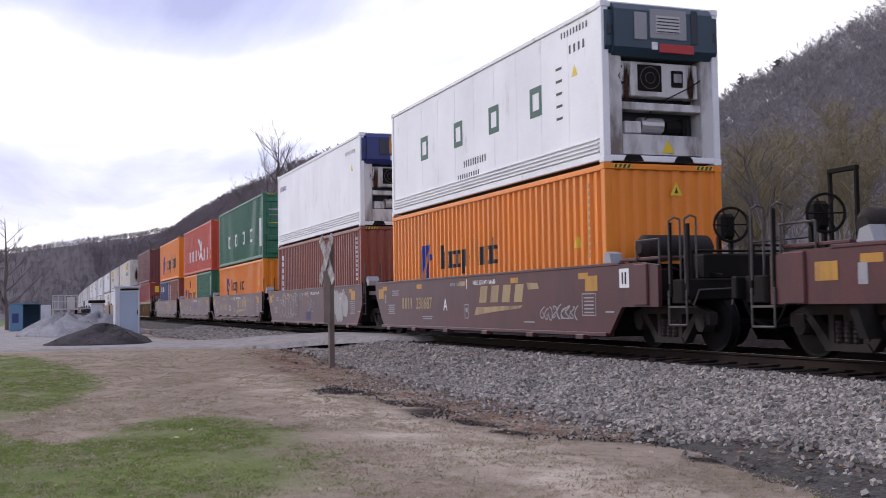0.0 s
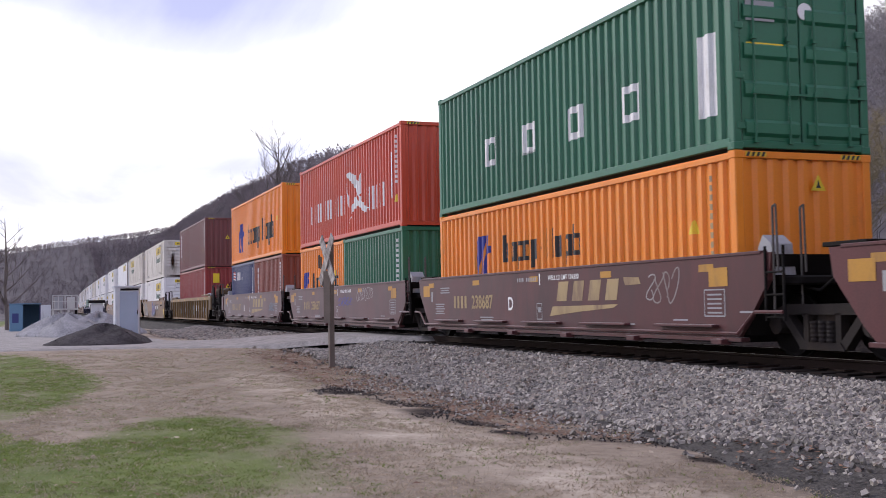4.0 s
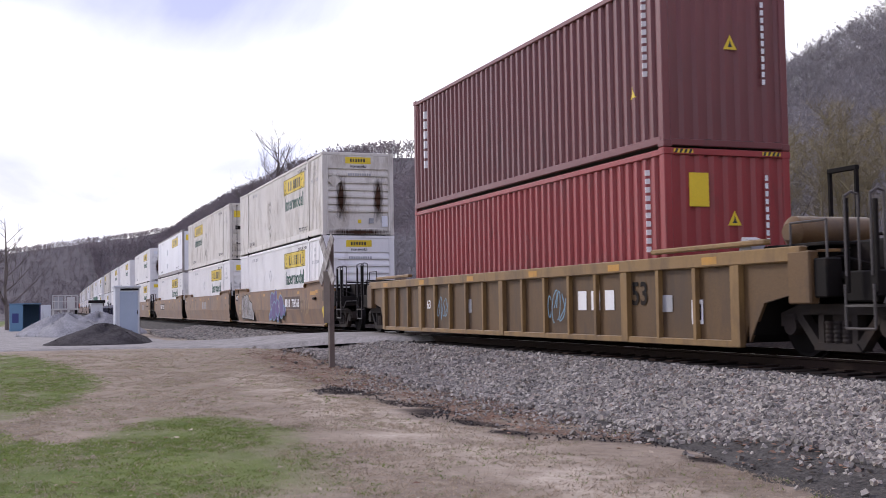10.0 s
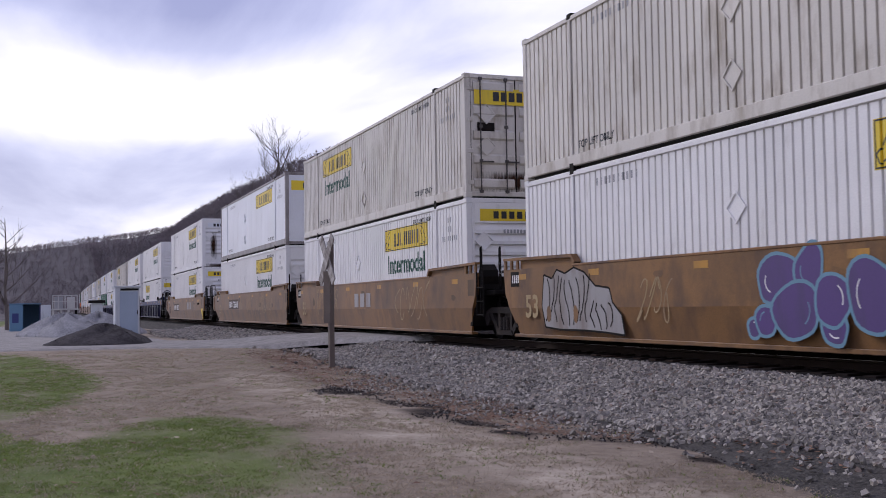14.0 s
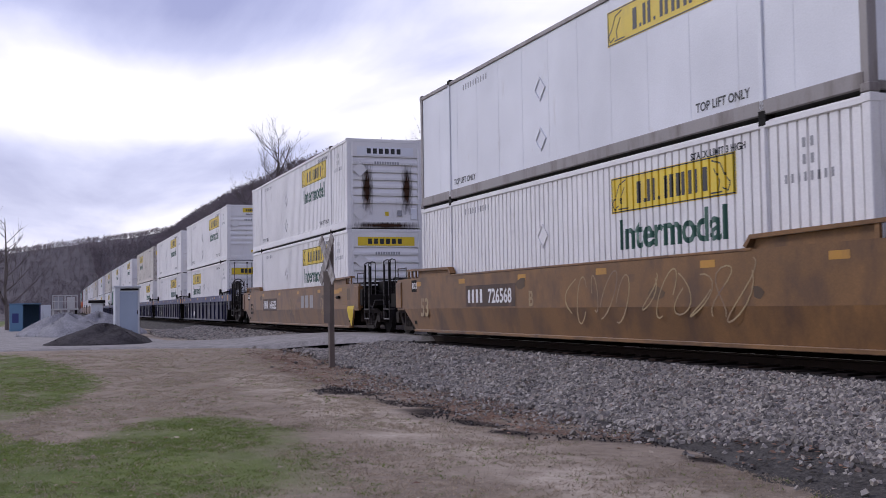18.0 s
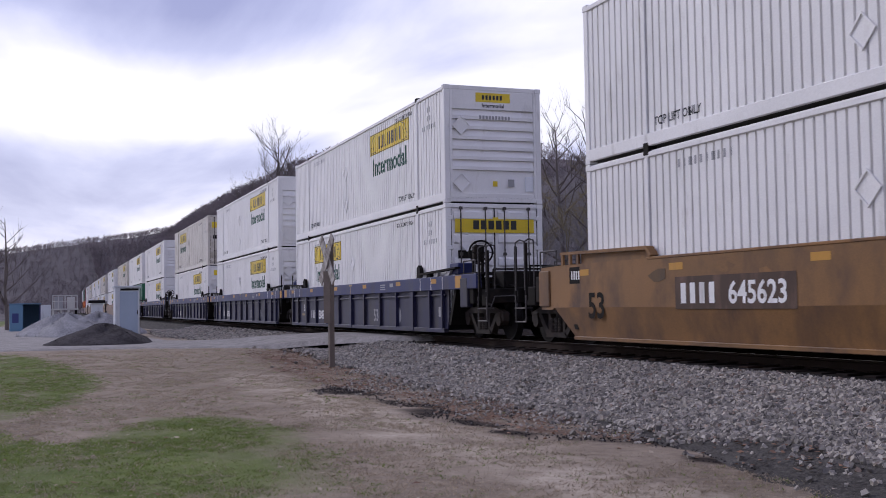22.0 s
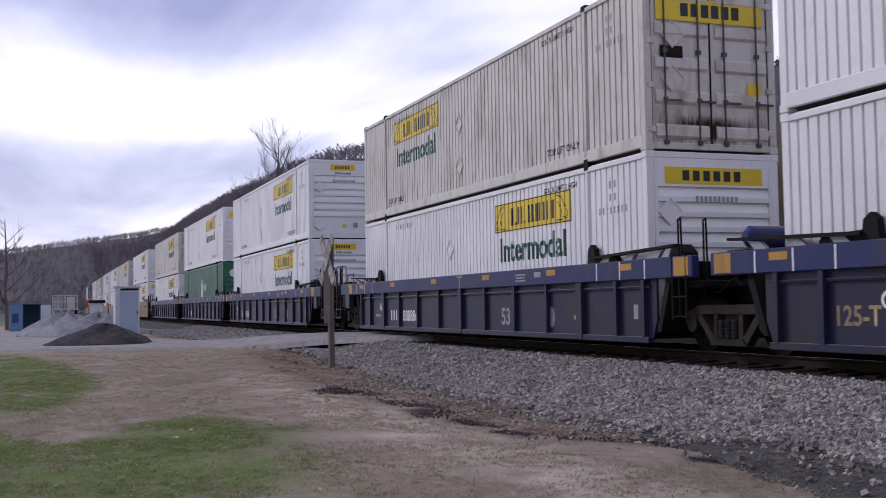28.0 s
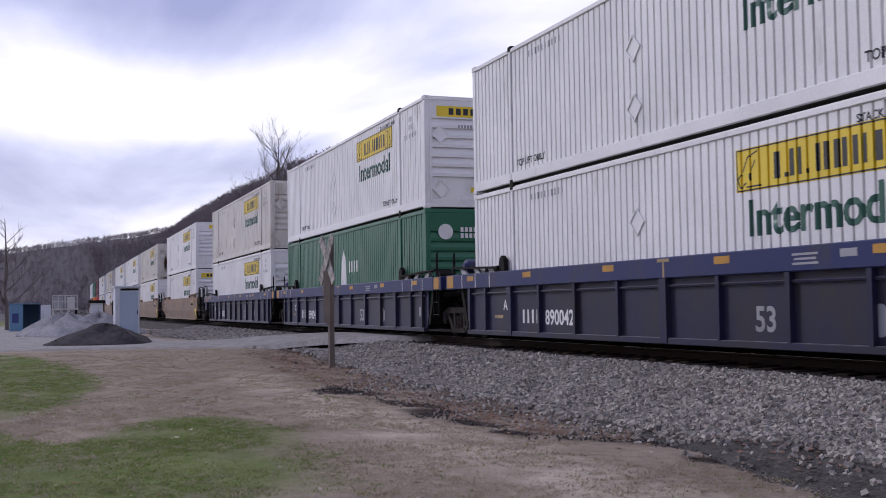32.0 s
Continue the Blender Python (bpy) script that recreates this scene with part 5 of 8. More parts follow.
def domestic(label, tone="white", front="ribs", sign=True, rear_sign=False, rusty=False, word=True, style="rib", header=False, small_print=True):
    """A 53-foot box with its yellow sign and lettering."""
    mat = {"white": HUNT_WHITE, "grey": HUNT_GREY, "plate": PLATE_WHITE, "green": LEAF_GREEN}[tone]
    ob, st, wl, y = container(label, mat, 16.154, 2.896, style, front, rail_mat=RAIL_GREY if style == "flat" else None, name="domestic_container")
    sx = -3.45 if rear_sign else 3.55
    if sign:
        z = 2.25
        board = side_mark("sign_panel", ob, YELLOW, "sign", sign_bm, st, wl, sx, z, y, "yellow sign panel with dark bars")
        side_mark("sign_border", board, INK, "sign_edge", sign_edge_bm, st, wl, sx, z, 0, proud=0.007)
        side_mark("sign_print", board, INK, "sign_print", sign_bars_bm, st, wl, sx, z, 0, proud=0.007)
        if word:
            side_mark("lettering", ob, GREEN_INK, "intermodal", lambda: letters_mesh("Intermodal", 0.705), st, wl, sx, 1.33, y, "dark green word Intermodal")
    if small_print and tone != "green":
        side_mark("lift_note", ob, INK, "toplift", lambda: letters_mesh("TOP LIFT ONLY", 0.19), st, wl, 5.05, 0.36, y, "small black words TOP LIFT ONLY")
        side_mark("lift_note", ob, INK, "toplift", lambda: letters_mesh("TOP LIFT ONLY", 0.19), st, wl, -5.1, 0.36, y, "small black words TOP LIFT ONLY")
        side_mark("stack_note", ob, INK, "stacklimit", lambda: letters_mesh("STACK LIMIT 3 HIGH", 0.15), st, wl, 4.9, 2.56, y, "small black words STACK LIMIT 3 HIGH")
        side_mark("stencil", ob, PATCH_GREY, "stack2", lambda: blocks_bm(bar_row([0.09] * 10, 0.13, 0.06)), st, wl, -4.4, 2.5, y, "row of small grey stencil bars")
        side_mark("stencil", ob, PATCH_GREY, "post", lambda: blocks_bm(bar_row([0.1] * 2, 0.13, 0.06) + [[(a, b - 0.22) for a, b in q] for q in bar_row([0.1] * 2, 0.13, 0.06)] + [[(a, b - 0.44) for a, b in q] for q in bar_row([0.08] * 8, 0.12, 0.05)]), st, wl, 6.9, 2.4, y, "small grey stencil bars")
        for z in (0.75, 1.75):
            part("placard_holder", stocked(("placard", 0.2), lambda: diamond_frame(0.24)), mat, ob, "diamond placard holder", pose(-1.0 if not rear_sign else -0.3, y - 0.002, z))
    half = 8.077
    fx = half - 0.008
    if front == "ribs":
        wide = header
        part("end_sign", stocked(("end_sign", wide), lambda: flat_mark([(-0.95, 2.36), (0.95, 2.36), (0.95, 2.64), (-0.95, 2.64)] if wide else [(-0.46, 2.50), (0.46, 2.50), (0.46, 2.73), (-0.46, 2.73)])),
             (PLATE_WHITE if rusty else YELLOW) if wide else YELLOW, ob, "sign panel with dark bars", pose(fx, 0, 0))
        for i in range(6):
            yy, g = (-0.55 + i * 0.2, 0.12) if wide else (-0.26 + i * 0.095, 0.055)
            zc, zh = (2.50, 0.085) if wide else (2.615, 0.055)
            part("end_bar", stocked(("end_bar", wide), lambda: flat_rows([(0, 0, g / 2 * 1.1, zh)])), INK, ob, m=pose(fx + 0.005, yy, zc))
        if not wide:
            me = stocked(("end_word",), lambda: end_letters("Intermodal", 0.135))
            part("end_word", me, INK, ob, "small black word Intermodal", pose(fx + 0.004, 0, 2.37))
        part("number_print", stocked(("number_bars",), lambda: flat_rows([(0.0 + i * 0.085, 2.12, 0.028, 0.045) for i in range(-4, 6)])), PATCH_GREY, ob, m=pose(fx + 0.002, 0, 0))["kind"] = "stuff"
        part("tack_board", stocked(("tack_board",), lambda: flat_mark([(0.38, 0.42), (0.54, 0.42), (0.54, 0.60), (0.38, 0.60)], 0.012)), PATCH_GREY, ob, m=pose(fx, 0, 0))
        part("placard_holder", stocked(("end_placard",), lambda: diamond_frame(0.24)), mat, ob, "diamond placard holder", pose(fx + 0.008, -0.86, 0.5, 0, 0, 90))
        part("placard_holder", stocked(("end_placard",), lambda: diamond_frame(0.24)), mat, ob, "diamond placard holder", pose(fx + 0.008, -0.86, 1.9, 0, 0, 90))
        part("notice", stocked(("nose_notice",), lambda: flat_mark([(-0.02, 0.42), (0.10, 0.42), (0.10, 0.55), (-0.02, 0.55)], 0.006)), YELLOW, ob, "small yellow notice", pose(fx - 0.028, 0, 0))
        part("document_holder", stocked(("document_holder",), lambda: Shape().box(0, 0.03, 0.84, 1.06, 0.30, 0.68, 0.012)), PLATE_WHITE, ob, "pale flat document holder", pose(fx - 0.03, 0, 0))
        for sy in (-1, 1):
            part("nose_rail", stocked(("nose_rail", sy), lambda: Shape().box(-0.03, 0.012, *sorted((sy * 1.085, sy * 1.15)), 0.14, 2.786, 0.006)), mat, ob, m=pose(fx, 0, 0))
        if rusty:
            for yy in (-0.62, 0.72):
                part("rust_run", stocked(("rust_run",), lambda: rust_patch()), SOFT_RUN, ob, "dark rust run down the ribs", pose(fx, yy, 0))
            part("soot_stain", stocked(("soot",), lambda: Shape().add([(0.014, -1.2, 0.0), (0.014, 1.2, 0.0), (0.014, 1.2, 0.22), (0.014, -1.2, 0.22)], [(0, 1, 2, 3)])), SOFT_RUN, ob, "black soot along the sill", pose(fx, 0, 0))
    elif front == "doors":
        part("end_sign", stocked(("end_sign_door",), lambda: flat_mark([(-1.05, 2.18), (1.05, 2.18), (1.05, 2.56), (-1.05, 2.56)], 0.006)), YELLOW, ob, "yellow sign panel with dark bars", pose(half - 0.012, 0, 0))
        for i in range(6):
            part("end_bar", stocked(("end_bar_door",), lambda: flat_rows([(0, 0, 0.075, 0.11)])), INK, ob, m=pose(half - 0.003, -0.5 + i * 0.2, 2.37))
        part("tack_board", stocked(("tack_board_door",), lambda: flat_mark([(-0.98, 1.55), (-0.55, 1.55), (-0.55, 1.75), (-0.98, 1.75)], 0.012)), CAR_DARK, ob, m=pose(half - 0.012, 0, 0))
        part("door_gap", stocked(("door_gap",), lambda: Shape().box(-0.02, 0.01, -0.012, 0.012, 0.14, 2.786)), CAR_DARK, ob, m=pose(half - 0.04, 0, 0))
        part("soot_stain", stocked(("door_soot",), lambda: Shape().add([(0.006, -1.1, 0.14), (0.006, 1.1, 0.14), (0.006, 1.1, 0.62), (0.006, -1.1, 0.62)], [(0, 1, 2, 3)])), SOFT_RUN, ob, "brown grime along the door foot", pose(half - 0.04, 0, 0))
        for yy, zz in ((-0.75, 1.95), (-0.75, 1.2)):
            part("placard_holder", stocked(("end_placard",), lambda: diamond_frame(0.24)), mat, ob, "diamond placard holder", pose(half - 0.01, yy, zz, 0, 0, 90))
        part("notice", stocked(("notice",), lambda: flat_mark([(0.72, 0.85), (0.98, 0.85), (0.98, 1.2), (0.72, 1.2)], 0.006)), YELLOW, ob, "small yellow notice", pose(half - 0.012, 0, 0))
    elif front == "flat" and tone == "plate":
        part("end_sign", stocked(("end_sign_door",), lambda: flat_mark([(-1.05, 2.18), (1.05, 2.18), (1.05, 2.56), (-1.05, 2.56)], 0.006)), YELLOW, ob, "yellow sign panel with dark bars", pose(half - 0.02, 0, 0))
        for i in range(6):
            part("end_bar", stocked(("end_bar_door",), lambda: flat_rows([(0, 0, 0.075, 0.11)])), INK, ob, m=pose(half - 0.011, -0.5 + i * 0.2, 2.37))
        part("vent_box", stocked(("vent_box",), lambda: Shape().box(0, 0.03, 0.1, 0.5, 0.75, 1.2, 0.01)), CAR_DARK, ob, m=pose(half - 0.02, 0, 0))
    return ob


def _plate(y, z, hy, hz):
    return [(0, y - hy, z - hz), (0, y + hy, z - hz), (0, y + hy, z + hz), (0, y - hy, z + hz)], [(0, 1, 2, 3)]


def flat_rows(rows):
    s = Shape()
    for y, z, hy, hz in rows:
        s.add(*_plate(y, z, hy, hz))
    return s


def rust_patch(wide=0.20):
    """A run of rust that lies on the ribs of a nose."""
    prof = [p for p in nose_profile(0.14, 2.786) if 0.5 < p[0] < 2.1]
    prof = [(0.45, 0.0)] + prof + [(2.12, 0.0)]
    vs = []
    for z, d in prof:
        vs += [(-d + 0.004, -wide, z), (-d + 0.004, wide, z)]
    return Shape().add(vs, [(2 * i, 2 * i + 1, 2 * i + 3, 2 * i + 2) for i in range(len(prof) - 1)])


def end_letters(text, size):
    bm = letters_mesh(text, size)
    bm.transform(Matrix.Rotation(radians(90), 4, "Z"))
    me = bpy.data.meshes.new("end_letters")
    bm.to_mesh(me)
    bm.free()
    me.materials.append(None)
    return me


def reefer_unit(ob, half, w, h, hood):
    """The cooling machine in the nose of a refrigerated box: soot-stained frame, dark recesses, bulging hood."""
    x = half - 0.02
    teal = hood is MACHINE_TEAL
    part("machine_backing", Shape().box(x - 0.42, x - 0.38, -w + 0.12, w - 0.12, 0.10, h - 0.08), MACHINE, ob)
    hd = part("machine_hood", Shape().prism([(x - 0.38, h - 0.98), (x + 0.02, h - 0.98), (x + 0.13, h - 0.84), (x + 0.13, h - 0.16), (x + 0.04, h - 0.04), (x - 0.38, h - 0.04)], -w + 0.20, w - 0.20), hood, ob, "dark bulging cooling machine hood")
    for sg in (-1, 1):
        part("hood_cheek", Shape().prism([(x - 0.38, h - 0.94), (x - 0.02, h - 0.94), (x + 0.06, h - 0.82), (x + 0.06, h - 0.18), (x - 0.38, h - 0.10)], *sorted((sg * (w - 0.20), sg * (w - 0.06)))), hood, hd)
        part("hood_latch", Shape().box(x + 0.05, x + 0.085, *sorted((sg * (w - 0.18), sg * (w - 0.10))), h - 0.62, h - 0.46, 0.006), MACHINE, hd)
    panel = PATCH_GREY if teal else REFLECT
    part("hood_panel", Shape().box(x + 0.13, x + 0.148, -0.30, 0.46, h - 0.66, h - 0.12, 0.012), panel, hd, "worn service panel")
    part("hood_panel", Shape().box(x + 0.13, x + 0.15, -0.62, -0.36, h - 0.70, h - 0.20, 0.012), PATCH_GREY if teal else MACHINE, hd)
    part("hood_panel", Shape().box(x + 0.13, x + 0.145, 0.56, 0.70, h - 0.72, h - 0.10, 0.01), MACHINE, hd)
    part("panel_vent", Shape().box(x + 0.148, x + 0.156, -0.18, 0.32, h - 0.56, h - 0.24, 0.006), MACHINE if not teal else ALU, hd)
    for k in range(5):
        part("vent_slat", Shape().box(x + 0.15, x + 0.162, -0.16, 0.30, h - 0.54 + k * 0.06, h - 0.52 + k * 0.06), MACHINE, hd)
    part("hood_label", Shape().box(x + 0.10, x + 0.136, -0.1, 0.62, h - 0.90, h - 0.74, 0.006), RED_INK if teal else MACHINE_BLUE, hd)
    part("hood_label", Shape().box(x + 0.11, x + 0.137, -0.26, -0.14, h - 0.86, h - 0.72, 0.004), WHITE_INK, hd)
    for sg in (-1, 1):
        part("frame_post", Shape().box(x - 0.36, x + 0.004, *sorted((sg * (w - 0.40), sg * (w - 0.14))), 0.12, h - 0.95, 0.015), DIRTY_WHITE, ob)
    part("frame_beam", Shape().prism([(x - 0.36, 0.16), (x, 0.16), (x, 0.52), (x - 0.36, 0.52)], -w + 0.40, w - 0.40), DIRTY_WHITE, ob)
    for y0 in (-0.62, 0.42):
        part("fork_notch", flat_mark([(-0.21, 0.0), (0.21, 0.0), (0.14, 0.11), (-0.14, 0.11)], 0.012), CAR_DARK, ob, "dark fork pocket", pose(x + 0.012, y0, 0.03))
    part("frame_beam", Shape().box(x - 0.30, x - 0.01, -w + 0.40, w - 0.40, 0.96, 1.10, 0.012), DIRTY_WHITE, ob)
    part("control_panel", Shape().box(x - 0.30, x - 0.06, -w + 0.42, w - 0.42, 1.22, h - 1.05, 0.015), DIRTY_WHITE, ob)
    part("fan_opening", Shape().box(x - 0.07, x - 0.045, -0.46, 0.04, 1.32, 1.80, 0.01), CAR_DARK, ob, "dark square fan opening")
    part("fan_guard", Shape().ring((x - 0.036, -0.21, 1.56), (1, 0, 0), 0.20, 0.010).ring((x - 0.036, -0.21, 1.56), (1, 0, 0), 0.10, 0.008), PIPE, ob)
    part("meter_box", Shape().box(x - 0.07, x - 0.03, 0.24, 0.48, 1.42, 1.72, 0.01), CAR_DARK, ob)
    part("meter_glass", Shape().box(x - 0.03, x - 0.024, 0.28, 0.44, 1.50, 1.66), PATCH_GREY, ob)
    for y0, y1, z0 in ((-0.78, -0.60, 0.98), (0.56, 0.74, 1.05)):
        part("soot_run", Shape().prism([(x - 0.058, z0), (x - 0.056, z0), (x - 0.056, h - 1.02), (x - 0.058, h - 1.02)], y0, y1), SOFT_RUN, ob, "black soot run")
    part("compressor", Shape().rod((x - 0.24, -0.36, 0.72), (x - 0.24, 0.10, 0.72), 0.15, 14), ALU, ob, "grey compressor in a dark recess")
    part("motor", Shape().rod((x - 0.22, 0.16, 0.70), (x - 0.22, 0.46, 0.70), 0.12, 12).box(x - 0.30, x - 0.14, 0.5, 0.62, 0.56, 0.88, 0.02), CAR_DARK, ob)
    part("junction_box", Shape().box(x - 0.20, x - 0.03, -0.76, -0.42, 0.54, 0.76, 0.015), DIRTY_WHITE, ob)
    part("hose", Shape().path([(x - 0.02, 0.92, 1.62), (x + 0.01, 0.6, 1.42), (x - 0.02, 0.1, 1.18), (x - 0.03, -0.2, 0.98), (x - 0.1, -0.3, 0.8)], 0.011), CAR_DARK, ob)
    part("hose", Shape().path([(x - 0.03, -0.80, 1.75), (x, -0.88, 1.55), (x - 0.02, -0.80, 1.42), (x - 0.05, -0.72, 1.5)], 0.014), CAR_DARK, ob)
    part("warning_sign", stocked(("warning",), lambda: flat_mark([(-0.13, 0), (0.13, 0), (0, 0.24)], 0.006)), YELLOW, ob, "yellow warning triangle", pose(x + 0.004, 0.1, 0.2))


def warn(ob, half, y, z, front=True):
    w = part("warning_sign", stocked(("warning",), lambda: flat_mark([(-0.13, 0), (0.13, 0), (0, 0.24)], 0.006)), YELLOW, ob, "yellow warning triangle", pose(half - 0.025, y, z))
    part("warning_mark", stocked(("warning_mark",), lambda: flat_mark([(-0.045, 0.04), (0.045, 0.04), (0.02, 0.09), (0.0, 0.16), (-0.02, 0.09)], 0.002)), INK, w, m=pose(0.006, 0, 0))


def code_column(ob, half, y, top=2.45):
    part("code_print", stocked(("code_column",), lambda: flat_rows([(0, -i * 0.13, 0.03, 0.045) for i in range(11)])), WHITE_INK, ob, "column of small white code bars", pose(half - 0.028, y, top))


def side_codes(ob, st, wl, y, mat=None, x=None, top=2.55):
    x = wl / 2 - 0.45 if x is None else x
    side_mark("code_print", ob, mat or WHITE_INK, "sidecol", lambda: blocks_bm([rect(0, -i * 0.14, 0.07, 0.09) for i in range(10)]), st, wl, x, top, y, "column of small code bars")


def side_warn(ob, st, wl, y, x=None, z=0.95):
    x = wl / 2 - 0.85 if x is None else x
    side_mark("warning_sign", ob, YELLOW, "sidewarn", lambda: blocks_bm([[(-0.12, 0), (0.12, 0), (0, 0.22)]]), st, wl, x, z, y, "yellow warning triangle")


def emblem_bm(scale):
    """Blue slanted emblem of three leaves."""
    k = scale
    return blocks_bm([[(-0.50 * k, 0.0), (-0.30 * k, 0.0), (-0.12 * k, 1.0 * k), (-0.30 * k, 1.0 * k), (-0.55 * k, 0.45 * k)],
                      [(-0.24 * k, 0.0), (-0.05 * k, 0.0), (0.12 * k, 1.0 * k), (-0.06 * k, 1.0 * k)],
                      [(0.0, 0.0), (0.20 * k, 0.0), (0.30 * k, 0.5 * k), (0.42 * k, 0.55 * k), (0.42 * k, 0.72 * k), (0.33 * k, 0.72 * k), (0.38 * k, 1.0 * k), (0.17 * k, 1.0 * k)]])


def name_bars(k):
    """Bars with risers for a long name in mixed heights."""
    out, x = [], 0.0
    for kind in "HxpxgTLLxyd":
        lo, hi = {"H": (0, 1), "x": (0, 0.7), "p": (-0.28, 0.7), "g": (-0.28, 0.7), "L": (0, 1), "y": (-0.28, 0.7), "d": (0, 1), "T": (0.3, 0.42)}[kind]
        w = 0.30 if kind in "LT" else 0.48
        if kind in "TL":
            one = [[(x + w * 0.2, lo), (x + w * 0.78, lo), (x + w * 0.78, hi), (x + w * 0.2, hi)]]
        else:
            one = hollow(x, x + w, 0.0, 0.7, 0.15)
            if hi > 0.7:
                one.append([(x, 0.7), (x + 0.16, 0.7), (x + 0.16, hi), (x, hi)])
            if lo < 0:
                one.append([(x, lo), (x + 0.16, lo), (x + 0.16, 0.0), (x, 0.0)])
        out.append(one)
        x += w + 0.13
    total = x - 0.13
    return [[[((a - total / 2) * k, b * k) for a, b in q] for q in one] for one in out]


def orange_box(label, front="wall", big=False, length=12.192, height=2.896):
    ob, st, wl, y = container(label, ORANGE, length, height, "iso", front)
    half = length / 2
    if length > 10:
        if big:
            side_mark("emblem", ob, BLUE_INK, "emblem_big", lambda: emblem_bm(1.38), st, wl, -3.35, 0.52, y, "blue slanted leaf emblem")
            side_marks("name_bar", ob, INK, "name_big", name_bars(0.98), st, wl, 1.26, 0.80, y)
        else:
            side_mark("emblem", ob, BLUE_INK, "emblem", lambda: emblem_bm(0.86), st, wl, -3.42, 1.10, y, "blue slanted leaf emblem")
            side_marks("name_bar", ob, INK, "name", name_bars(0.58), st, wl, -0.55, 1.32, y)
    else:
        side_mark("emblem", ob, BLUE_INK, "emblem20", lambda: emblem_bm(0.86), st, wl, -2.25, 0.84, y, "blue slanted leaf emblem")
        side_marks("name_bar", ob, INK, "name20", name_bars(0.58), st, wl, 0.55, 1.06, y)
        side_mark("rust_patch", ob, RUST_STAIN, "rust20", lambda: blocks_bm([[(-0.2, -0.05), (0.18, -0.1), (0.2, 0.3), (0.0, 0.45), (-0.2, 0.38)]]), st, wl, -0.2, 1.85, y, "dark rusty patch")
    side_codes(ob, st, wl, y, FADED, wl / 2 - 0.5, height - 0.35)
    side_warn(ob, st, wl, y, wl / 2 - 1.0, 1.45)
    warn(ob, half, 0.25, height - 0.56)
    return ob


def plain_box(label, mat, length=12.192, front="wall", column=True, name_column=False, height=2.896):
    ob, st, wl, y = container(label, mat, length, height, "iso", front)
    half = length / 2
    if front == "wall":
        warn(ob, half, 0.1, 1.65)
        if column:
            code_column(ob, half, 0.75, height - 0.45)
    if column:
        side_codes(ob, st, wl, y, top=height - 0.35)
        side_warn(ob, st, wl, y)
    if name_column:
        side_mark("name_column", ob, WHITE_INK, "namecol", lambda: blocks_bm([rect(0, -i * 0.255, 0.15, 0.19) for i in range(6)]), st, wl, -wl / 2 + 0.62, height - 0.48, y, "column of white bars")
    return ob


def hollow(x0, x1, z0, z1, t):
    """Four strips round an empty rectangle."""
    return [[(x0, z0), (x1, z0), (x1, z0 + t), (x0, z0 + t)], [(x0, z1 - t), (x1, z1 - t), (x1, z1), (x0, z1)],
            [(x0, z0 + t), (x0 + t, z0 + t), (x0 + t, z1 - t), (x0, z1 - t)], [(x1 - t, z0 + t), (x1, z0 + t), (x1, z1 - t), (x1 - t, z1 - t)]]


def big_letters(ob, st, wl, y, mat, xs, z, h, w):
    """Four hollow blocks that stand for a name."""
    for i, x in enumerate(xs):
        slab = hollow(-w * 0.5, w * 0.5, 0, h, 0.13)
        side_mark("name_block", ob, mat, ("bigblock", h), lambda: blocks_bm(slab), st, wl, x, z, y)


def bird_bm():
    """A white bird-like emblem of four swept wings."""
    return blocks_bm([[(-1.25, 0.80), (-0.95, 0.92), (-0.2, 0.72), (0.22, 0.42), (0.30, 0.05), (0.02, 0.18), (-0.55, 0.52)],
                      [(0.02, 0.18), (0.30, 0.05), (0.75, -0.30), (1.25, -0.42), (0.80, -0.55), (0.2, -0.28)],
                      [(-0.05, 0.15), (0.15, -0.25), (-0.45, -0.38), (-0.80, -0.62), (-0.95, -0.98), (-0.62, -0.25)],
                      [(0.22, 0.42), (0.42, 0.85), (0.50, 0.80), (0.38, 0.10), (0.30, 0.05)],
                      [(-1.25, 0.80), (-1.17, 0.70), (-0.92, -0.25), (-0.86, -0.92), (-0.95, -0.98), (-1.02, -0.25)]])


# ---- well cars ----
RAIL_GAUGE = 0.76
WHEEL_R = 0.43
SPINNING = []


def wheelset_shape():
    s = Shape()
    s.rod((0, -1.0, 0), (0, 1.0, 0), 0.08, 10)
    for y in (-RAIL_GAUGE, RAIL_GAUGE):
        sg = 1 if y > 0 else -1
        for a, b, r0, r1 in ((-0.07, 0.07, WHEEL_R, WHEEL_R - 0.006),):
            s.rod((0, y - 0.07 * sg, 0), (0, y - 0.045 * sg, 0), WHEEL_R + 0.028, 28)
            s.rod((0, y - 0.045 * sg, 0), (0, y + 0.06 * sg, 0), WHEEL_R, 28, WHEEL_R - 0.006)
            s.rod((0, y + 0.06 * sg, 0), (0, y + 0.066 * sg, 0), WHEEL_R - 0.05, 24, WHEEL_R - 0.06)
            s.rod((0, y + 0.066 * sg, 0), (0, y + 0.12 * sg, 0), 0.15, 14, 0.12)
            for i in range(3):
                a2 = 2 * math.pi * i / 3
                s.rod((0.05 * math.cos(a2), y + 0.12 * sg, 0.05 * math.sin(a2)), (0.05 * math.cos(a2), y + 0.14 * sg, 0.05 * math.sin(a2)), 0.016, 6)
    return s


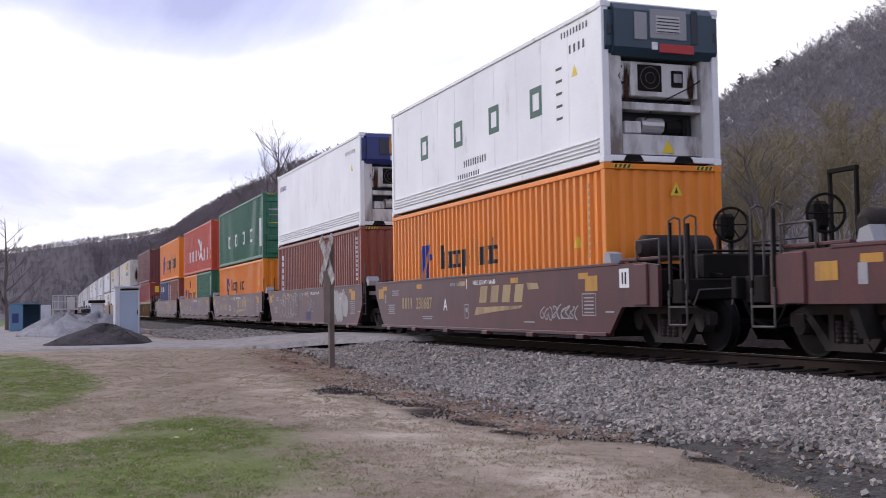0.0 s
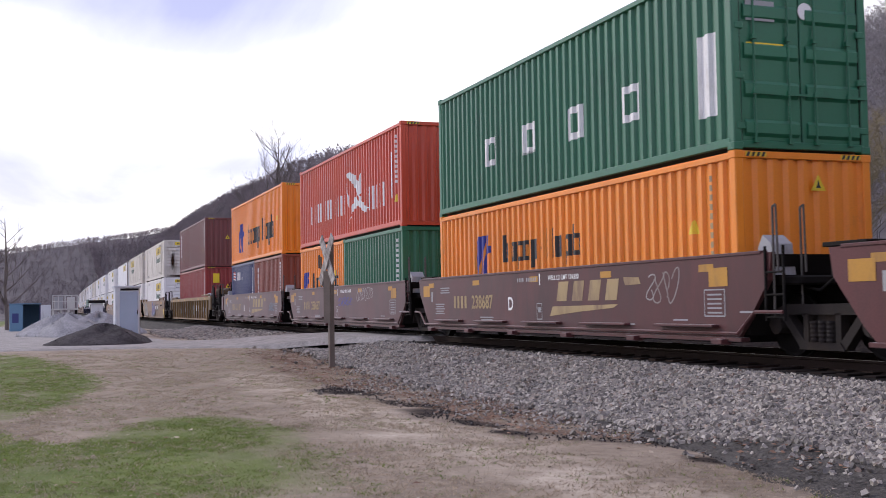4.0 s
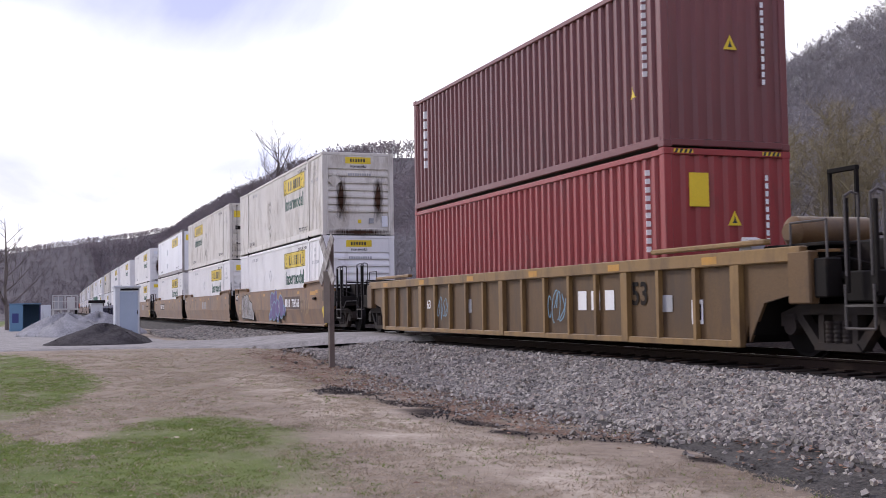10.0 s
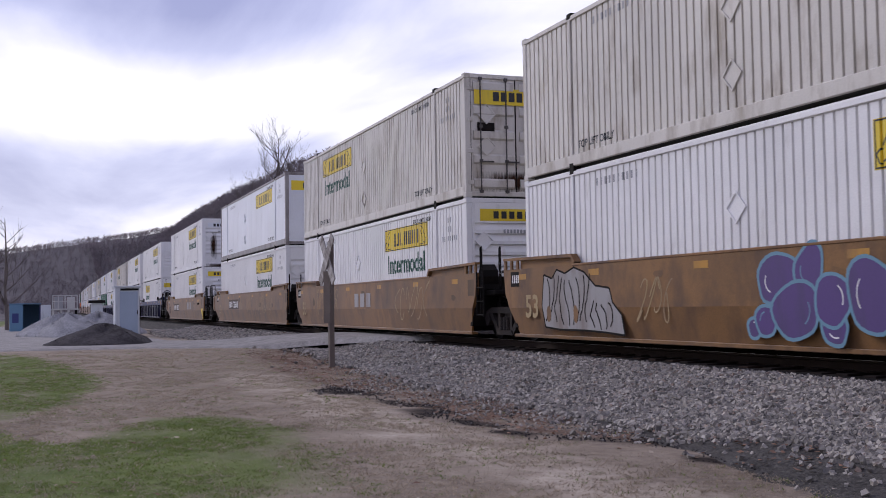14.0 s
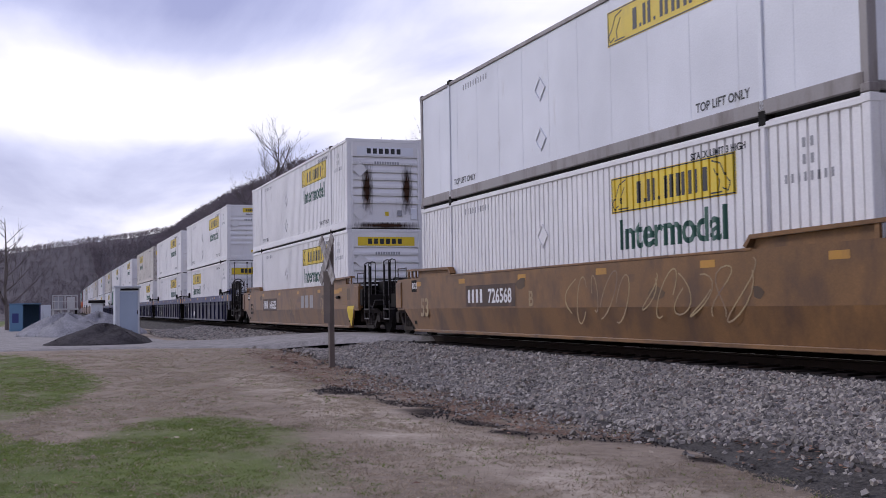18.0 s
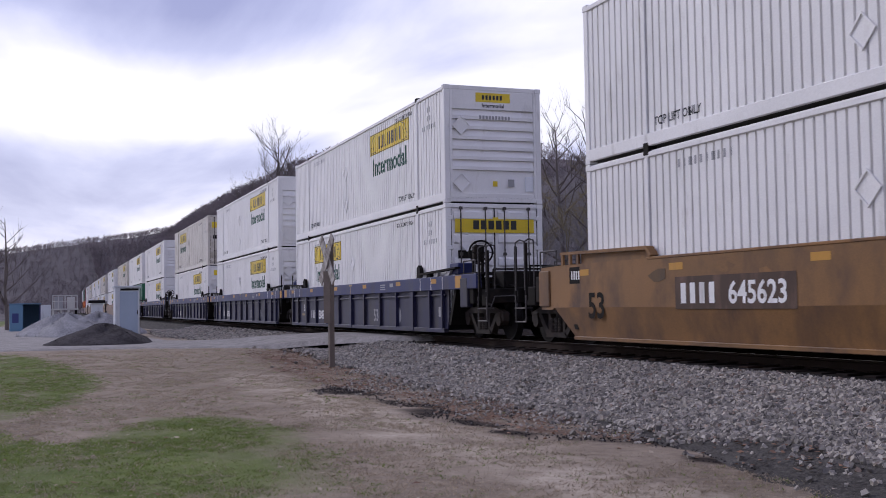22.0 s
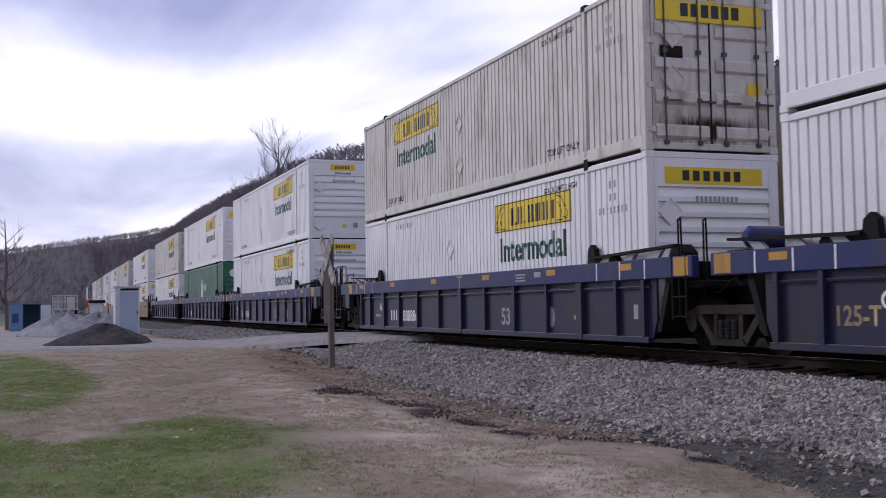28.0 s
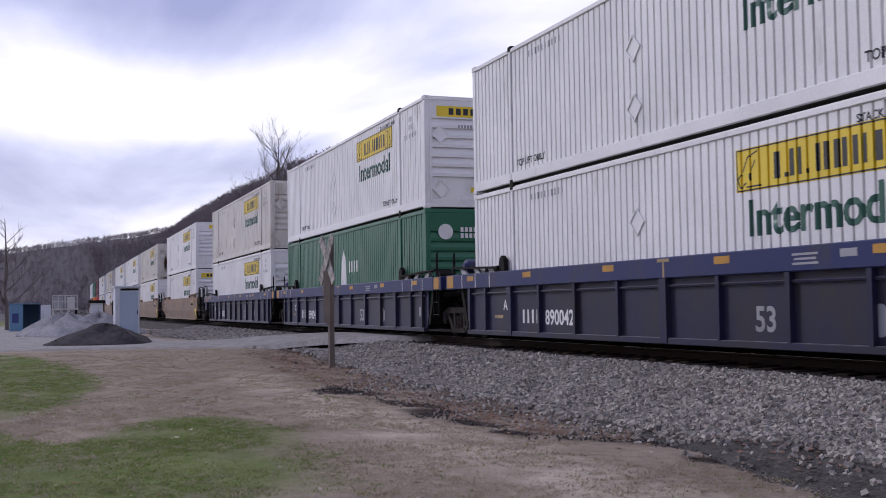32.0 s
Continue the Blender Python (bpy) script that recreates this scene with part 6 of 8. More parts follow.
def frame_casting():
    """Side frame of a three-piece truck: arched top, dropped belly, two open triangles."""
    s = Shape()
    t = 0.07
    s.prism([(-1.12, 0.42), (-1.12, 0.60), (-0.72, 0.72), (0.72, 0.72), (1.12, 0.60), (1.12, 0.42), (0.98, 0.42), (0.70, 0.58), (-0.70, 0.58), (-0.98, 0.42)], -t, t)
    for sg in (-1, 1):
        s.prism([(sg * 0.82, 0.56), (sg * 0.68, 0.58), (sg * 0.26, 0.14), (sg * 0.42, 0.12)], -t, t)
        s.prism([(sg * 0.36, 0.60), (sg * 0.26, 0.60), (sg * 0.26, 0.16), (sg * 0.36, 0.16)], -t, t)
        s.rod((sg * 0.90, -0.10, 0.43), (sg * 0.90, 0.10, 0.43), 0.125, 12)
        s.box(sg * 0.90 - 0.10, sg * 0.90 + 0.10, -0.10, 0.10, 0.50, 0.60, 0.02)
    s.prism([(-0.44, 0.12), (0.44, 0.12), (0.36, 0.22), (-0.36, 0.22)], -t * 1.3, t * 1.3)
    return s


def spring_shape():
    """One coil spring, turned as a single ringed column."""
    rings = []
    for k in range(11):
        rings.append((0.22 + 0.028 * k, 0.067 if k % 2 else 0.058))
    n, s = 10, Shape()
    vs = [(r * math.cos(2 * math.pi * a / n), -0.05 + r * math.sin(2 * math.pi * a / n), z) for z, r in rings for a in range(n)]
    fs = [(i * n + a, i * n + (a + 1) % n, (i + 1) * n + (a + 1) % n, (i + 1) * n + a) for i in range(len(rings) - 1) for a in range(n)]
    return s.add(vs, fs)


def truck(unit, x):
    """A two-axle truck under one end of a car."""
    t = part("truck", stocked(("bolster",), lambda: Shape().box(-0.20, 0.20, -1.0, 1.0, 0.46, 0.72, 0.03).rod((0, 0, 0.7), (0, 0, 0.82), 0.22, 14)), TRUCK, unit, "grimy two-axle cast truck", pose(x, 0, 0))
    for side in (-1, 1):
        f = part("side_frame", stocked(("side_frame",), frame_casting), TRUCK, t, m=pose(0, side * 1.0, 0))
        for dx in (-0.16, 0.0, 0.16):
            part("spring", stocked(("spring",), spring_shape), TRUCK, t, m=pose(dx, side * 1.0, 0))
    for a in (-0.90, 0.90):
        wset = part("wheelset", stocked(("wheelset",), wheelset_shape, True), WHEEL, t, m=pose(a, 0, WHEEL_R))
        SPINNING.append((wset, a))
    return t


def grab(unit, pts, r=0.016, name="grab_iron", mat=None):
    return part(name, Shape().path(pts, r, 6), mat or PIPE, unit)


def side_outline(kind, ends):
    """Outline in x and z of a smooth side: rear and front end either shared ('art') or a coupled end ('car')."""
    if kind == "brown":
        lo, hi = 0.25, 1.42
        reach = {"art": [(6.33, lo), (6.55, 0.45), (7.05, 1.05), (7.12, hi)], "car": [(6.52, lo), (6.95, 0.70), (8.10, 0.70), (8.10, 1.36), (7.6, hi)],
                 "far": [(5.55, lo), (5.98, 0.72), (8.10, 0.72), (8.10, 1.36), (7.6, hi)]}
    else:
        lo, hi = 0.16, 1.48
        lo = 0.70
        reach = {"art": [(8.66, lo), (8.85, 1.0), (8.92, hi)], "car": [(9.2, lo), (9.28, 0.66), (9.75, 0.66), (9.75, 1.46), (9.0, hi)]}
    front = reach[ends[1]]
    rear = [(-x, z) for x, z in reach[ends[0]]][::-1]
    return front + rear


def end_gear(unit, kind, end, sg, half, mats, wheel_side=False):
    """Platform, rails, steps, tank and coupler at one end. sg: +1 front, -1 rear."""
    body, edge = mats
    if end == "art":
        x0 = half + 0.35
        part("end_platform", Shape().box(min(sg * x0, sg * (half + 1.25)), max(sg * x0, sg * (half + 1.25)), -1.15, 1.15, 0.98, 1.10, 0.02), CAR_DARK, unit)
        part("centre_sill", Shape().box(min(sg * x0, sg * (half + 1.62)), max(sg * x0, sg * (half + 1.62)), -0.34, 0.34, 0.72, 1.02, 0.03), CAR_DARK, unit)
        part("bulkhead", Shape().prism([(sg * (half + 0.30), 0.3), (sg * (half + 0.42), 0.3), (sg * (half + 0.85), 1.40), (sg * (half + 0.70), 1.40)], -1.36, 1.36), CAR_DARK, unit)
        if sg > 0:
            for y in (-1.40, -0.95):
                grab(unit, [(half + 1.05, y, 0.55), (half + 1.05, y, 2.02), (half + 1.12, y, 2.05), (half + 1.14, y, 1.15)], 0.016, "grab_iron", CAR_DARK if kind != "brown" else PIPE)
            part("ladder", Shape().path([(half + 0.92, -1.44, 0.5), (half + 0.92, -1.44, 1.5)], 0.02).path([(half + 1.3, -1.44, 0.5), (half + 1.3, -1.44, 1.5)], 0.02)
                 .path([(half + 0.92, -1.44, 0.55), (half + 1.3, -1.44, 0.55)], 0.014).path([(half + 0.92, -1.44, 0.85), (half + 1.3, -1.44, 0.85)], 0.014)
                 .path([(half + 0.92, -1.44, 1.15), (half + 1.3, -1.44, 1.15)], 0.014), CAR_DARK, unit)
            part("valve_box", Shape().prism([(half + 0.45, 1.12), (half + 0.80, 1.12), (half + 0.74, 1.55), (half + 0.56, 1.68), (half + 0.45, 1.5)], -1.2, -0.85), PATCH_GREY if kind == "brown" else CAR_DARK, unit, "pale valve box")
            part("hose", Shape().path([(half + 0.7, -0.7, 1.3), (half + 1.0, -0.85, 0.95), (half + 1.35, -0.9, 0.9), (half + 1.7, -0.8, 1.15)], 0.02), CAR_DARK, unit)
        else:
            if kind == "blue":
                part("air_tank", stocked(("small_tank",), lambda: Shape().rod((0, -0.75, 0), (0, 0.75, 0), 0.16, 16).rod((0, -0.83, 0), (0, -0.75, 0), 0.08, 16, 0.16), True), edge, unit, "small dark blue air tank", pose(-half - 1.0, -0.35, 1.68))
            part("walkway", Shape().box(-half - 1.35, -half - 0.55, -1.25, -0.45, 1.44, 1.50, 0.01), CAR_DARK, unit)
            part("bracket", Shape().box(-half - 1.25, -half - 1.15, -1.2, -0.5, 1.08, 1.45).box(-half - 0.75, -half - 0.65, -1.2, -0.5, 1.08, 1.45), CAR_DARK, unit)
        return
    e = half + 2.9
    lo, hi = min(sg * (half + 0.4), sg * e), max(sg * (half + 0.4), sg * e)
    part("end_platform", Shape().box(lo, hi, -1.18, 1.18, 1.02, 1.12, 0.02), CAR_DARK, unit)
    part("centre_sill", Shape().box(lo, hi, -0.36, 0.36, 0.70, 1.06, 0.03), CAR_DARK, unit)
    part("end_sill", Shape().box(min(sg * (e - 0.14), sg * e), max(sg * (e - 0.14), sg * e), -1.42, 1.42, 0.80, 1.12, 0.02), CAR_DARK, unit)
    part("bulkhead", Shape().prism([(sg * (half + 0.28), 0.3), (sg * (half + 0.42), 0.3), (sg * (half + 0.95), 1.42), (sg * (half + 0.80), 1.42)], -1.36, 1.36), CAR_DARK, unit)
    part("coupler", Shape().box(min(sg * e, sg * (e + 0.70)), max(sg * e, sg * (e + 0.70)), -0.11, 0.11, 0.76, 0.98, 0.03).box(sg * (e + 0.62) - 0.16, sg * (e + 0.62) + 0.16, -0.20, 0.20, 0.72, 1.02, 0.06), CAR_DARK, unit, "rusty knuckle coupler")
    part("air_hose", Shape().path([(sg * (e - 0.05), -0.45, 0.8), (sg * (e + 0.2), -0.45, 0.48), (sg * (e + 0.5), -0.3, 0.36), (sg * (e + 0.7), -0.1, 0.42)], 0.028), CAR_DARK, unit)
    # corner steps and grab irons
    back = 0.45 if end == "far" else 0.0
    for y in (-1.44,):
        for xa in (e - 0.08 - back, e - 0.52 - back):
            grab(unit, [(sg * xa, y, 1.05), (sg * xa, y, 2.02), (sg * xa, y + 0.10, 2.08), (sg * xa, y + 0.20, 2.05), (sg * xa, y + 0.20, 1.10)], 0.016)
        part("step", Shape().path([(sg * (e - 0.06 - back), y, 0.95), (sg * (e - 0.06 - back), y, 0.42), (sg * (e - 0.55 - back), y, 0.42), (sg * (e - 0.55 - back), y, 0.95)], 0.018).box(min(sg * (e - 0.06 - back), sg * (e - 0.55 - back)), max(sg * (e - 0.06 - back), sg * (e - 0.55 - back)), y - 0.02, y + 0.16, 0.68, 0.71), PIPE, unit, "bent steel corner step")
        part("step_post", Shape().box(min(sg * (e - 0.56 - back), sg * (e - 0.50 - back)), max(sg * (e - 0.56 - back), sg * (e - 0.50 - back)), y - 0.0, y + 0.05, 0.85, 2.0, 0.01).box(min(sg * (e - 0.06 - back), sg * (e - back)), max(sg * (e - 0.06 - back), sg * (e - back)), y - 0.0, y + 0.05, 0.85, 1.95, 0.01), CAR_DARK, unit)
    part("walkway", Shape().box(min(sg * (half + 0.6), sg * (half + 1.9)), max(sg * (half + 0.6), sg * (half + 1.9)), -1.30, -0.55, 1.46, 1.51, 0.01), body if kind == "brown" else CAR_DARK, unit)
    part("handrail", Shape().path([(sg * (half + 1.2), -1.32, 1.12), (sg * (half + 1.2), -1.32, 1.78), (sg * (half + 1.9), -1.32, 1.78), (sg * (half + 1.9), -1.32, 1.12)], 0.017), PIPE, unit)
    part("handrail", Shape().path([(sg * (half + 0.6), 1.3, 1.12), (sg * (half + 0.6), 1.3, 1.8), (sg * (half + 2.4), 1.3, 1.8), (sg * (half + 2.4), 1.3, 1.12)], 0.017), PIPE, unit)
    mid = half + 1.6
    # solid dark blocks, added so that no light shows through the car end
    part("equipment_box", Shape().box(min(sg * (half + 1.75), sg * (half + 2.45)), max(sg * (half + 1.75), sg * (half + 2.45)), -0.85, 0.95, 1.12, 1.52, 0.03), CAR_DARK, unit, "dark filler block standing for the brake gear")
    part("draft_housing", Shape().box(min(sg * (half + 1.0), sg * (e - 0.14)), max(sg * (half + 1.0), sg * (e - 0.14)), -1.05, 1.05, 0.86, 1.02, 0.02), CAR_DARK, unit)
    part("side_sill", Shape().box(min(sg * (half + 2.2), sg * (e - 0.16)), max(sg * (half + 2.2), sg * (e - 0.16)), -1.30, -1.20, 0.74, 1.12, 0.02), CAR_DARK, unit)
    part("corner_box", Shape().box(min(sg * (half + 1.28), sg * (half + 1.72)), max(sg * (half + 1.28), sg * (half + 1.72)), -1.455, -1.30, 0.72, 1.40, 0.02), body, unit, "corner locker with a framed door")
    part("corner_recess", Shape().box(min(sg * (half + 1.72), sg * (half + 1.98)), max(sg * (half + 1.72), sg * (half + 1.98)), -1.40, -1.15, 0.80, 1.30, 0.02), CAR_DARK, unit)
    part("brake_cylinder", Shape().rod((sg * (mid - 0.3), -0.55, 1.28), (sg * (mid + 0.3), -0.55, 1.28), 0.13, 12), CAR_DARK, unit)
    part("brake_rod", Shape().path([(sg * (half + 0.5), -0.8, 1.2), (sg * mid, -0.8, 1.3), (sg * (e - 0.2), -0.7, 1.18)], 0.02), CAR_DARK, unit)
    part("air_pipe", Shape().path([(sg * (half + 0.5), -1.3, 1.26), (sg * (half + 1.5), -1.3, 1.24), (sg * (half + 1.9), -1.1, 1.32), (sg * (e - 0.1), -0.6, 1.0)], 0.018), CAR_DARK, unit)
    part("crossover_rail", Shape().path([(sg * (e - 0.25), -1.2, 1.12), (sg * (e - 0.25), -1.2, 1.55), (sg * (e - 0.25), 1.2, 1.55), (sg * (e - 0.25), 1.2, 1.12)], 0.02), CAR_DARK, unit)
    part("uncoupling_lever", Shape().path([(sg * (e + 0.03), -1.38, 0.72), (sg * (e + 0.06), -1.30, 0.95), (sg * (e + 0.06), -0.3, 0.98), (sg * (e + 0.25), -0.1, 1.05)], 0.014), PIPE, unit)
    part("sill_gusset", Shape().prism([(sg * (half + 0.9), 1.12), (sg * (half + 1.5), 1.12), (sg * (half + 1.0), 1.46)], -1.36, -1.30), CAR_DARK, unit)
    if not wheel_side:
        return
    if kind == "blue":
        # the hand brake stands near the well on two slim posts
        xw, yw = sg * (half + 1.30), -0.95
        part("locker", Shape().box(sg * (half + 0.62) - 0.28, sg * (half + 0.62) + 0.28, -1.34, -0.95, 1.50, 1.76, 0.02), edge, unit, "small blue locker")
    else:
        xt = sg * (half + 0.72)
        part("air_tank", stocked(("air_tank",), lambda: Shape().rod((0.0, -0.62, 0), (0.0, 0.62, 0), 0.22, 18).rod((0.0, -0.72, 0), (0.0, -0.62, 0), 0.11, 18, 0.22).rod((0.0, 0.62, 0), (0.0, 0.72, 0), 0.22, 18, 0.11), True), TRUCK if kind == "brown" else body, unit, "horizontal air tank", pose(xt, -0.28, 1.70))
        for yt in (-0.72, 0.1):
            part("tank_bracket", Shape().box(xt - 0.2, xt + 0.2, yt - 0.035, yt + 0.035, 1.12, 1.56), CAR_DARK, unit)
        part("valve_box", Shape().prism([(sg * (half + 0.12), 1.46), (sg * (half + 0.42), 1.46), (sg * (half + 0.36), 1.62), (sg * (half + 0.20), 1.66)], -1.36, -1.12), PATCH_GREY, unit, "pale valve cover")
        xw, yw = sg * (half + 2.30), -0.28
    rim = Shape().ring((xw + 0.06, yw, 1.98), (1, -0.35, 0), 0.27, 0.022, 24, 6)
    spin = Matrix.Rotation(math.atan2(-0.35, 1), 3, "Z")
    bw = part("brake_wheel", rim, CAR_DARK, unit, "spoked hand brake wheel")
    for k in range(6):
        a = math.pi * k / 3
        tip = spin @ Vector((0, 0.26 * math.cos(a), 0.26 * math.sin(a)))
        part("spoke", Shape().rod((xw + 0.06, yw, 1.98), (xw + 0.06 + tip.x, yw + tip.y, 1.98 + tip.z), 0.012, 6), CAR_DARK, bw)
    part("brake_gear", Shape().box(xw - 0.20, xw + 0.02, yw - 0.13, yw + 0.13, 1.76, 2.16, 0.05), CAR_DARK, bw)
    for dy in (-0.11, 0.11):
        part("brake_post", Shape().box(xw - 0.16, xw - 0.08, yw + dy - 0.03, yw + dy + 0.03, 1.1, 1.80, 0.01), CAR_DARK, unit)


def bars_on_side(unit, rows, mat, y, name="stencil_print", label=""):
    """Plain bars on the near side: rows of centre x, centre z, width and height."""
    s = Shape()
    for x, z, w, h in rows:
        s.add([(x - w / 2, y, z - h / 2), (x + w / 2, y, z - h / 2), (x + w / 2, y, z + h / 2), (x - w / 2, y, z + h / 2)], [(0, 1, 2, 3)])
    return part(name, s, mat, unit, label)


def word_on_side(unit, text, size, x, z, y, mat, label, name="lettering"):
    def make():
        bm = letters_mesh(text, size)
        me = bpy.data.meshes.new("letters")
        bm.to_mesh(me)
        bm.free()
        me.materials.append(None)
        return me
    return part(name, stocked(("word", text, size), make), mat, unit, label, pose(x, y, z))


def well_car(kind, label, ends, load_len, front_gear=False, rear_gear=False, trucks=(True, True), brackets=False):
    """One well: local x = 0 at the middle of the well, z = 0 at the railhead. trucks: rear and front."""
    unit = thing("well_car", label, "rail car", "well cars of the train")
    half = load_len / 2
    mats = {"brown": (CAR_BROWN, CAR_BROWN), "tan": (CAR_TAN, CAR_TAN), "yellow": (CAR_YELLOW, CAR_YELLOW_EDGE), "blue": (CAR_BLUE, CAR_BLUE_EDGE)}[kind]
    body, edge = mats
    yo = 1.42
    for side in (-1, 1):
        if kind in ("brown", "tan"):
            out = side_outline(kind, ends)
            ya, yb = sorted((side * yo, side * (yo - 0.07)))
            part("side_plate", Shape().prism(out, ya, yb), body, unit)
            if kind == "tan":
                # lower half leans in below the belt
                f0, f1 = (8.35, 8.66) if ends[1] == "art" else (8.55, 9.2)
                r0, r1 = (8.35, 8.66) if ends[0] == "art" else (8.55, 9.2)
                ring = [(f0, 0.16), (f1, 0.70), (-r1, 0.70), (-r0, 0.16)]
                lean = [side * (yo - 0.105 * (0.70 - z) / 0.54) for x, z in ring]
                part("lower_side_plate", Shape().add([(x, y, z) for (x, z), y in zip(ring, lean)] + [(x, y - side * 0.05, z) for (x, z), y in zip(ring, lean)],
                                                     [(0, 1, 2, 3), (7, 6, 5, 4), (0, 4, 5, 1), (1, 5, 6, 2), (2, 6, 7, 3), (3, 7, 4, 0)]), body, unit)
                for sg in (-1, 1):
                    part("ramp_plate", Shape().prism([(sg * 5.75, 1.50), (sg * 5.86, 1.62), (sg * 8.9, 1.67), (sg * 8.9, 1.72), (sg * 5.84, 1.68), (sg * 5.68, 1.53)], *sorted((side * 1.30, side * 1.44))), body, unit, "sloping guide ramp along the top")
                    # webs added to stop light under the ramp; the far one is near-black
                    part("ramp_web", Shape().prism([(sg * 5.8, 1.47), (sg * 8.2, 1.47), (sg * 8.2, 1.66), (sg * 5.88, 1.62)], *sorted((side * 1.33, side * 1.36))), body if side < 0 else CAR_DARK, unit)
                    for gx in (8.25, 8.55, 8.85):
                        part("ramp_post", Shape().box(sg * gx - 0.04, sg * gx + 0.04, side * 1.40 - 0.02, side * 1.40 + 0.02, 1.46, 1.68), body, unit)
            lo = 0.25 if kind == "brown" else 0.16
            fl = 6.45 if kind == "brown" else 8.5
            inset = 0.0 if kind == "brown" else 0.075
            ya, yb = sorted((side * (yo + 0.035 - inset), side * (yo - 0.12 - inset)))
            part("bottom_flange", Shape().box(-5.5 if ends[0] == "far" else -fl, fl, ya, yb, lo - 0.05, lo + 0.015, 0.01), body, unit)
            if kind == "brown":
                part("top_flange", Shape().box(-6.9, 6.9, ya + (0.02 if side < 0 else 0), yb - (0.02 if side > 0 else 0), 1.40, 1.45, 0.01), body, unit)
            else:
                ya, yb = sorted((side * (yo + 0.012), side * (yo - 0.05)))
                part("top_flange", Shape().box(-5.85, 5.85, ya, yb, 1.455, 1.50, 0.01), body, unit)
        else:
            lowx, chord_f, chord_r = (8.25, 9.55 if ends[1] == "art" else 10.35, 9.55 if ends[0] == "art" else 10.35)
            if kind == "yellow":
                chord_f = chord_r = 9.62
            zc0, zc1 = (1.14, 1.47) if kind == "blue" else (1.27, 1.47)
            ya, yb = sorted((side * (yo + 0.03), side * (yo - 0.10)))
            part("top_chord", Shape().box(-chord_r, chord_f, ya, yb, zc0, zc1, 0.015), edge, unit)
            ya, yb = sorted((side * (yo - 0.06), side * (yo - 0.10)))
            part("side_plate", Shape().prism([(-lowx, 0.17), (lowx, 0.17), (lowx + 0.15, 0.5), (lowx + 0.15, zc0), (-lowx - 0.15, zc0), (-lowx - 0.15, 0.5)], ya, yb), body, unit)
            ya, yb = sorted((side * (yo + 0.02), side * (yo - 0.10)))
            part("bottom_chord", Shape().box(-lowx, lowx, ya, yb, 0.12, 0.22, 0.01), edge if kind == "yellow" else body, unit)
            if kind == "blue":
                part("inner_pipe", Shape().rod((-lowx, side * (yo - 0.03), 1.02), (lowx, side * (yo - 0.03), 1.02), 0.022, 6), body, unit)
            spots = [-8.1, -7.2, -5.9, -4.52, -3.02, -1.45, 0.0, 1.45, 3.02, 4.52, 5.9, 7.2, 8.1] if kind == "blue" else [-8.2 + k * 1.025 for k in range(17)]
            wide = (2, 6, 10) if kind == "blue" else (0, 3, 8, 13, 16)
            rib = stocked(("rib", kind), lambda: Shape().prism([(-0.035, 0.2), (0.035, 0.2), (0.045, zc0), (-0.045, zc0)], -0.035, 0.045))
            big = stocked(("big_rib", kind), lambda: Shape().prism([(-0.10, 0.14), (0.10, 0.14), (0.10, zc0), (-0.10, zc0)], -0.045, 0.045))
            for i, x in enumerate(spots):
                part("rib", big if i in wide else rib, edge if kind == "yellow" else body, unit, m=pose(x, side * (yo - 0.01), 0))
            if kind == "blue":
                horn = stocked(("horn",), lambda: Shape().prism([(-0.9, 1.47), (0.16, 1.47), (0.13, 1.72), (0.02, 1.80), (-0.10, 1.72), (-0.12, 1.60), (-0.85, 1.57)], -0.05, 0.05))
                part("guide_horn", horn, CAR_DARK, unit, "black container guide", pose(6.35, side * 1.36, 0, 0, 0, 180))
                part("guide_horn", horn, CAR_DARK, unit, "black container guide", pose(-6.35, side * 1.36, 0))
                for sg in (-1, 1):
                    part("ramp_plate", Shape().prism([(sg * 6.45, 1.53), (sg * 9.1, 1.62), (sg * 9.1, 1.66), (sg * 6.45, 1.58)], *sorted((side * 1.33, side * 1.47))), CAR_DARK, unit)
                    for gx in (6.9, 7.7, 8.5):
                        part("gusset", Shape().prism([(sg * (gx - 0.22), 1.47), (sg * (gx + 0.05), 1.47), (sg * (gx + 0.2), 1.60), (sg * (gx - 0.08), 1.57)], *sorted((side * 1.36, side * 1.42))), PATCH_GREY, unit)
            elif kind == "yellow":
                for sg in (-1, 1):
                    part("guide_bar", Shape().box(min(sg * 6.0, sg * 8.9), max(sg * 6.0, sg * 8.9), side * 1.40 - 0.06, side * 1.40 + 0.06, 1.52, 1.60, 0.02), edge, unit)
                for sg in (-1, 1):
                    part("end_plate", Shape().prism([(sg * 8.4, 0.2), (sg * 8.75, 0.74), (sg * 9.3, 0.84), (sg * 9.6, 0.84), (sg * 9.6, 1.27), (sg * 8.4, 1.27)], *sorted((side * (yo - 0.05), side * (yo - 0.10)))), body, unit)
    # one solid dark slab, which also keeps light from passing under the load
    part("well_floor", Shape().box(-half, half, -1.30, 1.30, 0.18, 0.33, 0.02), CAR_DARK, unit)
    end_gear(unit, kind, ends[1], 1, half, mats, front_gear)
    end_gear(unit, kind, ends[0], -1, half, mats, rear_gear)
    for sg, end, on in ((1, ends[1], trucks[1]), (-1, ends[0], trucks[0])):
        if on:
            truck(unit, sg * (half + {"art": 1.62, "car": 1.75, "far": 0.95}[end]))
    # reflectors, stencils and small brackets
    y = -yo - (0.004 if kind in ("brown", "tan") else 0.034)
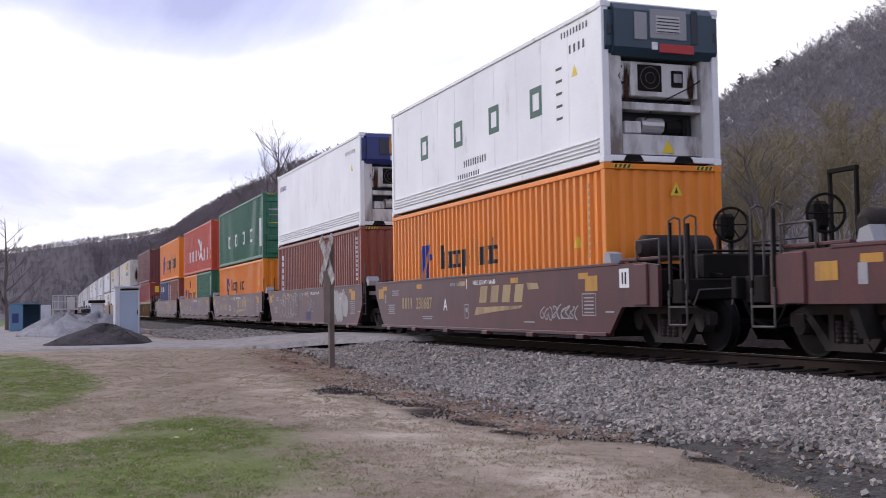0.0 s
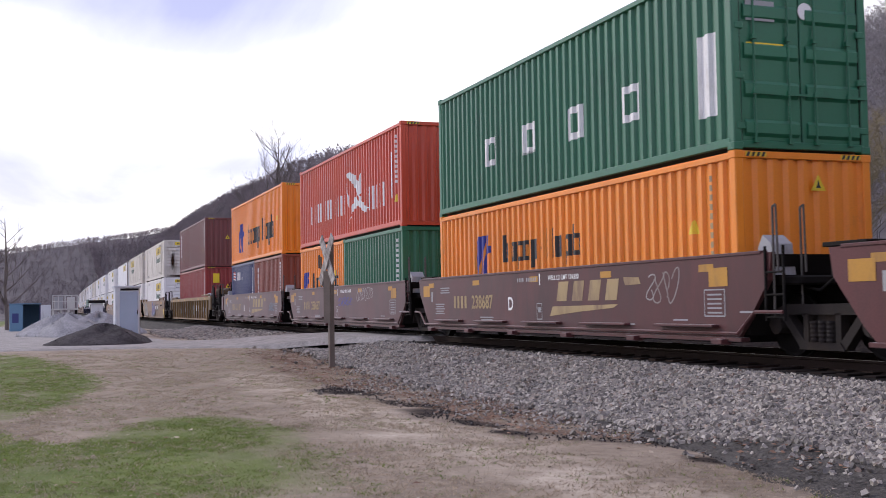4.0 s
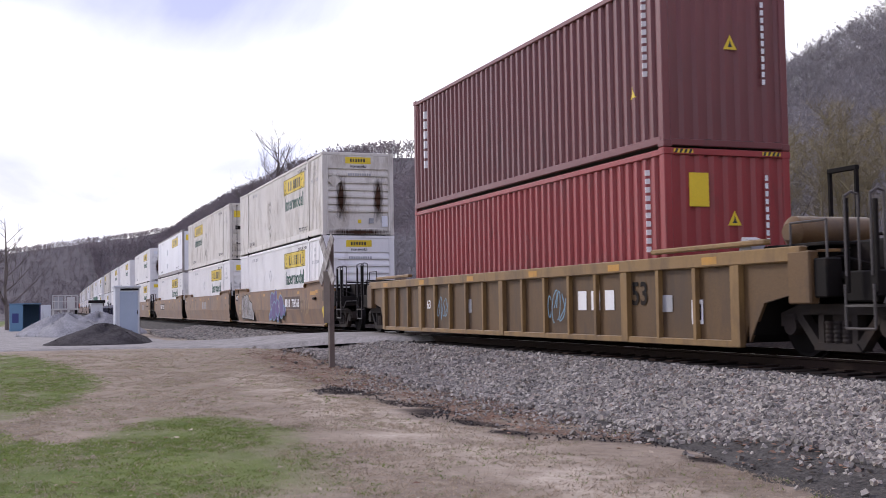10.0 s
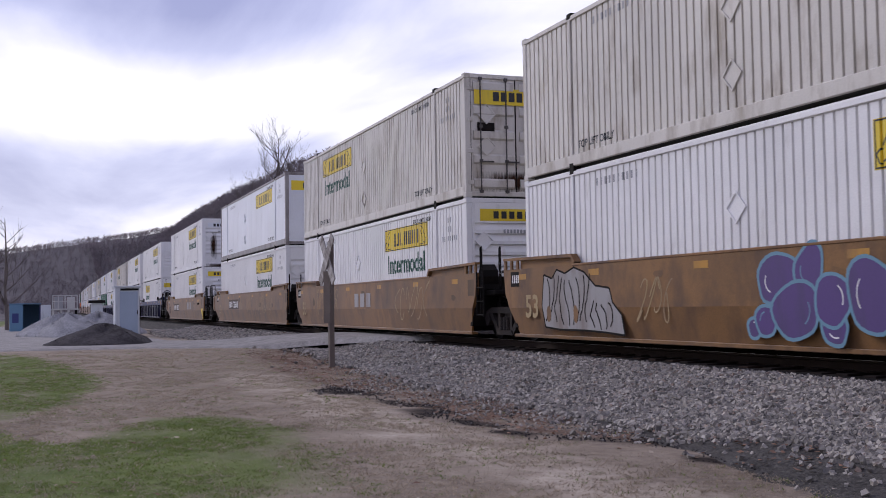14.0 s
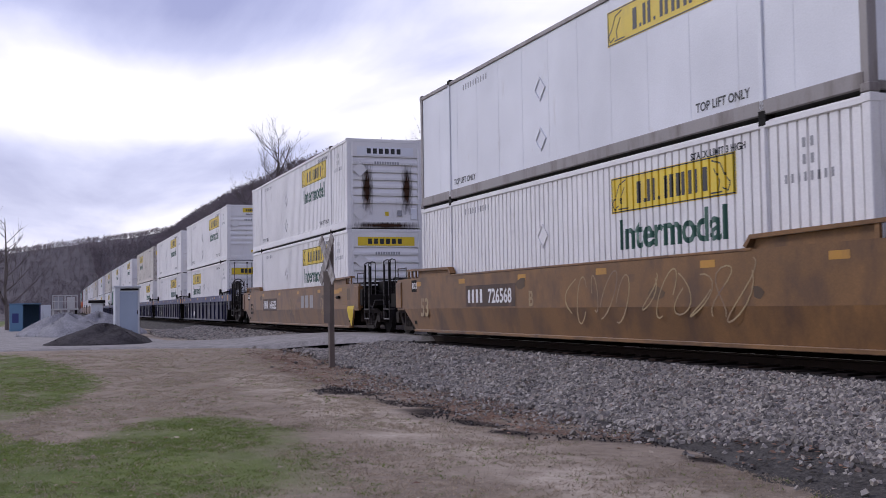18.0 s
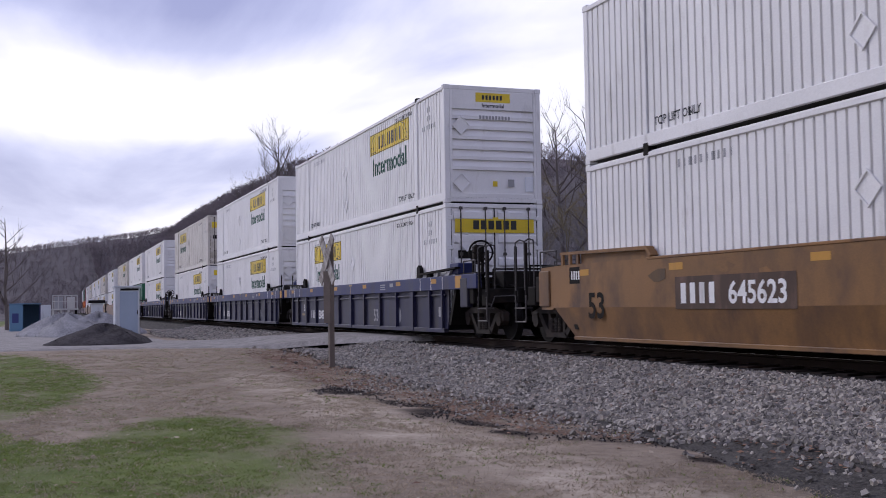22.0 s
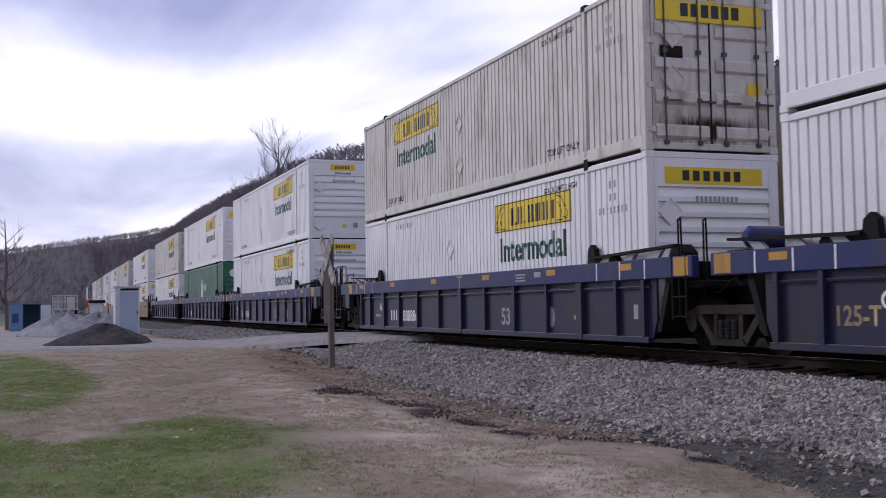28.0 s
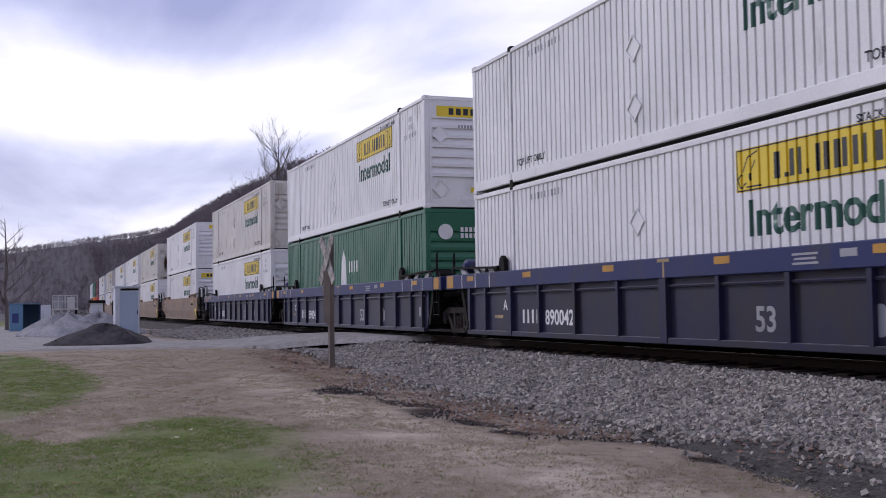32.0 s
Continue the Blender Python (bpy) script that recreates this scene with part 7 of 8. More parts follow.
    for x in ([-6.2, -3.3, -0.3, 2.6, 5.6] if load_len < 14 else [-8.0, -5.0, -1.7, 1.6, 4.8, 7.6]):
        zz = 1.26 if kind == "brown" else 1.32 if kind == "tan" else 1.36
        bars_on_side(unit, [(x, zz, 0.38, 0.11)], REFLECT, y, "reflector", "orange-yellow reflector strip")
    if brackets:
        part("brake_pipe", Shape().path([(-7.3, -1.47, 0.62), (-6.9, -1.47, 0.60), (-6.55, -1.47, 0.32), (6.4, -1.47, 0.32), (6.8, -1.47, 0.62), (7.4, -1.47, 0.62)], 0.025), body, unit)
        for x in (-4.9, -2.4, 0.1, 2.6, 5.1):
            part("side_step", Shape().box(x - 0.8, x + 0.8, -1.55, -1.42, 0.40, 0.44, 0.01), body, unit)
        for x in (-6.0, -3.6, -1.2, 1.2, 3.6, 6.0):
            part("jack_pad", Shape().box(x - 0.13, x + 0.13, -1.56, -1.38, 0.16, 0.24, 0.01), body, unit)
    elif kind == "brown":
        for x in (-5.6, -3.5, -1.2, 1.2, 3.5, 5.6):
            part("jack_pad", Shape().box(x - 0.15, x + 0.15, -1.53, -1.38, 0.14, 0.22, 0.01), body, unit)
    return unit


# ---- the train: one row a well ----
# front of the load at the start, kind, ends (rear, front), load length, gear (front, rear), trucks (rear, front)
CONSIST = [
    (2.0, "brown", ("far", "car"), 12.192, (False, True), (True, True)),
    (-17.01, "brown", ("art", "car"), 12.192, (True, False), (True, True)),
    (-32.38, "brown", ("art", "art"), 12.192, (False, False), (True, False)),
    (-47.75, "brown", ("art", "art"), 12.192, (False, False), (True, False)),
    (-62.89, "brown", ("art", "art"), 12.192, (False, False), (True, False)),
    (-78.32, "brown", ("car", "art"), 12.192, (False, True), (True, False)),
    (-97.88, "yellow", ("car", "car"), 16.154, (True, False), (True, True)),
    (-121.59, "tan", ("art", "car"), 16.154, (False, False), (True, True)),
    (-140.95, "tan", ("art", "art"), 16.154, (False, False), (True, False)),
    (-160.27, "tan", ("car", "art"), 16.154, (False, False), (True, False)),
    (-183.52, "tan", ("car", "car"), 16.154, (False, False), (True, True)),
    (-206.87, "blue", ("art", "car"), 16.154, (True, False), (True, True)),
    (-226.26, "blue", ("art", "art"), 16.154, (False, False), (True, False)),
    (-245.83, "blue", ("car", "art"), 16.154, (False, False), (True, False)),
    (-269.18, "blue", ("art", "car"), 16.154, (True, False), (True, True)),
    (-288.62, "blue", ("art", "art"), 16.154, (False, False), (True, False)),
    (-308.13, "blue", ("car", "art"), 16.154, (False, False), (True, False)),
    (-331.20, "tan", ("car", "car"), 16.154, (False, False), (True, True)),
    (-354.45, "tan", ("art", "car"), 16.154, (False, False), (True, True)),
    (-373.9, "tan", ("art", "art"), 16.154, (False, False), (True, False)),
    (-393.3, "tan", ("car", "art"), 16.154, (False, False), (True, False)),
    (-416.6, "tan", ("car", "car"), 16.154, (False, False), (True, True)),
    (-439.9, "tan", ("car", "car"), 16.154, (False, False), (True, True)),
    (-461.9, "brown", ("art", "car"), 12.192, (False, False), (True, True)),
    (-477.3, "brown", ("art", "art"), 12.192, (False, False), (True, False)),
    (-492.7, "brown", ("car", "art"), 12.192, (False, False), (True, False)),
]
FLOOR_Z, STACK, LOW_BOX = 0.352, 2.896, 2.591
UNITS = []
ROLLING = []
CAR_LABEL = {"brown": "oxide-brown smooth-sided well car with faded lettering and grime", "yellow": "dirty yellow ribbed well car with paler ribs and top chord",
             "tan": "weathered yellow-brown smooth well car with raised ends", "blue": "dusty blue ribbed well car with black container guides"}
for i, (s, kind, ends, load, gear, on) in enumerate(CONSIST):
    u = well_car(kind, CAR_LABEL[kind], ends, load, gear[0], gear[1], on, brackets=i in (3, 4, 5))
    UNITS.append(u)
    ROLLING.append((u, s - load / 2, 0.0))


def load(i, box, level, dx=0.0, below=STACK):
    """Stands a box in well i, on the floor (0) or on the box below (1)."""
    s, kind, ends, length, gear, on = CONSIST[i]
    ROLLING.append((box, s - length / 2 + dx, FLOOR_Z + level * (below + 0.006)))
    return box


# first car: ocean boxes
def ocean_loads():
    ob, st, wl, y = container("white refrigerated container with green bars and a cooling machine", WHITE, style="flat", front="none", name="refrigerated_container")
    reefer_unit(ob, 6.096, 1.219, 2.896, MACHINE_TEAL)
    big_letters(ob, st, wl, y, GREEN_INK, (-3.4, -1.0, 1.15, 3.3), 1.26, 0.60, 0.56)
    bars = lambda: blocks_bm(bar_row([0.1] * 10, 0.16, 0.04))
    side_mark("stencil_print", ob, INK, "small_line", bars, st, wl, 0.0, 0.72, y)
    side_mark("stencil_print", ob, INK, "small_line", bars, st, wl, -0.4, 0.42, y)
    side_mark("stencil_print", ob, INK, "stack_lines", lambda: blocks_bm([rect(0, i * 0.24, 0.26, 0.05) for i in range(5)]), st, wl, 4.35, 1.05, y)
    side_warn(ob, st, wl, y, 5.0, 1.75)
    side_mark("code_print", ob, INK, "code_row", lambda: blocks_bm(bar_row([0.09] * 9, 0.12, 0.035)), st, wl, 5.0, 2.55, y)
    side_mark("code_print", ob, INK, "code_row2", lambda: blocks_bm(bar_row([0.12] * 4, 0.16, 0.06)), st, wl, 5.1, 2.2, y)
    for k in range(4):
        part("base_rib", Shape().box(-5.9, 5.9, -1.232, -1.19, 0.20 + k * 0.075, 0.235 + k * 0.075, 0.006), WHITE, ob)
    load(1, ob, 1)
    load(1, orange_box("orange corrugated shipping container with a blue emblem and black bars"), 0)
    ob, st, wl, y = container("white refrigerated container with a blue cooling machine in its nose", WHITE, style="flat", front="none", name="refrigerated_container")
    reefer_unit(ob, 6.096, 1.219, 2.896, MACHINE_BLUE)
    side_marks("name_bar", ob, RED_INK, "redbars", [[q] for q in bar_row([0.14] * 2, 0.20, 0.03, 0.8)], st, wl, -5.5, 2.2, y)
    side_marks("name_bar", ob, BLUE_INK, "bluebars", [[q] for q in bar_row([0.13] * 5, 0.18, 0.03, 0.8)], st, wl, -4.9, 2.2, y)
    side_mark("code_print", ob, INK, "code_row", lambda: blocks_bm(bar_row([0.09] * 9, 0.12, 0.035)), st, wl, 4.9, 2.35, y)
    side_warn(ob, st, wl, y, 5.1, 1.8)
    for k in range(4):
        part("base_rib", Shape().box(-5.9, 5.9, -1.232, -1.19, 0.20 + k * 0.075, 0.235 + k * 0.075, 0.006), WHITE, ob)
    load(2, ob, 1)
    load(2, plain_box("tile-red corrugated shipping container with a column of white bars", RUST_RED, name_column=True), 0)
    ob, st, wl, y = container("dark green corrugated shipping container with white bars and its doors forward", GREEN, front="doors")
    big_letters(ob, st, wl, y, WHITE_INK, (-2.9, -0.9, 1.1, 3.15), 0.88, 0.62, 0.6)
    side_mark("tall_bar", ob, WHITE_INK, "tallbar", lambda: blocks_bm([rect(0, 0, 0.42, 1.25)]), st, wl, 5.4, 1.2, y, "tall white bar")
    side_mark("repair_patch", ob, LEAF_GREEN, "patch", lambda: blocks_bm([rect(0, 0, 1.5, 0.75)]), st, wl, -1.2, 0.55, y, "fresh green repair patch")
    part("notice", Shape().box(0.0, 0.006, -0.95, -0.45, 1.9, 2.2), PATCH_GREY, ob, "grey notice plate", pose(6.075, 0, 0))
    part("notice", Shape().rod((0, 0.1, 2.1), (0.008, 0.1, 2.1), 0.13, 16), WHITE_INK, ob, "round white notice", pose(6.075, 0, 0))
    part("notice", Shape().box(0.0, 0.006, -0.95, -0.3, 1.45, 1.58), YELLOW, ob, "yellow notice strip", pose(6.075, 0, 0))
    load(3, ob, 1, below=LOW_BOX)
    load(3, orange_box("orange corrugated shipping container with a blue emblem and black bars", height=LOW_BOX), 0)
    ob, st, wl, y = container("scarlet corrugated shipping container with a white bird emblem and white bars", SCARLET)
    side_mark("emblem", ob, WHITE_INK, "bird", bird_bm, st, wl, 1.55, 1.22, y, "white swept-wing bird emblem")
    side_marks("name_bar", ob, WHITE_INK, "long_name", [[q] for q in bar_row([0.10, 0.10, 0.10, 0.10, 0.10, 0.12, 0.10, 0.10, 0.10, 0.10, 0.10, 0.10, 0.10, 0.10], 0.66, 0.24, 0.95)], st, wl, -2.2, 0.80, y)
    side_marks("name_bar", ob, WHITE_INK, "short_name", [[q] for q in bar_row([0.13] * 6, 0.70, 0.22, 0.95)], st, wl, 3.45, 0.70, y)
    side_mark("code_print", ob, WHITE_INK, "code_strip", lambda: blocks_bm([rect(0, 0, 0.10, 1.3)]), st, wl, 5.15, 1.5, y)
    side_codes(ob, st, wl, y)
    side_warn(ob, st, wl, y, 5.5, 0.72)
    part("code_strip", Shape().box(0, 0.005, 0.72, 0.80, 1.25, 2.55), WHITE_INK, ob, m=pose(6.07, 0, 0))
    load(4, ob, 1, below=LOW_BOX)
    b = plain_box("dark green corrugated twenty-foot container with columns of white bars", GREEN, 6.058, height=LOW_BOX)
    load(4, b, 0, 3.067)
    load(4, orange_box("orange corrugated twenty-foot container with a blue emblem and a rusty patch", length=6.058, height=LOW_BOX), 0, -3.067)
    load(5, orange_box("orange corrugated container with a big blue emblem and tall black bars", big=True), 1, below=LOW_BOX)
    load(5, plain_box("tile-red corrugated twenty-foot container with columns of white bars", RUST_RED, 6.058, name_column=True, height=LOW_BOX), 0, 3.067)
    b, st, wl, y = container("navy blue corrugated twenty-foot container with a small flag and white bars", NAVY, 6.058, LOW_BOX)
    side_mark("flag", b, WHITE_INK, "flag", lambda: blocks_bm([[(-0.3, -0.1 + k * 0.14), (0.3, -0.16 + k * 0.14), (0.3, -0.09 + k * 0.14), (-0.3, -0.03 + k * 0.14)] for k in range(3)]), st, wl, -2.3, 1.95, y, "small striped flag")
    side_mark("flag_stripe", b, RED_INK, "flagred", lambda: blocks_bm([[(-0.3, -0.03 + k * 0.14), (0.3, -0.09 + k * 0.14), (0.3, -0.03 + k * 0.14), (-0.3, 0.03 + k * 0.14)] for k in range(3)]), st, wl, -2.3, 1.95, y)
    side_mark("name_bars", b, WHITE_INK, "navybars", lambda: blocks_bm(bar_row([0.3, 0.3, 0.3], 0.38, 0.08, 0.75) + [[(a + 0.95, c) for a, c in q] for q in bar_row([0.11] * 4, 0.14, 0.04)]), st, wl, -1.15, 1.8, y, "thick white bars")
    side_codes(b, st, wl, y, top=LOW_BOX - 0.35)
    load(5, b, 0, -3.067)
    # two maroon boxes in the longer yellow well
    load(6, plain_box("dark maroon corrugated shipping container with columns of white bars", MAROON, name_column=True), 1)
    b = plain_box("crimson corrugated shipping container with a yellow caution plate", CRIMSON)
    part("caution_plate", Shape().box(0, 0.008, -0.75, -0.38, 1.95, 2.5, 0.003), YELLOW, b, "yellow caution plate", pose(6.068, 0, 0))
    load(6, b, 0)


ocean_loads()


def domestic_loads():
    w = "white ribbed 53-foot container with a yellow sign"
    g = "grey-white ribbed 53-foot container with a yellow sign"
    rows = [
        (7, dict(label="grey-white ribbed 53-foot container with rust runs on its nose", tone="grey", rusty=True), dict(label=w, tone="white")),
        (8, dict(label="grey-white ribbed 53-foot container with its doors forward", tone="grey", front="doors", rear_sign=True), dict(label=w, tone="white", header=True)),
        (9, dict(label="smooth white plate-sided 53-foot container with aluminium rails", tone="plate", style="flat", front="flat", word=False), dict(label=w)),
        (10, dict(label="white ribbed 53-foot container with black rust runs on its nose", tone="white", rusty=True, header=True), dict(label=w, header=True)),
        (11, dict(label=g, tone="white"), dict(label="white ribbed 53-foot container with its doors forward", front="doors", rear_sign=True)),
        (12, dict(label=w, tone="white"), dict(label=w)),
        (13, dict(label="grey-white ribbed 53-foot container with its doors forward", tone="grey", front="doors", rear_sign=True), dict(label=w, header=True)),
        (14, dict(label=w, tone="white"), dict(label=w)),
        (15, dict(label="white ribbed 53-foot container stained at its nose", tone="white", header=True), None),
        (16, dict(label=g, tone="grey"), dict(label=w)),
        (17, dict(label=w, tone="white"), dict(label=w, header=True)),
        (18, dict(label="grey-white ribbed 53-foot container with rust runs on its nose", tone="grey", rusty=True), dict(label=w)),
        (19, dict(label=w), dict(label=w)), (20, dict(label=w), dict(label=w)), (21, dict(label=g, tone="grey"), dict(label=w)), (22, dict(label=w), dict(label=w)),
    ]
    for i, top, low in rows:
        load(i, domestic(**top), 1)
        if low:
            load(i, domestic(**low), 0)
    b, st, wl, y = container("bright green ribbed 53-foot container with a round white emblem", LEAF_GREEN, 16.154, 2.896, "rib", "ribs", name="domestic_container")
    part("round_emblem", Shape().rod((0, -0.75, 2.3), (0.01, -0.75, 2.3), 0.2, 18), WHITE_INK, b, "round white emblem", pose(8.07, 0, 0))
    part("name_bars", flat_rows([(-0.3 + k * 0.12, 2.36, 0.04, 0.06) for k in range(6)] + [(-0.3 + k * 0.12, 2.2, 0.04, 0.06) for k in range(6)]), WHITE_INK, b, m=pose(8.074, 0, 0))
    side_mark("emblem", b, WHITE_INK, "greenmark", lambda: blocks_bm([[(-0.35, -0.5), (0.35, -0.5), (0.25, 0.4), (0.0, 0.75), (-0.25, 0.4)]] + [[(p + 1.1, q) for p, q in r] for r in bar_row([0.2] * 4, 0.35, 0.08)]), st, wl, 0.1, 1.5, y, "white shield emblem with bars")
    load(15, b, 0)
    load(23, plain_box("dark maroon corrugated shipping container", MAROON), 1)
    load(23, plain_box("scarlet corrugated shipping container", SCARLET), 0)
    load(24, plain_box("dark green corrugated shipping container", GREEN), 1)
    load(24, orange_box("orange corrugated shipping container with black bars"), 0)
    load(25, plain_box("white corrugated shipping container", WHITE, column=False), 1)
    load(25, plain_box("tile-red corrugated shipping container", RUST_RED), 0)


domestic_loads()


# ---- lettering, emblems and spray paint on the cars ----
def flat_on_side(unit, name, polys, mat, x, z, y=-1.4245, label="", kind=""):
    s = Shape()
    for q in polys:
        s.add([(a + x, y, b + z) for a, b in q], [tuple(range(len(q)))])
    ob = part(name, s, mat, unit, label)
    if kind:
        ob["kind"] = kind
    return ob


def blob(cx, cz, rx, rz, n=18, wob=0.10, seed=0):
    return [(cx + rx * math.cos(a) * (1 + wob * math.sin(3 * a + seed)), cz + rz * math.sin(a) * (1 + wob * math.cos(2 * a + seed)))
            for a in [2 * math.pi * i / n for i in range(n)]]


def stroke(pts, w):
    """A ribbon along a line of points."""
    out = []
    for (x0, z0), (x1, z1) in zip(pts, pts[1:]):
        d = math.hypot(x1 - x0, z1 - z0) or 1
        nx, nz = -(z1 - z0) / d * w / 2, (x1 - x0) / d * w / 2
        out.append([(x0 - nx, z0 - nz), (x1 - nx, z1 - nz), (x1 + nx, z1 + nz), (x0 + nx, z0 + nz)])
    return out


def bubbles(unit, x, z, lobes, fill, edge, label, rim=0.05):
    """Swollen spray-paint shapes, each outlined and laid over the one before: centre, radii and tilt."""
    g = None
    for k, (cx, cz, rx, rz, tilt) in enumerate(lobes):
        c, q = math.cos(radians(tilt)), math.sin(radians(tilt))
        y = -1.4245 - 0.0008 * k

        def turned(pts):
            return [(cx + a * c - b * q, cz + a * q + b * c) for a, b in pts]

        o = flat_on_side(g or unit, "graffiti" if g is None else "graffiti_outline", [turned(blob(0, 0, rx + rim, rz + rim, 22, 0.09, k))], edge, x, z, y=y, label=label if g is None else "")
        g = g or o
        flat_on_side(g, "graffiti_fill", [turned(blob(0, 0, rx, rz, 22, 0.09, k))], fill, x, z, y=y - 0.0004)
        bow = [(rx * 0.62 * math.cos(t), rz * 0.62 * math.sin(t)) for t in [0.4 + k + 0.28 * i for i in range(6)]]
        flat_on_side(g, "graffiti_stroke", stroke(turned(bow), 0.02), edge if k % 2 else WHITE_INK, x, z, y=y - 0.0007, kind="stuff")


def spray(unit, x, z, w, h, fill, edge, seed, lobes=6, label="graffiti of swollen bubble shapes"):
    """A row of bubble shapes of uneven size."""
    rng = random.Random(seed)
    rows = []
    for i in range(lobes):
        cx = -w / 2 + w * (i + 0.5) / lobes
        rows.append((cx + rng.uniform(-0.06, 0.06), rng.uniform(-0.10, 0.10) * h, w / lobes * rng.uniform(0.5, 0.75), h * rng.uniform(0.34, 0.5), rng.uniform(-25, 25)))
        if i % 2:
            rows.append((cx + rng.uniform(-0.2, 0.2), rng.choice((-0.28, 0.25)) * h, w / lobes * 0.4, h * 0.22, rng.uniform(-40, 40)))
    bubbles(unit, x, z, rows, fill, edge, label, 0.035)


def silver_piece(unit, x, z):
    """One broad silver field cut by black curling lines."""
    field = [(-1.55, -0.1), (-1.45, 0.5), (-1.1, 0.42), (-0.9, 0.58), (-0.55, 0.5), (-0.2, 0.6), (0.2, 0.5), (0.6, 0.25), (1.1, 0.2), (1.2, -0.05), (1.5, -0.25), (1.6, -0.60), (0.9, -0.56), (0.2, -0.54), (-0.8, -0.54), (-1.4, -0.5)]
    g = flat_on_side(unit, "graffiti", [field], SILVER, x, z, label="broad silver graffiti with curling black outlines")
    flat_on_side(g, "graffiti_outline", stroke(field + field[:1], 0.035), CAR_DARK, x, z, y=-1.4252, kind="stuff")
    rng = random.Random(12)
    for k in range(13):
        cx = -1.3 + 0.2 * k
        tall = 0.42 if k < 9 else 0.22
        low = 0.0 if k < 9 else -0.25
        pts = [(cx + 0.10 * math.sin(t * rng.uniform(3.4, 4.2) + k), low + tall * (1 - 2 * t) + 0.05 * math.sin(7 * t + k)) for t in [i / 9 for i in range(10)]]
        flat_on_side(g, "graffiti_stroke", stroke(pts, 0.036), CAR_DARK, x, z, y=-1.4256 - 0.0001 * k, kind="stuff")
    for k, cx in enumerate((-1.25, -0.15)):
        flat_on_side(g, "graffiti_gap", [blob(cx, -0.25, 0.09, 0.17, 14, 0.1, k)], CAR_TAN, x, z, y=-1.4275)


def scrawl(unit, x, z, w, h, mat, seed, label="thin scrawled spray tag"):
    """A quick looping tag: joined curls of uneven size that lean to one side."""
    rng = random.Random(seed)
    polys = []
    n = max(4, int(w / (0.42 * h + 0.05)))
    for i in range(n):
        cx = -w / 2 + w * (i + 0.5) / n
        tall, wide = h * rng.uniform(0.32, 0.5), w / n * rng.uniform(0.35, 0.55)
        f, p, q = rng.choice((1.0, 1.5, 2.0)), rng.uniform(0, 6.28), rng.uniform(0, 6.28)
        base = rng.uniform(-0.08, 0.08) * h
        pts = []
        for k in range(15):
            u = 5.2 * k / 14
            b = tall * math.cos(u + q)
            pts.append((cx + wide * math.sin(u * f + p) + 0.25 * b, base + b))
        polys += stroke(pts, 0.026)
    flat_on_side(unit, "spray_tag", polys, mat, x, z, label=label, kind="stuff")


def swoosh(unit, x, z):
    """Faded yellow emblem: four slanted bars over a long wedge."""
    for i in range(4):
        a = -1.05 + i * 0.62
        flat_on_side(unit, "emblem_bar", [[(a, 0), (a + 0.40, 0), (a + 0.50, 0.36), (a + 0.10, 0.36)]], FADED, x, z)
    flat_on_side(unit, "emblem_wedge", [[(-1.35, -0.28), (-1.22, -0.10), (1.25, -0.07), (1.1, -0.13), (-0.2, -0.20)], [(1.45, 0.38), (1.95, 0.36), (2.0, 0.25), (1.5, 0.24)]], FADED, x, z, label="faded yellow wedge emblem")


def box_logo(unit, x, z, w, mat):
    """Three white slabs side by side."""
    k = w / 2.4
    for a in (-0.72, 0.0, 0.72):
        flat_on_side(unit, "logo_shape", [rect(a * k, 0.0, 0.50 * k, 0.46 * k)], mat, x, z, y=-1.4275)


def car_number(unit, text, x, z, mat, size, prefix, y=-1.4265, slab=None):
    """Painted car number: plain bars for the owner's mark, then the figures."""
    w = size * 0.56
    n = len(text)
    total = w * (n + prefix + 0.8)
    if slab:
        flat_on_side(unit, "number_panel", [rect(0, size * 0.36, total + 0.2, size * 1.12)], slab, x, z, y=y + 0.002)
    for i in range(prefix):
        flat_on_side(unit, "mark_bar", [rect(-total / 2 + w * (i + 0.5), size * 0.35, w * 0.55, size * 0.70)], mat, x, z, y=y)
    word_on_side(unit, text, size, x + total / 2 - w * n / 2, z, y, mat, "painted car number " + text, "car_number")


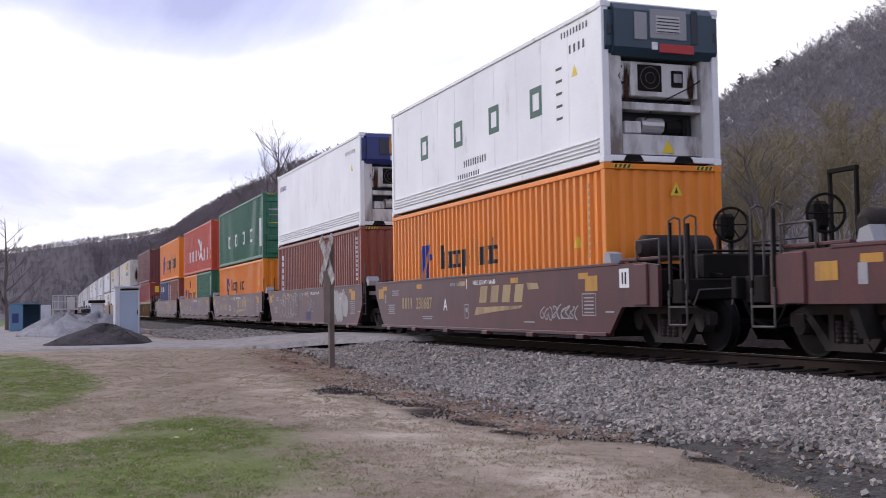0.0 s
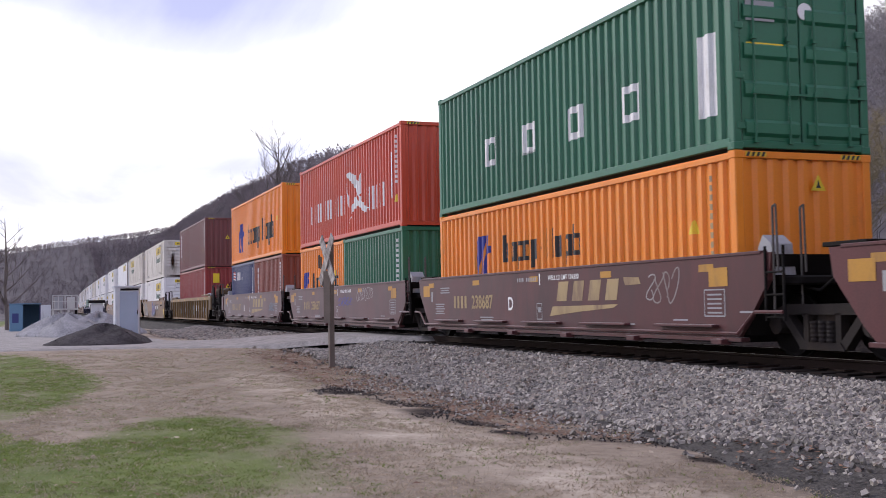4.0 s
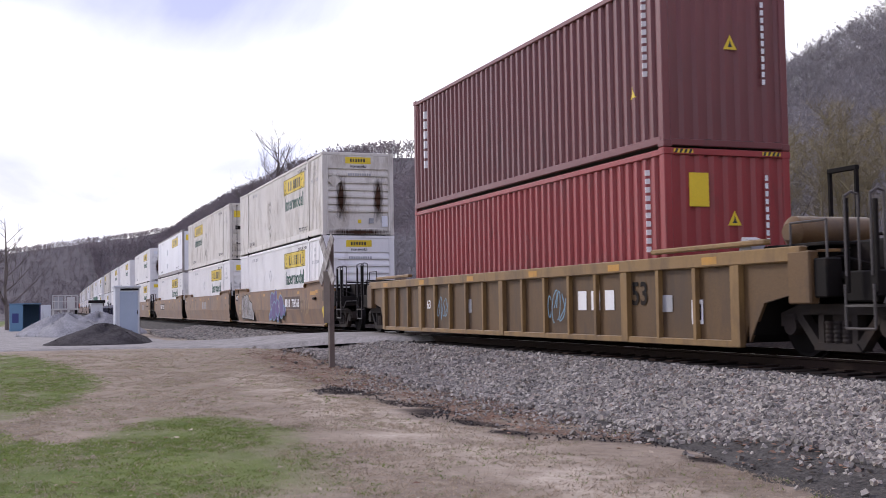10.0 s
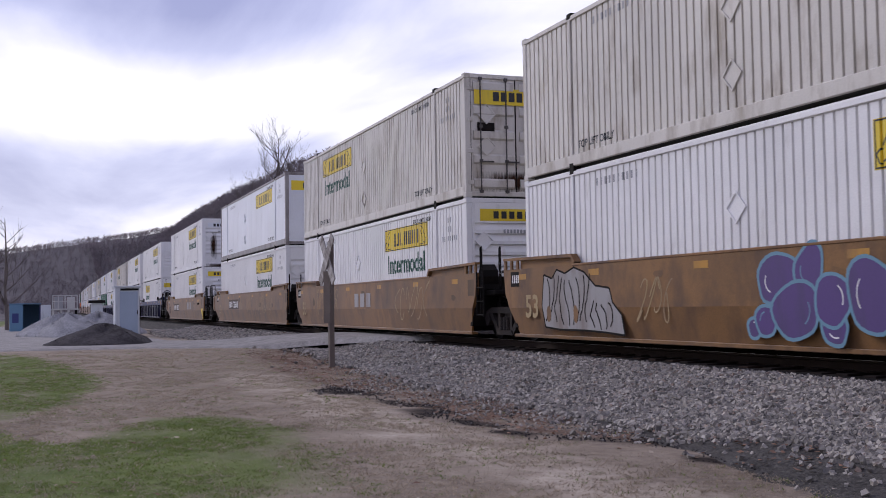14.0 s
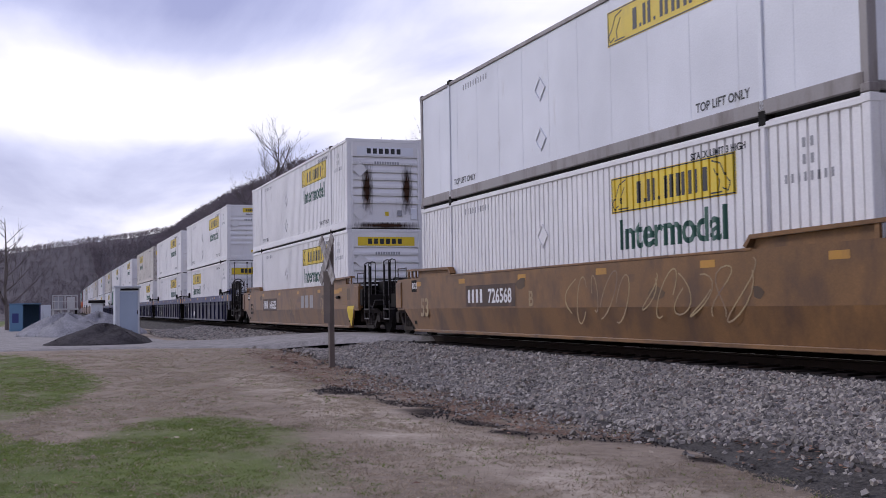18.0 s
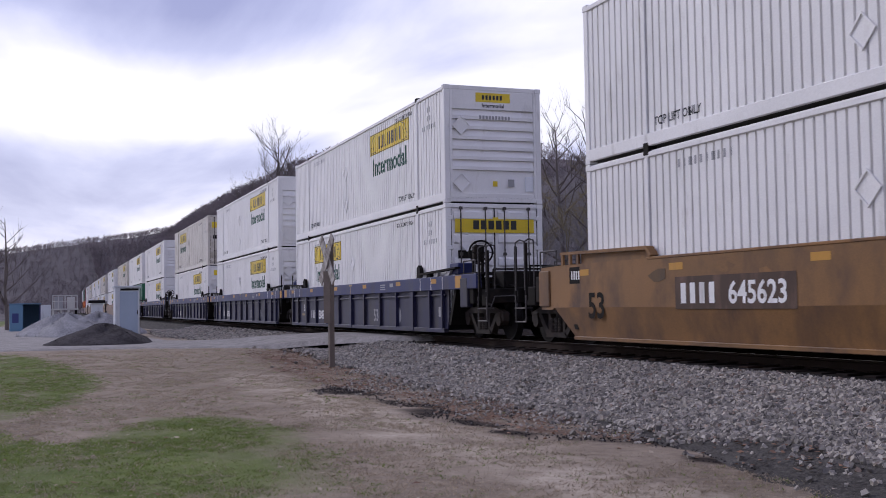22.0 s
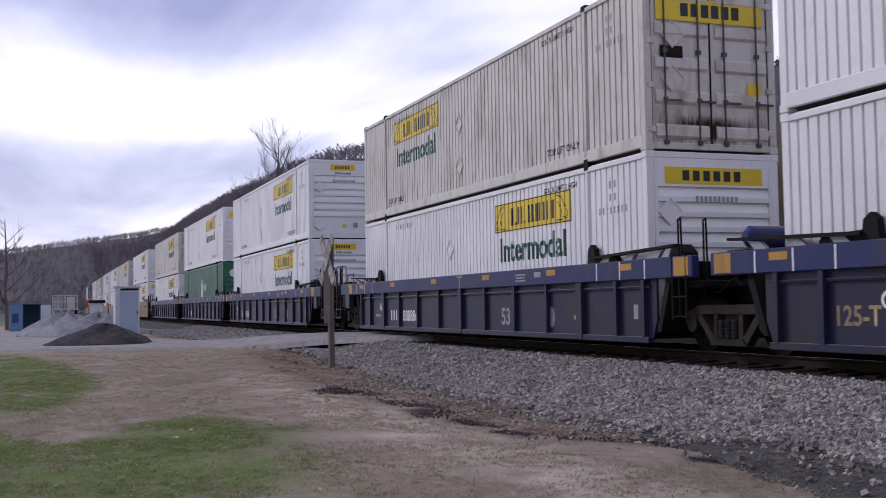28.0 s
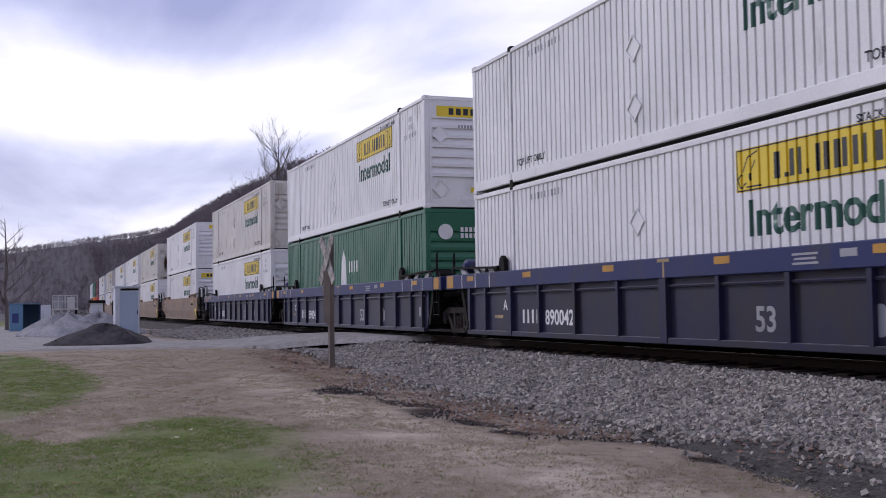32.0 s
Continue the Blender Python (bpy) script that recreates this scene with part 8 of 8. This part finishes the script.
def unit_marks():
    for u in (1, 2, 3, 4, 5):
        c = UNITS[u]
        if u != 2:
            car_number(c, "238687", -3.5, 0.70, FADED, 0.40, 4)
            word_on_side(c, {1: "A", 2: "E", 3: "D", 4: "C", 5: "B"}[u], 0.38, -1.42, 0.66, -1.4265, WHITE_INK, "single white unit letter", "unit_letter")
        if u != 2 and u != 4:
            swoosh(c, 1.75, 0.82)
        bars_on_side(c, [(-5.6 + dx, zz - 0.055 * k, 0.62 - 0.12 * (k % 2), 0.026) for dx, zz, m in ((0.0, 0.80, 5), (0.35, 1.18, 3)) for k in range(m)], PATCH_GREY, -1.4265)["kind"] = "stuff"
        bars_on_side(c, [(-1.05 + 0.085 * k, 1.255, 0.05, 0.075) for k in range(11) if k != 4], PATCH_GREY, -1.4265)["kind"] = "stuff"
        word_on_side(c, "WELL LD LMT 124,600", 0.13, 0.98, 1.22, -1.4265, WHITE_INK, "small white words WELL LD LMT 124,600", "load_limit")
        bars_on_side(c, [(-0.02, 1.25, 0.05, 0.22)], WHITE_INK, -1.4265, "index_mark")
        for x in (5.9, -6.55):
            bars_on_side(c, [(x, 1.12, 0.46, 0.27)], REFLECT, -1.426, "reflector", "worn yellow square reflector")
        frame_bars = [(5.8, 0.94, 0.50, 0.02), (5.8, 0.56, 0.50, 0.02), (5.55, 0.75, 0.02, 0.38), (6.05, 0.75, 0.02, 0.38)] + [(5.8, 0.87 - 0.065 * k, 0.36, 0.025) for k in range(5)]
        bars_on_side(c, frame_bars, PATCH_GREY, -1.4265, "notice_frame", "framed stencil notice")["kind"] = "stuff"
        bars_on_side(c, [(-6.15, 0.98, 0.12, 0.24)], PATCH_GREY, -1.4265, "notice")
        if u != 2:
            bars_on_side(c, [(-0.05, 0.78, 0.24, 0.02), (-0.05, 0.48, 0.24, 0.02), (-0.16, 0.63, 0.02, 0.30), (0.06, 0.63, 0.02, 0.30), (-0.05, 0.66, 0.12, 0.10)], PATCH_GREY, -1.4265, "notice_frame", "small framed stencil")["kind"] = "stuff"
        bars_on_side(c, [(-2.7, 0.50, 0.75, 0.028), (-2.7, 0.45, 0.62, 0.028), (3.3, 0.42, 0.5, 0.025), (4.9, 0.50, 0.4, 0.025), (6.55, 0.62, 0.3, 0.03)], PATCH_GREY, -1.4265)["kind"] = "stuff"
    spray(UNITS[2], -3.25, 0.82, 3.1, 0.95, CAR_BROWN, SILVER, 4, 6, "graffiti outlined in silver paint")
    spray(UNITS[2], 3.75, 0.82, 2.9, 1.0, SILVER, PATCH_GREY, 9, 6, "large silver graffiti of swollen shapes")
    scrawl(UNITS[2], 0.4, 0.82, 0.9, 0.5, SILVER, 3)
    scrawl(UNITS[2], -1.1, 1.16, 0.7, 0.3, SILVER, 5)
    flat_on_side(UNITS[2], "paint_patch", [rect(0, 0, 0.75, 0.28)], CAR_BLUE_EDGE, 0.0, 0.48, label="blue paint patch")
    scrawl(UNITS[3], 4.4, 1.0, 0.9, 0.55, SILVER, 13)
    scrawl(UNITS[4], 3.1, 1.14, 1.7, 0.38, SILVER, 6)
    scrawl(UNITS[4], 0.9, 0.95, 1.6, 0.3, BLUE_INK, 7)
    scrawl(UNITS[5], 4.95, 0.84, 1.1, 0.36, SKY_SPRAY, 8)
    scrawl(UNITS[1], 4.6, 0.6, 1.6, 0.3, PATCH_GREY, 18)
    flat_on_side(UNITS[1], "placard", [rect(0, 0, 0.32, 0.32)], WHITE_INK, 7.05, 1.18, label="small white placard")
    flat_on_side(UNITS[1], "placard_mark", [rect(-0.05, 0, 0.05, 0.2), rect(0.05, 0, 0.05, 0.2)], CAR_DARK, 7.05, 1.18, y=-1.427, kind="stuff")
    bars_on_side(UNITS[1], [(7.55, 0.98, 0.20, 0.2)], FADED, -1.4265, "notice")
    lead = UNITS[0]
    bars_on_side(lead, [(-6.99, 1.13, 0.42, 0.24)], REFLECT, -1.4265, "reflector", "bright yellow square reflector")
    bars_on_side(lead, [(-6.35, 1.08, 0.16, 0.26)], PATCH_GREY, -1.4265, "notice")
    # yellow ribbed car
    c = UNITS[6]
    yy = -1.372
    for k in range(3):
        flat_on_side(c, "logo_shape", [rect(-0.5 + k * 0.5, 0, 0.32, 0.34)], WHITE_INK, 4.0, 0.82, y=yy)
    word_on_side(c, "53", 0.52, 5.5, 0.74, yy, CAR_DARK, "dark painted figures 53", "length_figures")
    car_number(c, "63", -5.0, 0.70, WHITE_INK, 0.3, 3, y=yy)
    for x, w in ((-3.55, 0.7), (2.55, 0.75)):
        scrawl(c, x, 0.72, w, 0.62, SKY_SPRAY, int(x * 7) + 40)
    for x, w, h in ((6.25, 0.45, 0.26), (-2.0, 0.34, 0.3)):
        flat_on_side(c, "placard", [rect(0, 0, w, h)], PATCH_GREY, x, 0.75, y=yy, label="small grey placard")
    flat_on_side(c, "placard", [rect(0, 0, 0.30, 0.36)], WHITE_INK, 7.15, 0.62, y=yy, label="small white placard")
    flat_on_side(c, "placard_mark", [rect(0, 0, 0.2, 0.24)], CAR_DARK, 7.15, 0.62, y=yy - 0.002)
    # weathered yellow cars
    silver_piece(UNITS[7], -5.55, 0.83)
    bubbles(UNITS[7], 0.85, 0.82, [(-1.3, -0.42, 0.12, 0.13, 0), (-1.05, -0.32, 0.2, 0.2, 20), (-0.8, 0.25, 0.40, 0.30, 25), (-0.15, 0.36, 0.24, 0.30, -30), (0.30, -0.40, 0.22, 0.18, -35),
                                   (-0.42, -0.18, 0.44, 0.36, 0), (0.28, -0.06, 0.30, 0.34, -25), (1.5, -0.15, 0.22, 0.18, 0), (0.95, 0.0, 0.38, 0.45, 15)], PURPLE, SKY_SPRAY, "purple graffiti with pale blue outlines")
    car_number(UNITS[7], "726568", 3.75, 0.80, WHITE_INK, 0.42, 4, slab=RUST_STAIN)
    car_number(UNITS[9], "726568", -3.4, 0.82, WHITE_INK, 0.42, 4, slab=RUST_STAIN)
    car_number(UNITS[10], "645623", -3.6, 0.75, WHITE_INK, 0.44, 4, slab=RUST_STAIN)
    box_logo(UNITS[8], -0.1, 0.96, 2.1, SILVER)
    box_logo(UNITS[10], 3.0, 0.98, 2.3, SILVER)
    for u in (8, 9, 10, 7, 17, 18):
        word_on_side(UNITS[u], "53", 0.62, -7.55, 0.52, -1.4265, FADED if u in (8, 9, 7) else CAR_DARK, "painted figures 53", "length_figures")
    word_on_side(UNITS[9], "B", 0.42, -1.28, 0.74, -1.4265, FADED, "single painted unit letter", "unit_letter")
    for u, x, w in ((9, 1.35, 2.4), (9, 4.4, 2.9), (8, -4.3, 2.8), (8, 4.4, 2.8)):
        scrawl(UNITS[u], x, 0.88, w, 0.92, FADED, u * 3 + int(x), "weathered graffiti of thin faded lines")
    for u, spots in ((10, ((5.6, 1.2), (0.6, 1.0))), (7, ((-3.0, 1.0), (5.9, 1.2)))):
        for k, (x, w) in enumerate(spots):
            scrawl(UNITS[u], x, 0.85, w, 0.72, FADED, u * 10 + k, "faded scrawled spray tag")
    for u in (7, 8, 9, 10, 17, 18):
        c = UNITS[u]
        rng = random.Random(u)
        for k in range(9):
            flat_on_side(c, "paint_touch_up", [[(a, b) for a, b in blob(0, 0, rng.uniform(0.12, 0.32), rng.uniform(0.06, 0.14), 8, 0.25, k)]], CAR_YELLOW if k % 2 else CAR_TAN, rng.uniform(-7.5, 7.5), rng.uniform(0.85, 1.3), y=-1.4243)
        if CONSIST[u][2][1] == "car":
            lean = lambda z: -1.424 + 0.105 * max(0.0, 0.70 - z) / 0.54
            s = Shape().add([(a, lean(b) - 0.004, b) for a, b in ((8.52, 0.18), (8.62, 0.18), (9.13, 0.70), (8.40, 0.70), (8.40, 0.45))], [(0, 1, 2, 3, 4)])
            part("corner_paint", s, YELLOW, c, "bright yellow painted corner")
            flat_on_side(c, "corner_paint", [[(8.40, 0.70), (9.13, 0.70), (9.2, 0.80), (8.50, 0.80)]], YELLOW, 0, 0, y=-1.4246)
            bars_on_side(c, [(9.52, 1.13, 0.34, 0.40)], WHITE_INK, -1.4262, "placard", "white framed placard")
            bars_on_side(c, [(9.52, 1.13, 0.28, 0.34)], CAR_DARK, -1.4268, "placard_mark")
            bars_on_side(c, [(9.45, 1.19, 0.09, 0.17), (9.59, 1.19, 0.09, 0.17), (9.52, 1.02, 0.2, 0.06)], WHITE_INK, -1.4275)["kind"] = "stuff"
            bars_on_side(c, [(9.40, 0.82, 0.13, 0.17)], FADED, -1.4262, "notice")
            bars_on_side(c, [(7.1, 1.27, 0.85, 0.13)], REFLECT, -1.4262, "reflector", "orange-yellow reflector strip")
            part("air_valve", Shape().rod((7.35, -1.47, 1.08), (7.62, -1.47, 1.08), 0.045, 10).box(7.42, 7.56, -1.46, -1.42, 1.04, 1.12), CAR_DARK, c)
            bars_on_side(c, [(8.1 + 0.01 * (k % 3), 1.38 - 0.075 * k, 0.60 - 0.1 * (k % 2), 0.028) for k in range(8)], CAR_YELLOW_EDGE, -1.4262)["kind"] = "stuff"
        bars_on_side(c, [(8.6, 1.16, 0.36, 0.36)], CAR_YELLOW, -1.4262, "placard")
        bars_on_side(c, [(-8.35, 1.28, 0.40, 0.30)], CAR_DARK, -1.4262, "weight_panel")
        bars_on_side(c, [(-8.45 + 0.09 * k, 1.28, 0.05, 0.16) for k in range(4)], WHITE_INK, -1.4275)["kind"] = "stuff"
    # blue cars
    yp = -1.3625
    for u, letter, number in ((11, "B", "888886"), (12, "C", "888886"), (13, "A", "888886"), (14, "A", "890042"), (15, "C", "890042"), (16, "B", "890042")):
        c = UNITS[u]
        for i in range(4):
            flat_on_side(c, "mark_bar", [rect(-5.36 + 0.215 * i, 0.53, 0.085, 0.27)], WHITE_INK, 0, 0, y=yp)
        word_on_side(c, number, 0.40, -3.77, 0.38, yp, WHITE_INK, "white car number " + number, "car_number")
        word_on_side(c, "53", 0.48, 2.45, 0.36, yp, PATCH_GREY, "faded grey figures 53", "length_figures")
        word_on_side(c, letter, 0.30, -6.05, 0.66, -1.4565, WHITE_INK, "single white unit letter", "unit_letter")
        if u == 12:
            word_on_side(c, "125-T", 0.34, -6.66, 0.46, yp, FADED, "faded grey mark 125-T", "unit_mark")
        else:
            flat_on_side(c, "faded_strip", [rect(0, 0, 0.45, 0.07)], FADED, -6.62, 0.52, y=yp, label="faded yellow strip")
        flat_on_side(c, "round_emblem", [blob(0, 0, 0.16, 0.2, 16, 0)], PATCH_GREY, 4.6, 0.52, y=yp, label="faint grey shield emblem")
        for x in (-9.25, 9.25):
            bars_on_side(c, [(x, 1.31, 0.40, 0.28)], REFLECT, -1.4535, "reflector", "orange square reflector")
        for x in (-8.5, -7.7, -6.9, 6.6, 7.4, 8.2):
            bars_on_side(c, [(x, 1.30, 0.035, 0.30)], WHITE_INK, -1.4535, "length_tick")
        bars_on_side(c, [(3.4, 1.36, 0.5, 0.03), (3.4, 1.30, 0.42, 0.03), (3.4, 1.24, 0.5, 0.03), (4.2, 1.34, 0.3, 0.1)], PATCH_GREY, -1.4535)["kind"] = "stuff"
        bars_on_side(c, [(0.05, 1.30, 0.05, 0.30), (0.05, 1.42, 0.34, 0.05)], FADED, -1.4535, "centre_mark")
        bars_on_side(c, [(5.75, 0.52, 0.42, 0.08)], FADED, yp, "reflector", "faded yellow strip")
        flat_on_side(c, "placard", [rect(0, 0, 0.14, 0.24)], PATCH_GREY, 7.75, 0.62, y=yp)


unit_marks()


# ---- the train rolls ----
def motions():
    times = [float(t) for t in range(0, 33)]
    for ob, s, z in ROLLING:
        walk(ob, [(t, on_track(s, t, z)) for t in times])
    # wheels turn less than a quarter between two rows
    steps = [0.0]
    while steps[-1] < 31.93:
        steps.append(steps[-1] + 2 / 30)
    steps[-1] = 32.0
    turns = [gone(t) / WHEEL_R for t in steps]
    for wset, a in SPINNING:
        walk(wset, [(t, pose(a, 0, WHEEL_R, 0, math.degrees(g), 0)) for t, g in zip(steps, turns)])


motions()
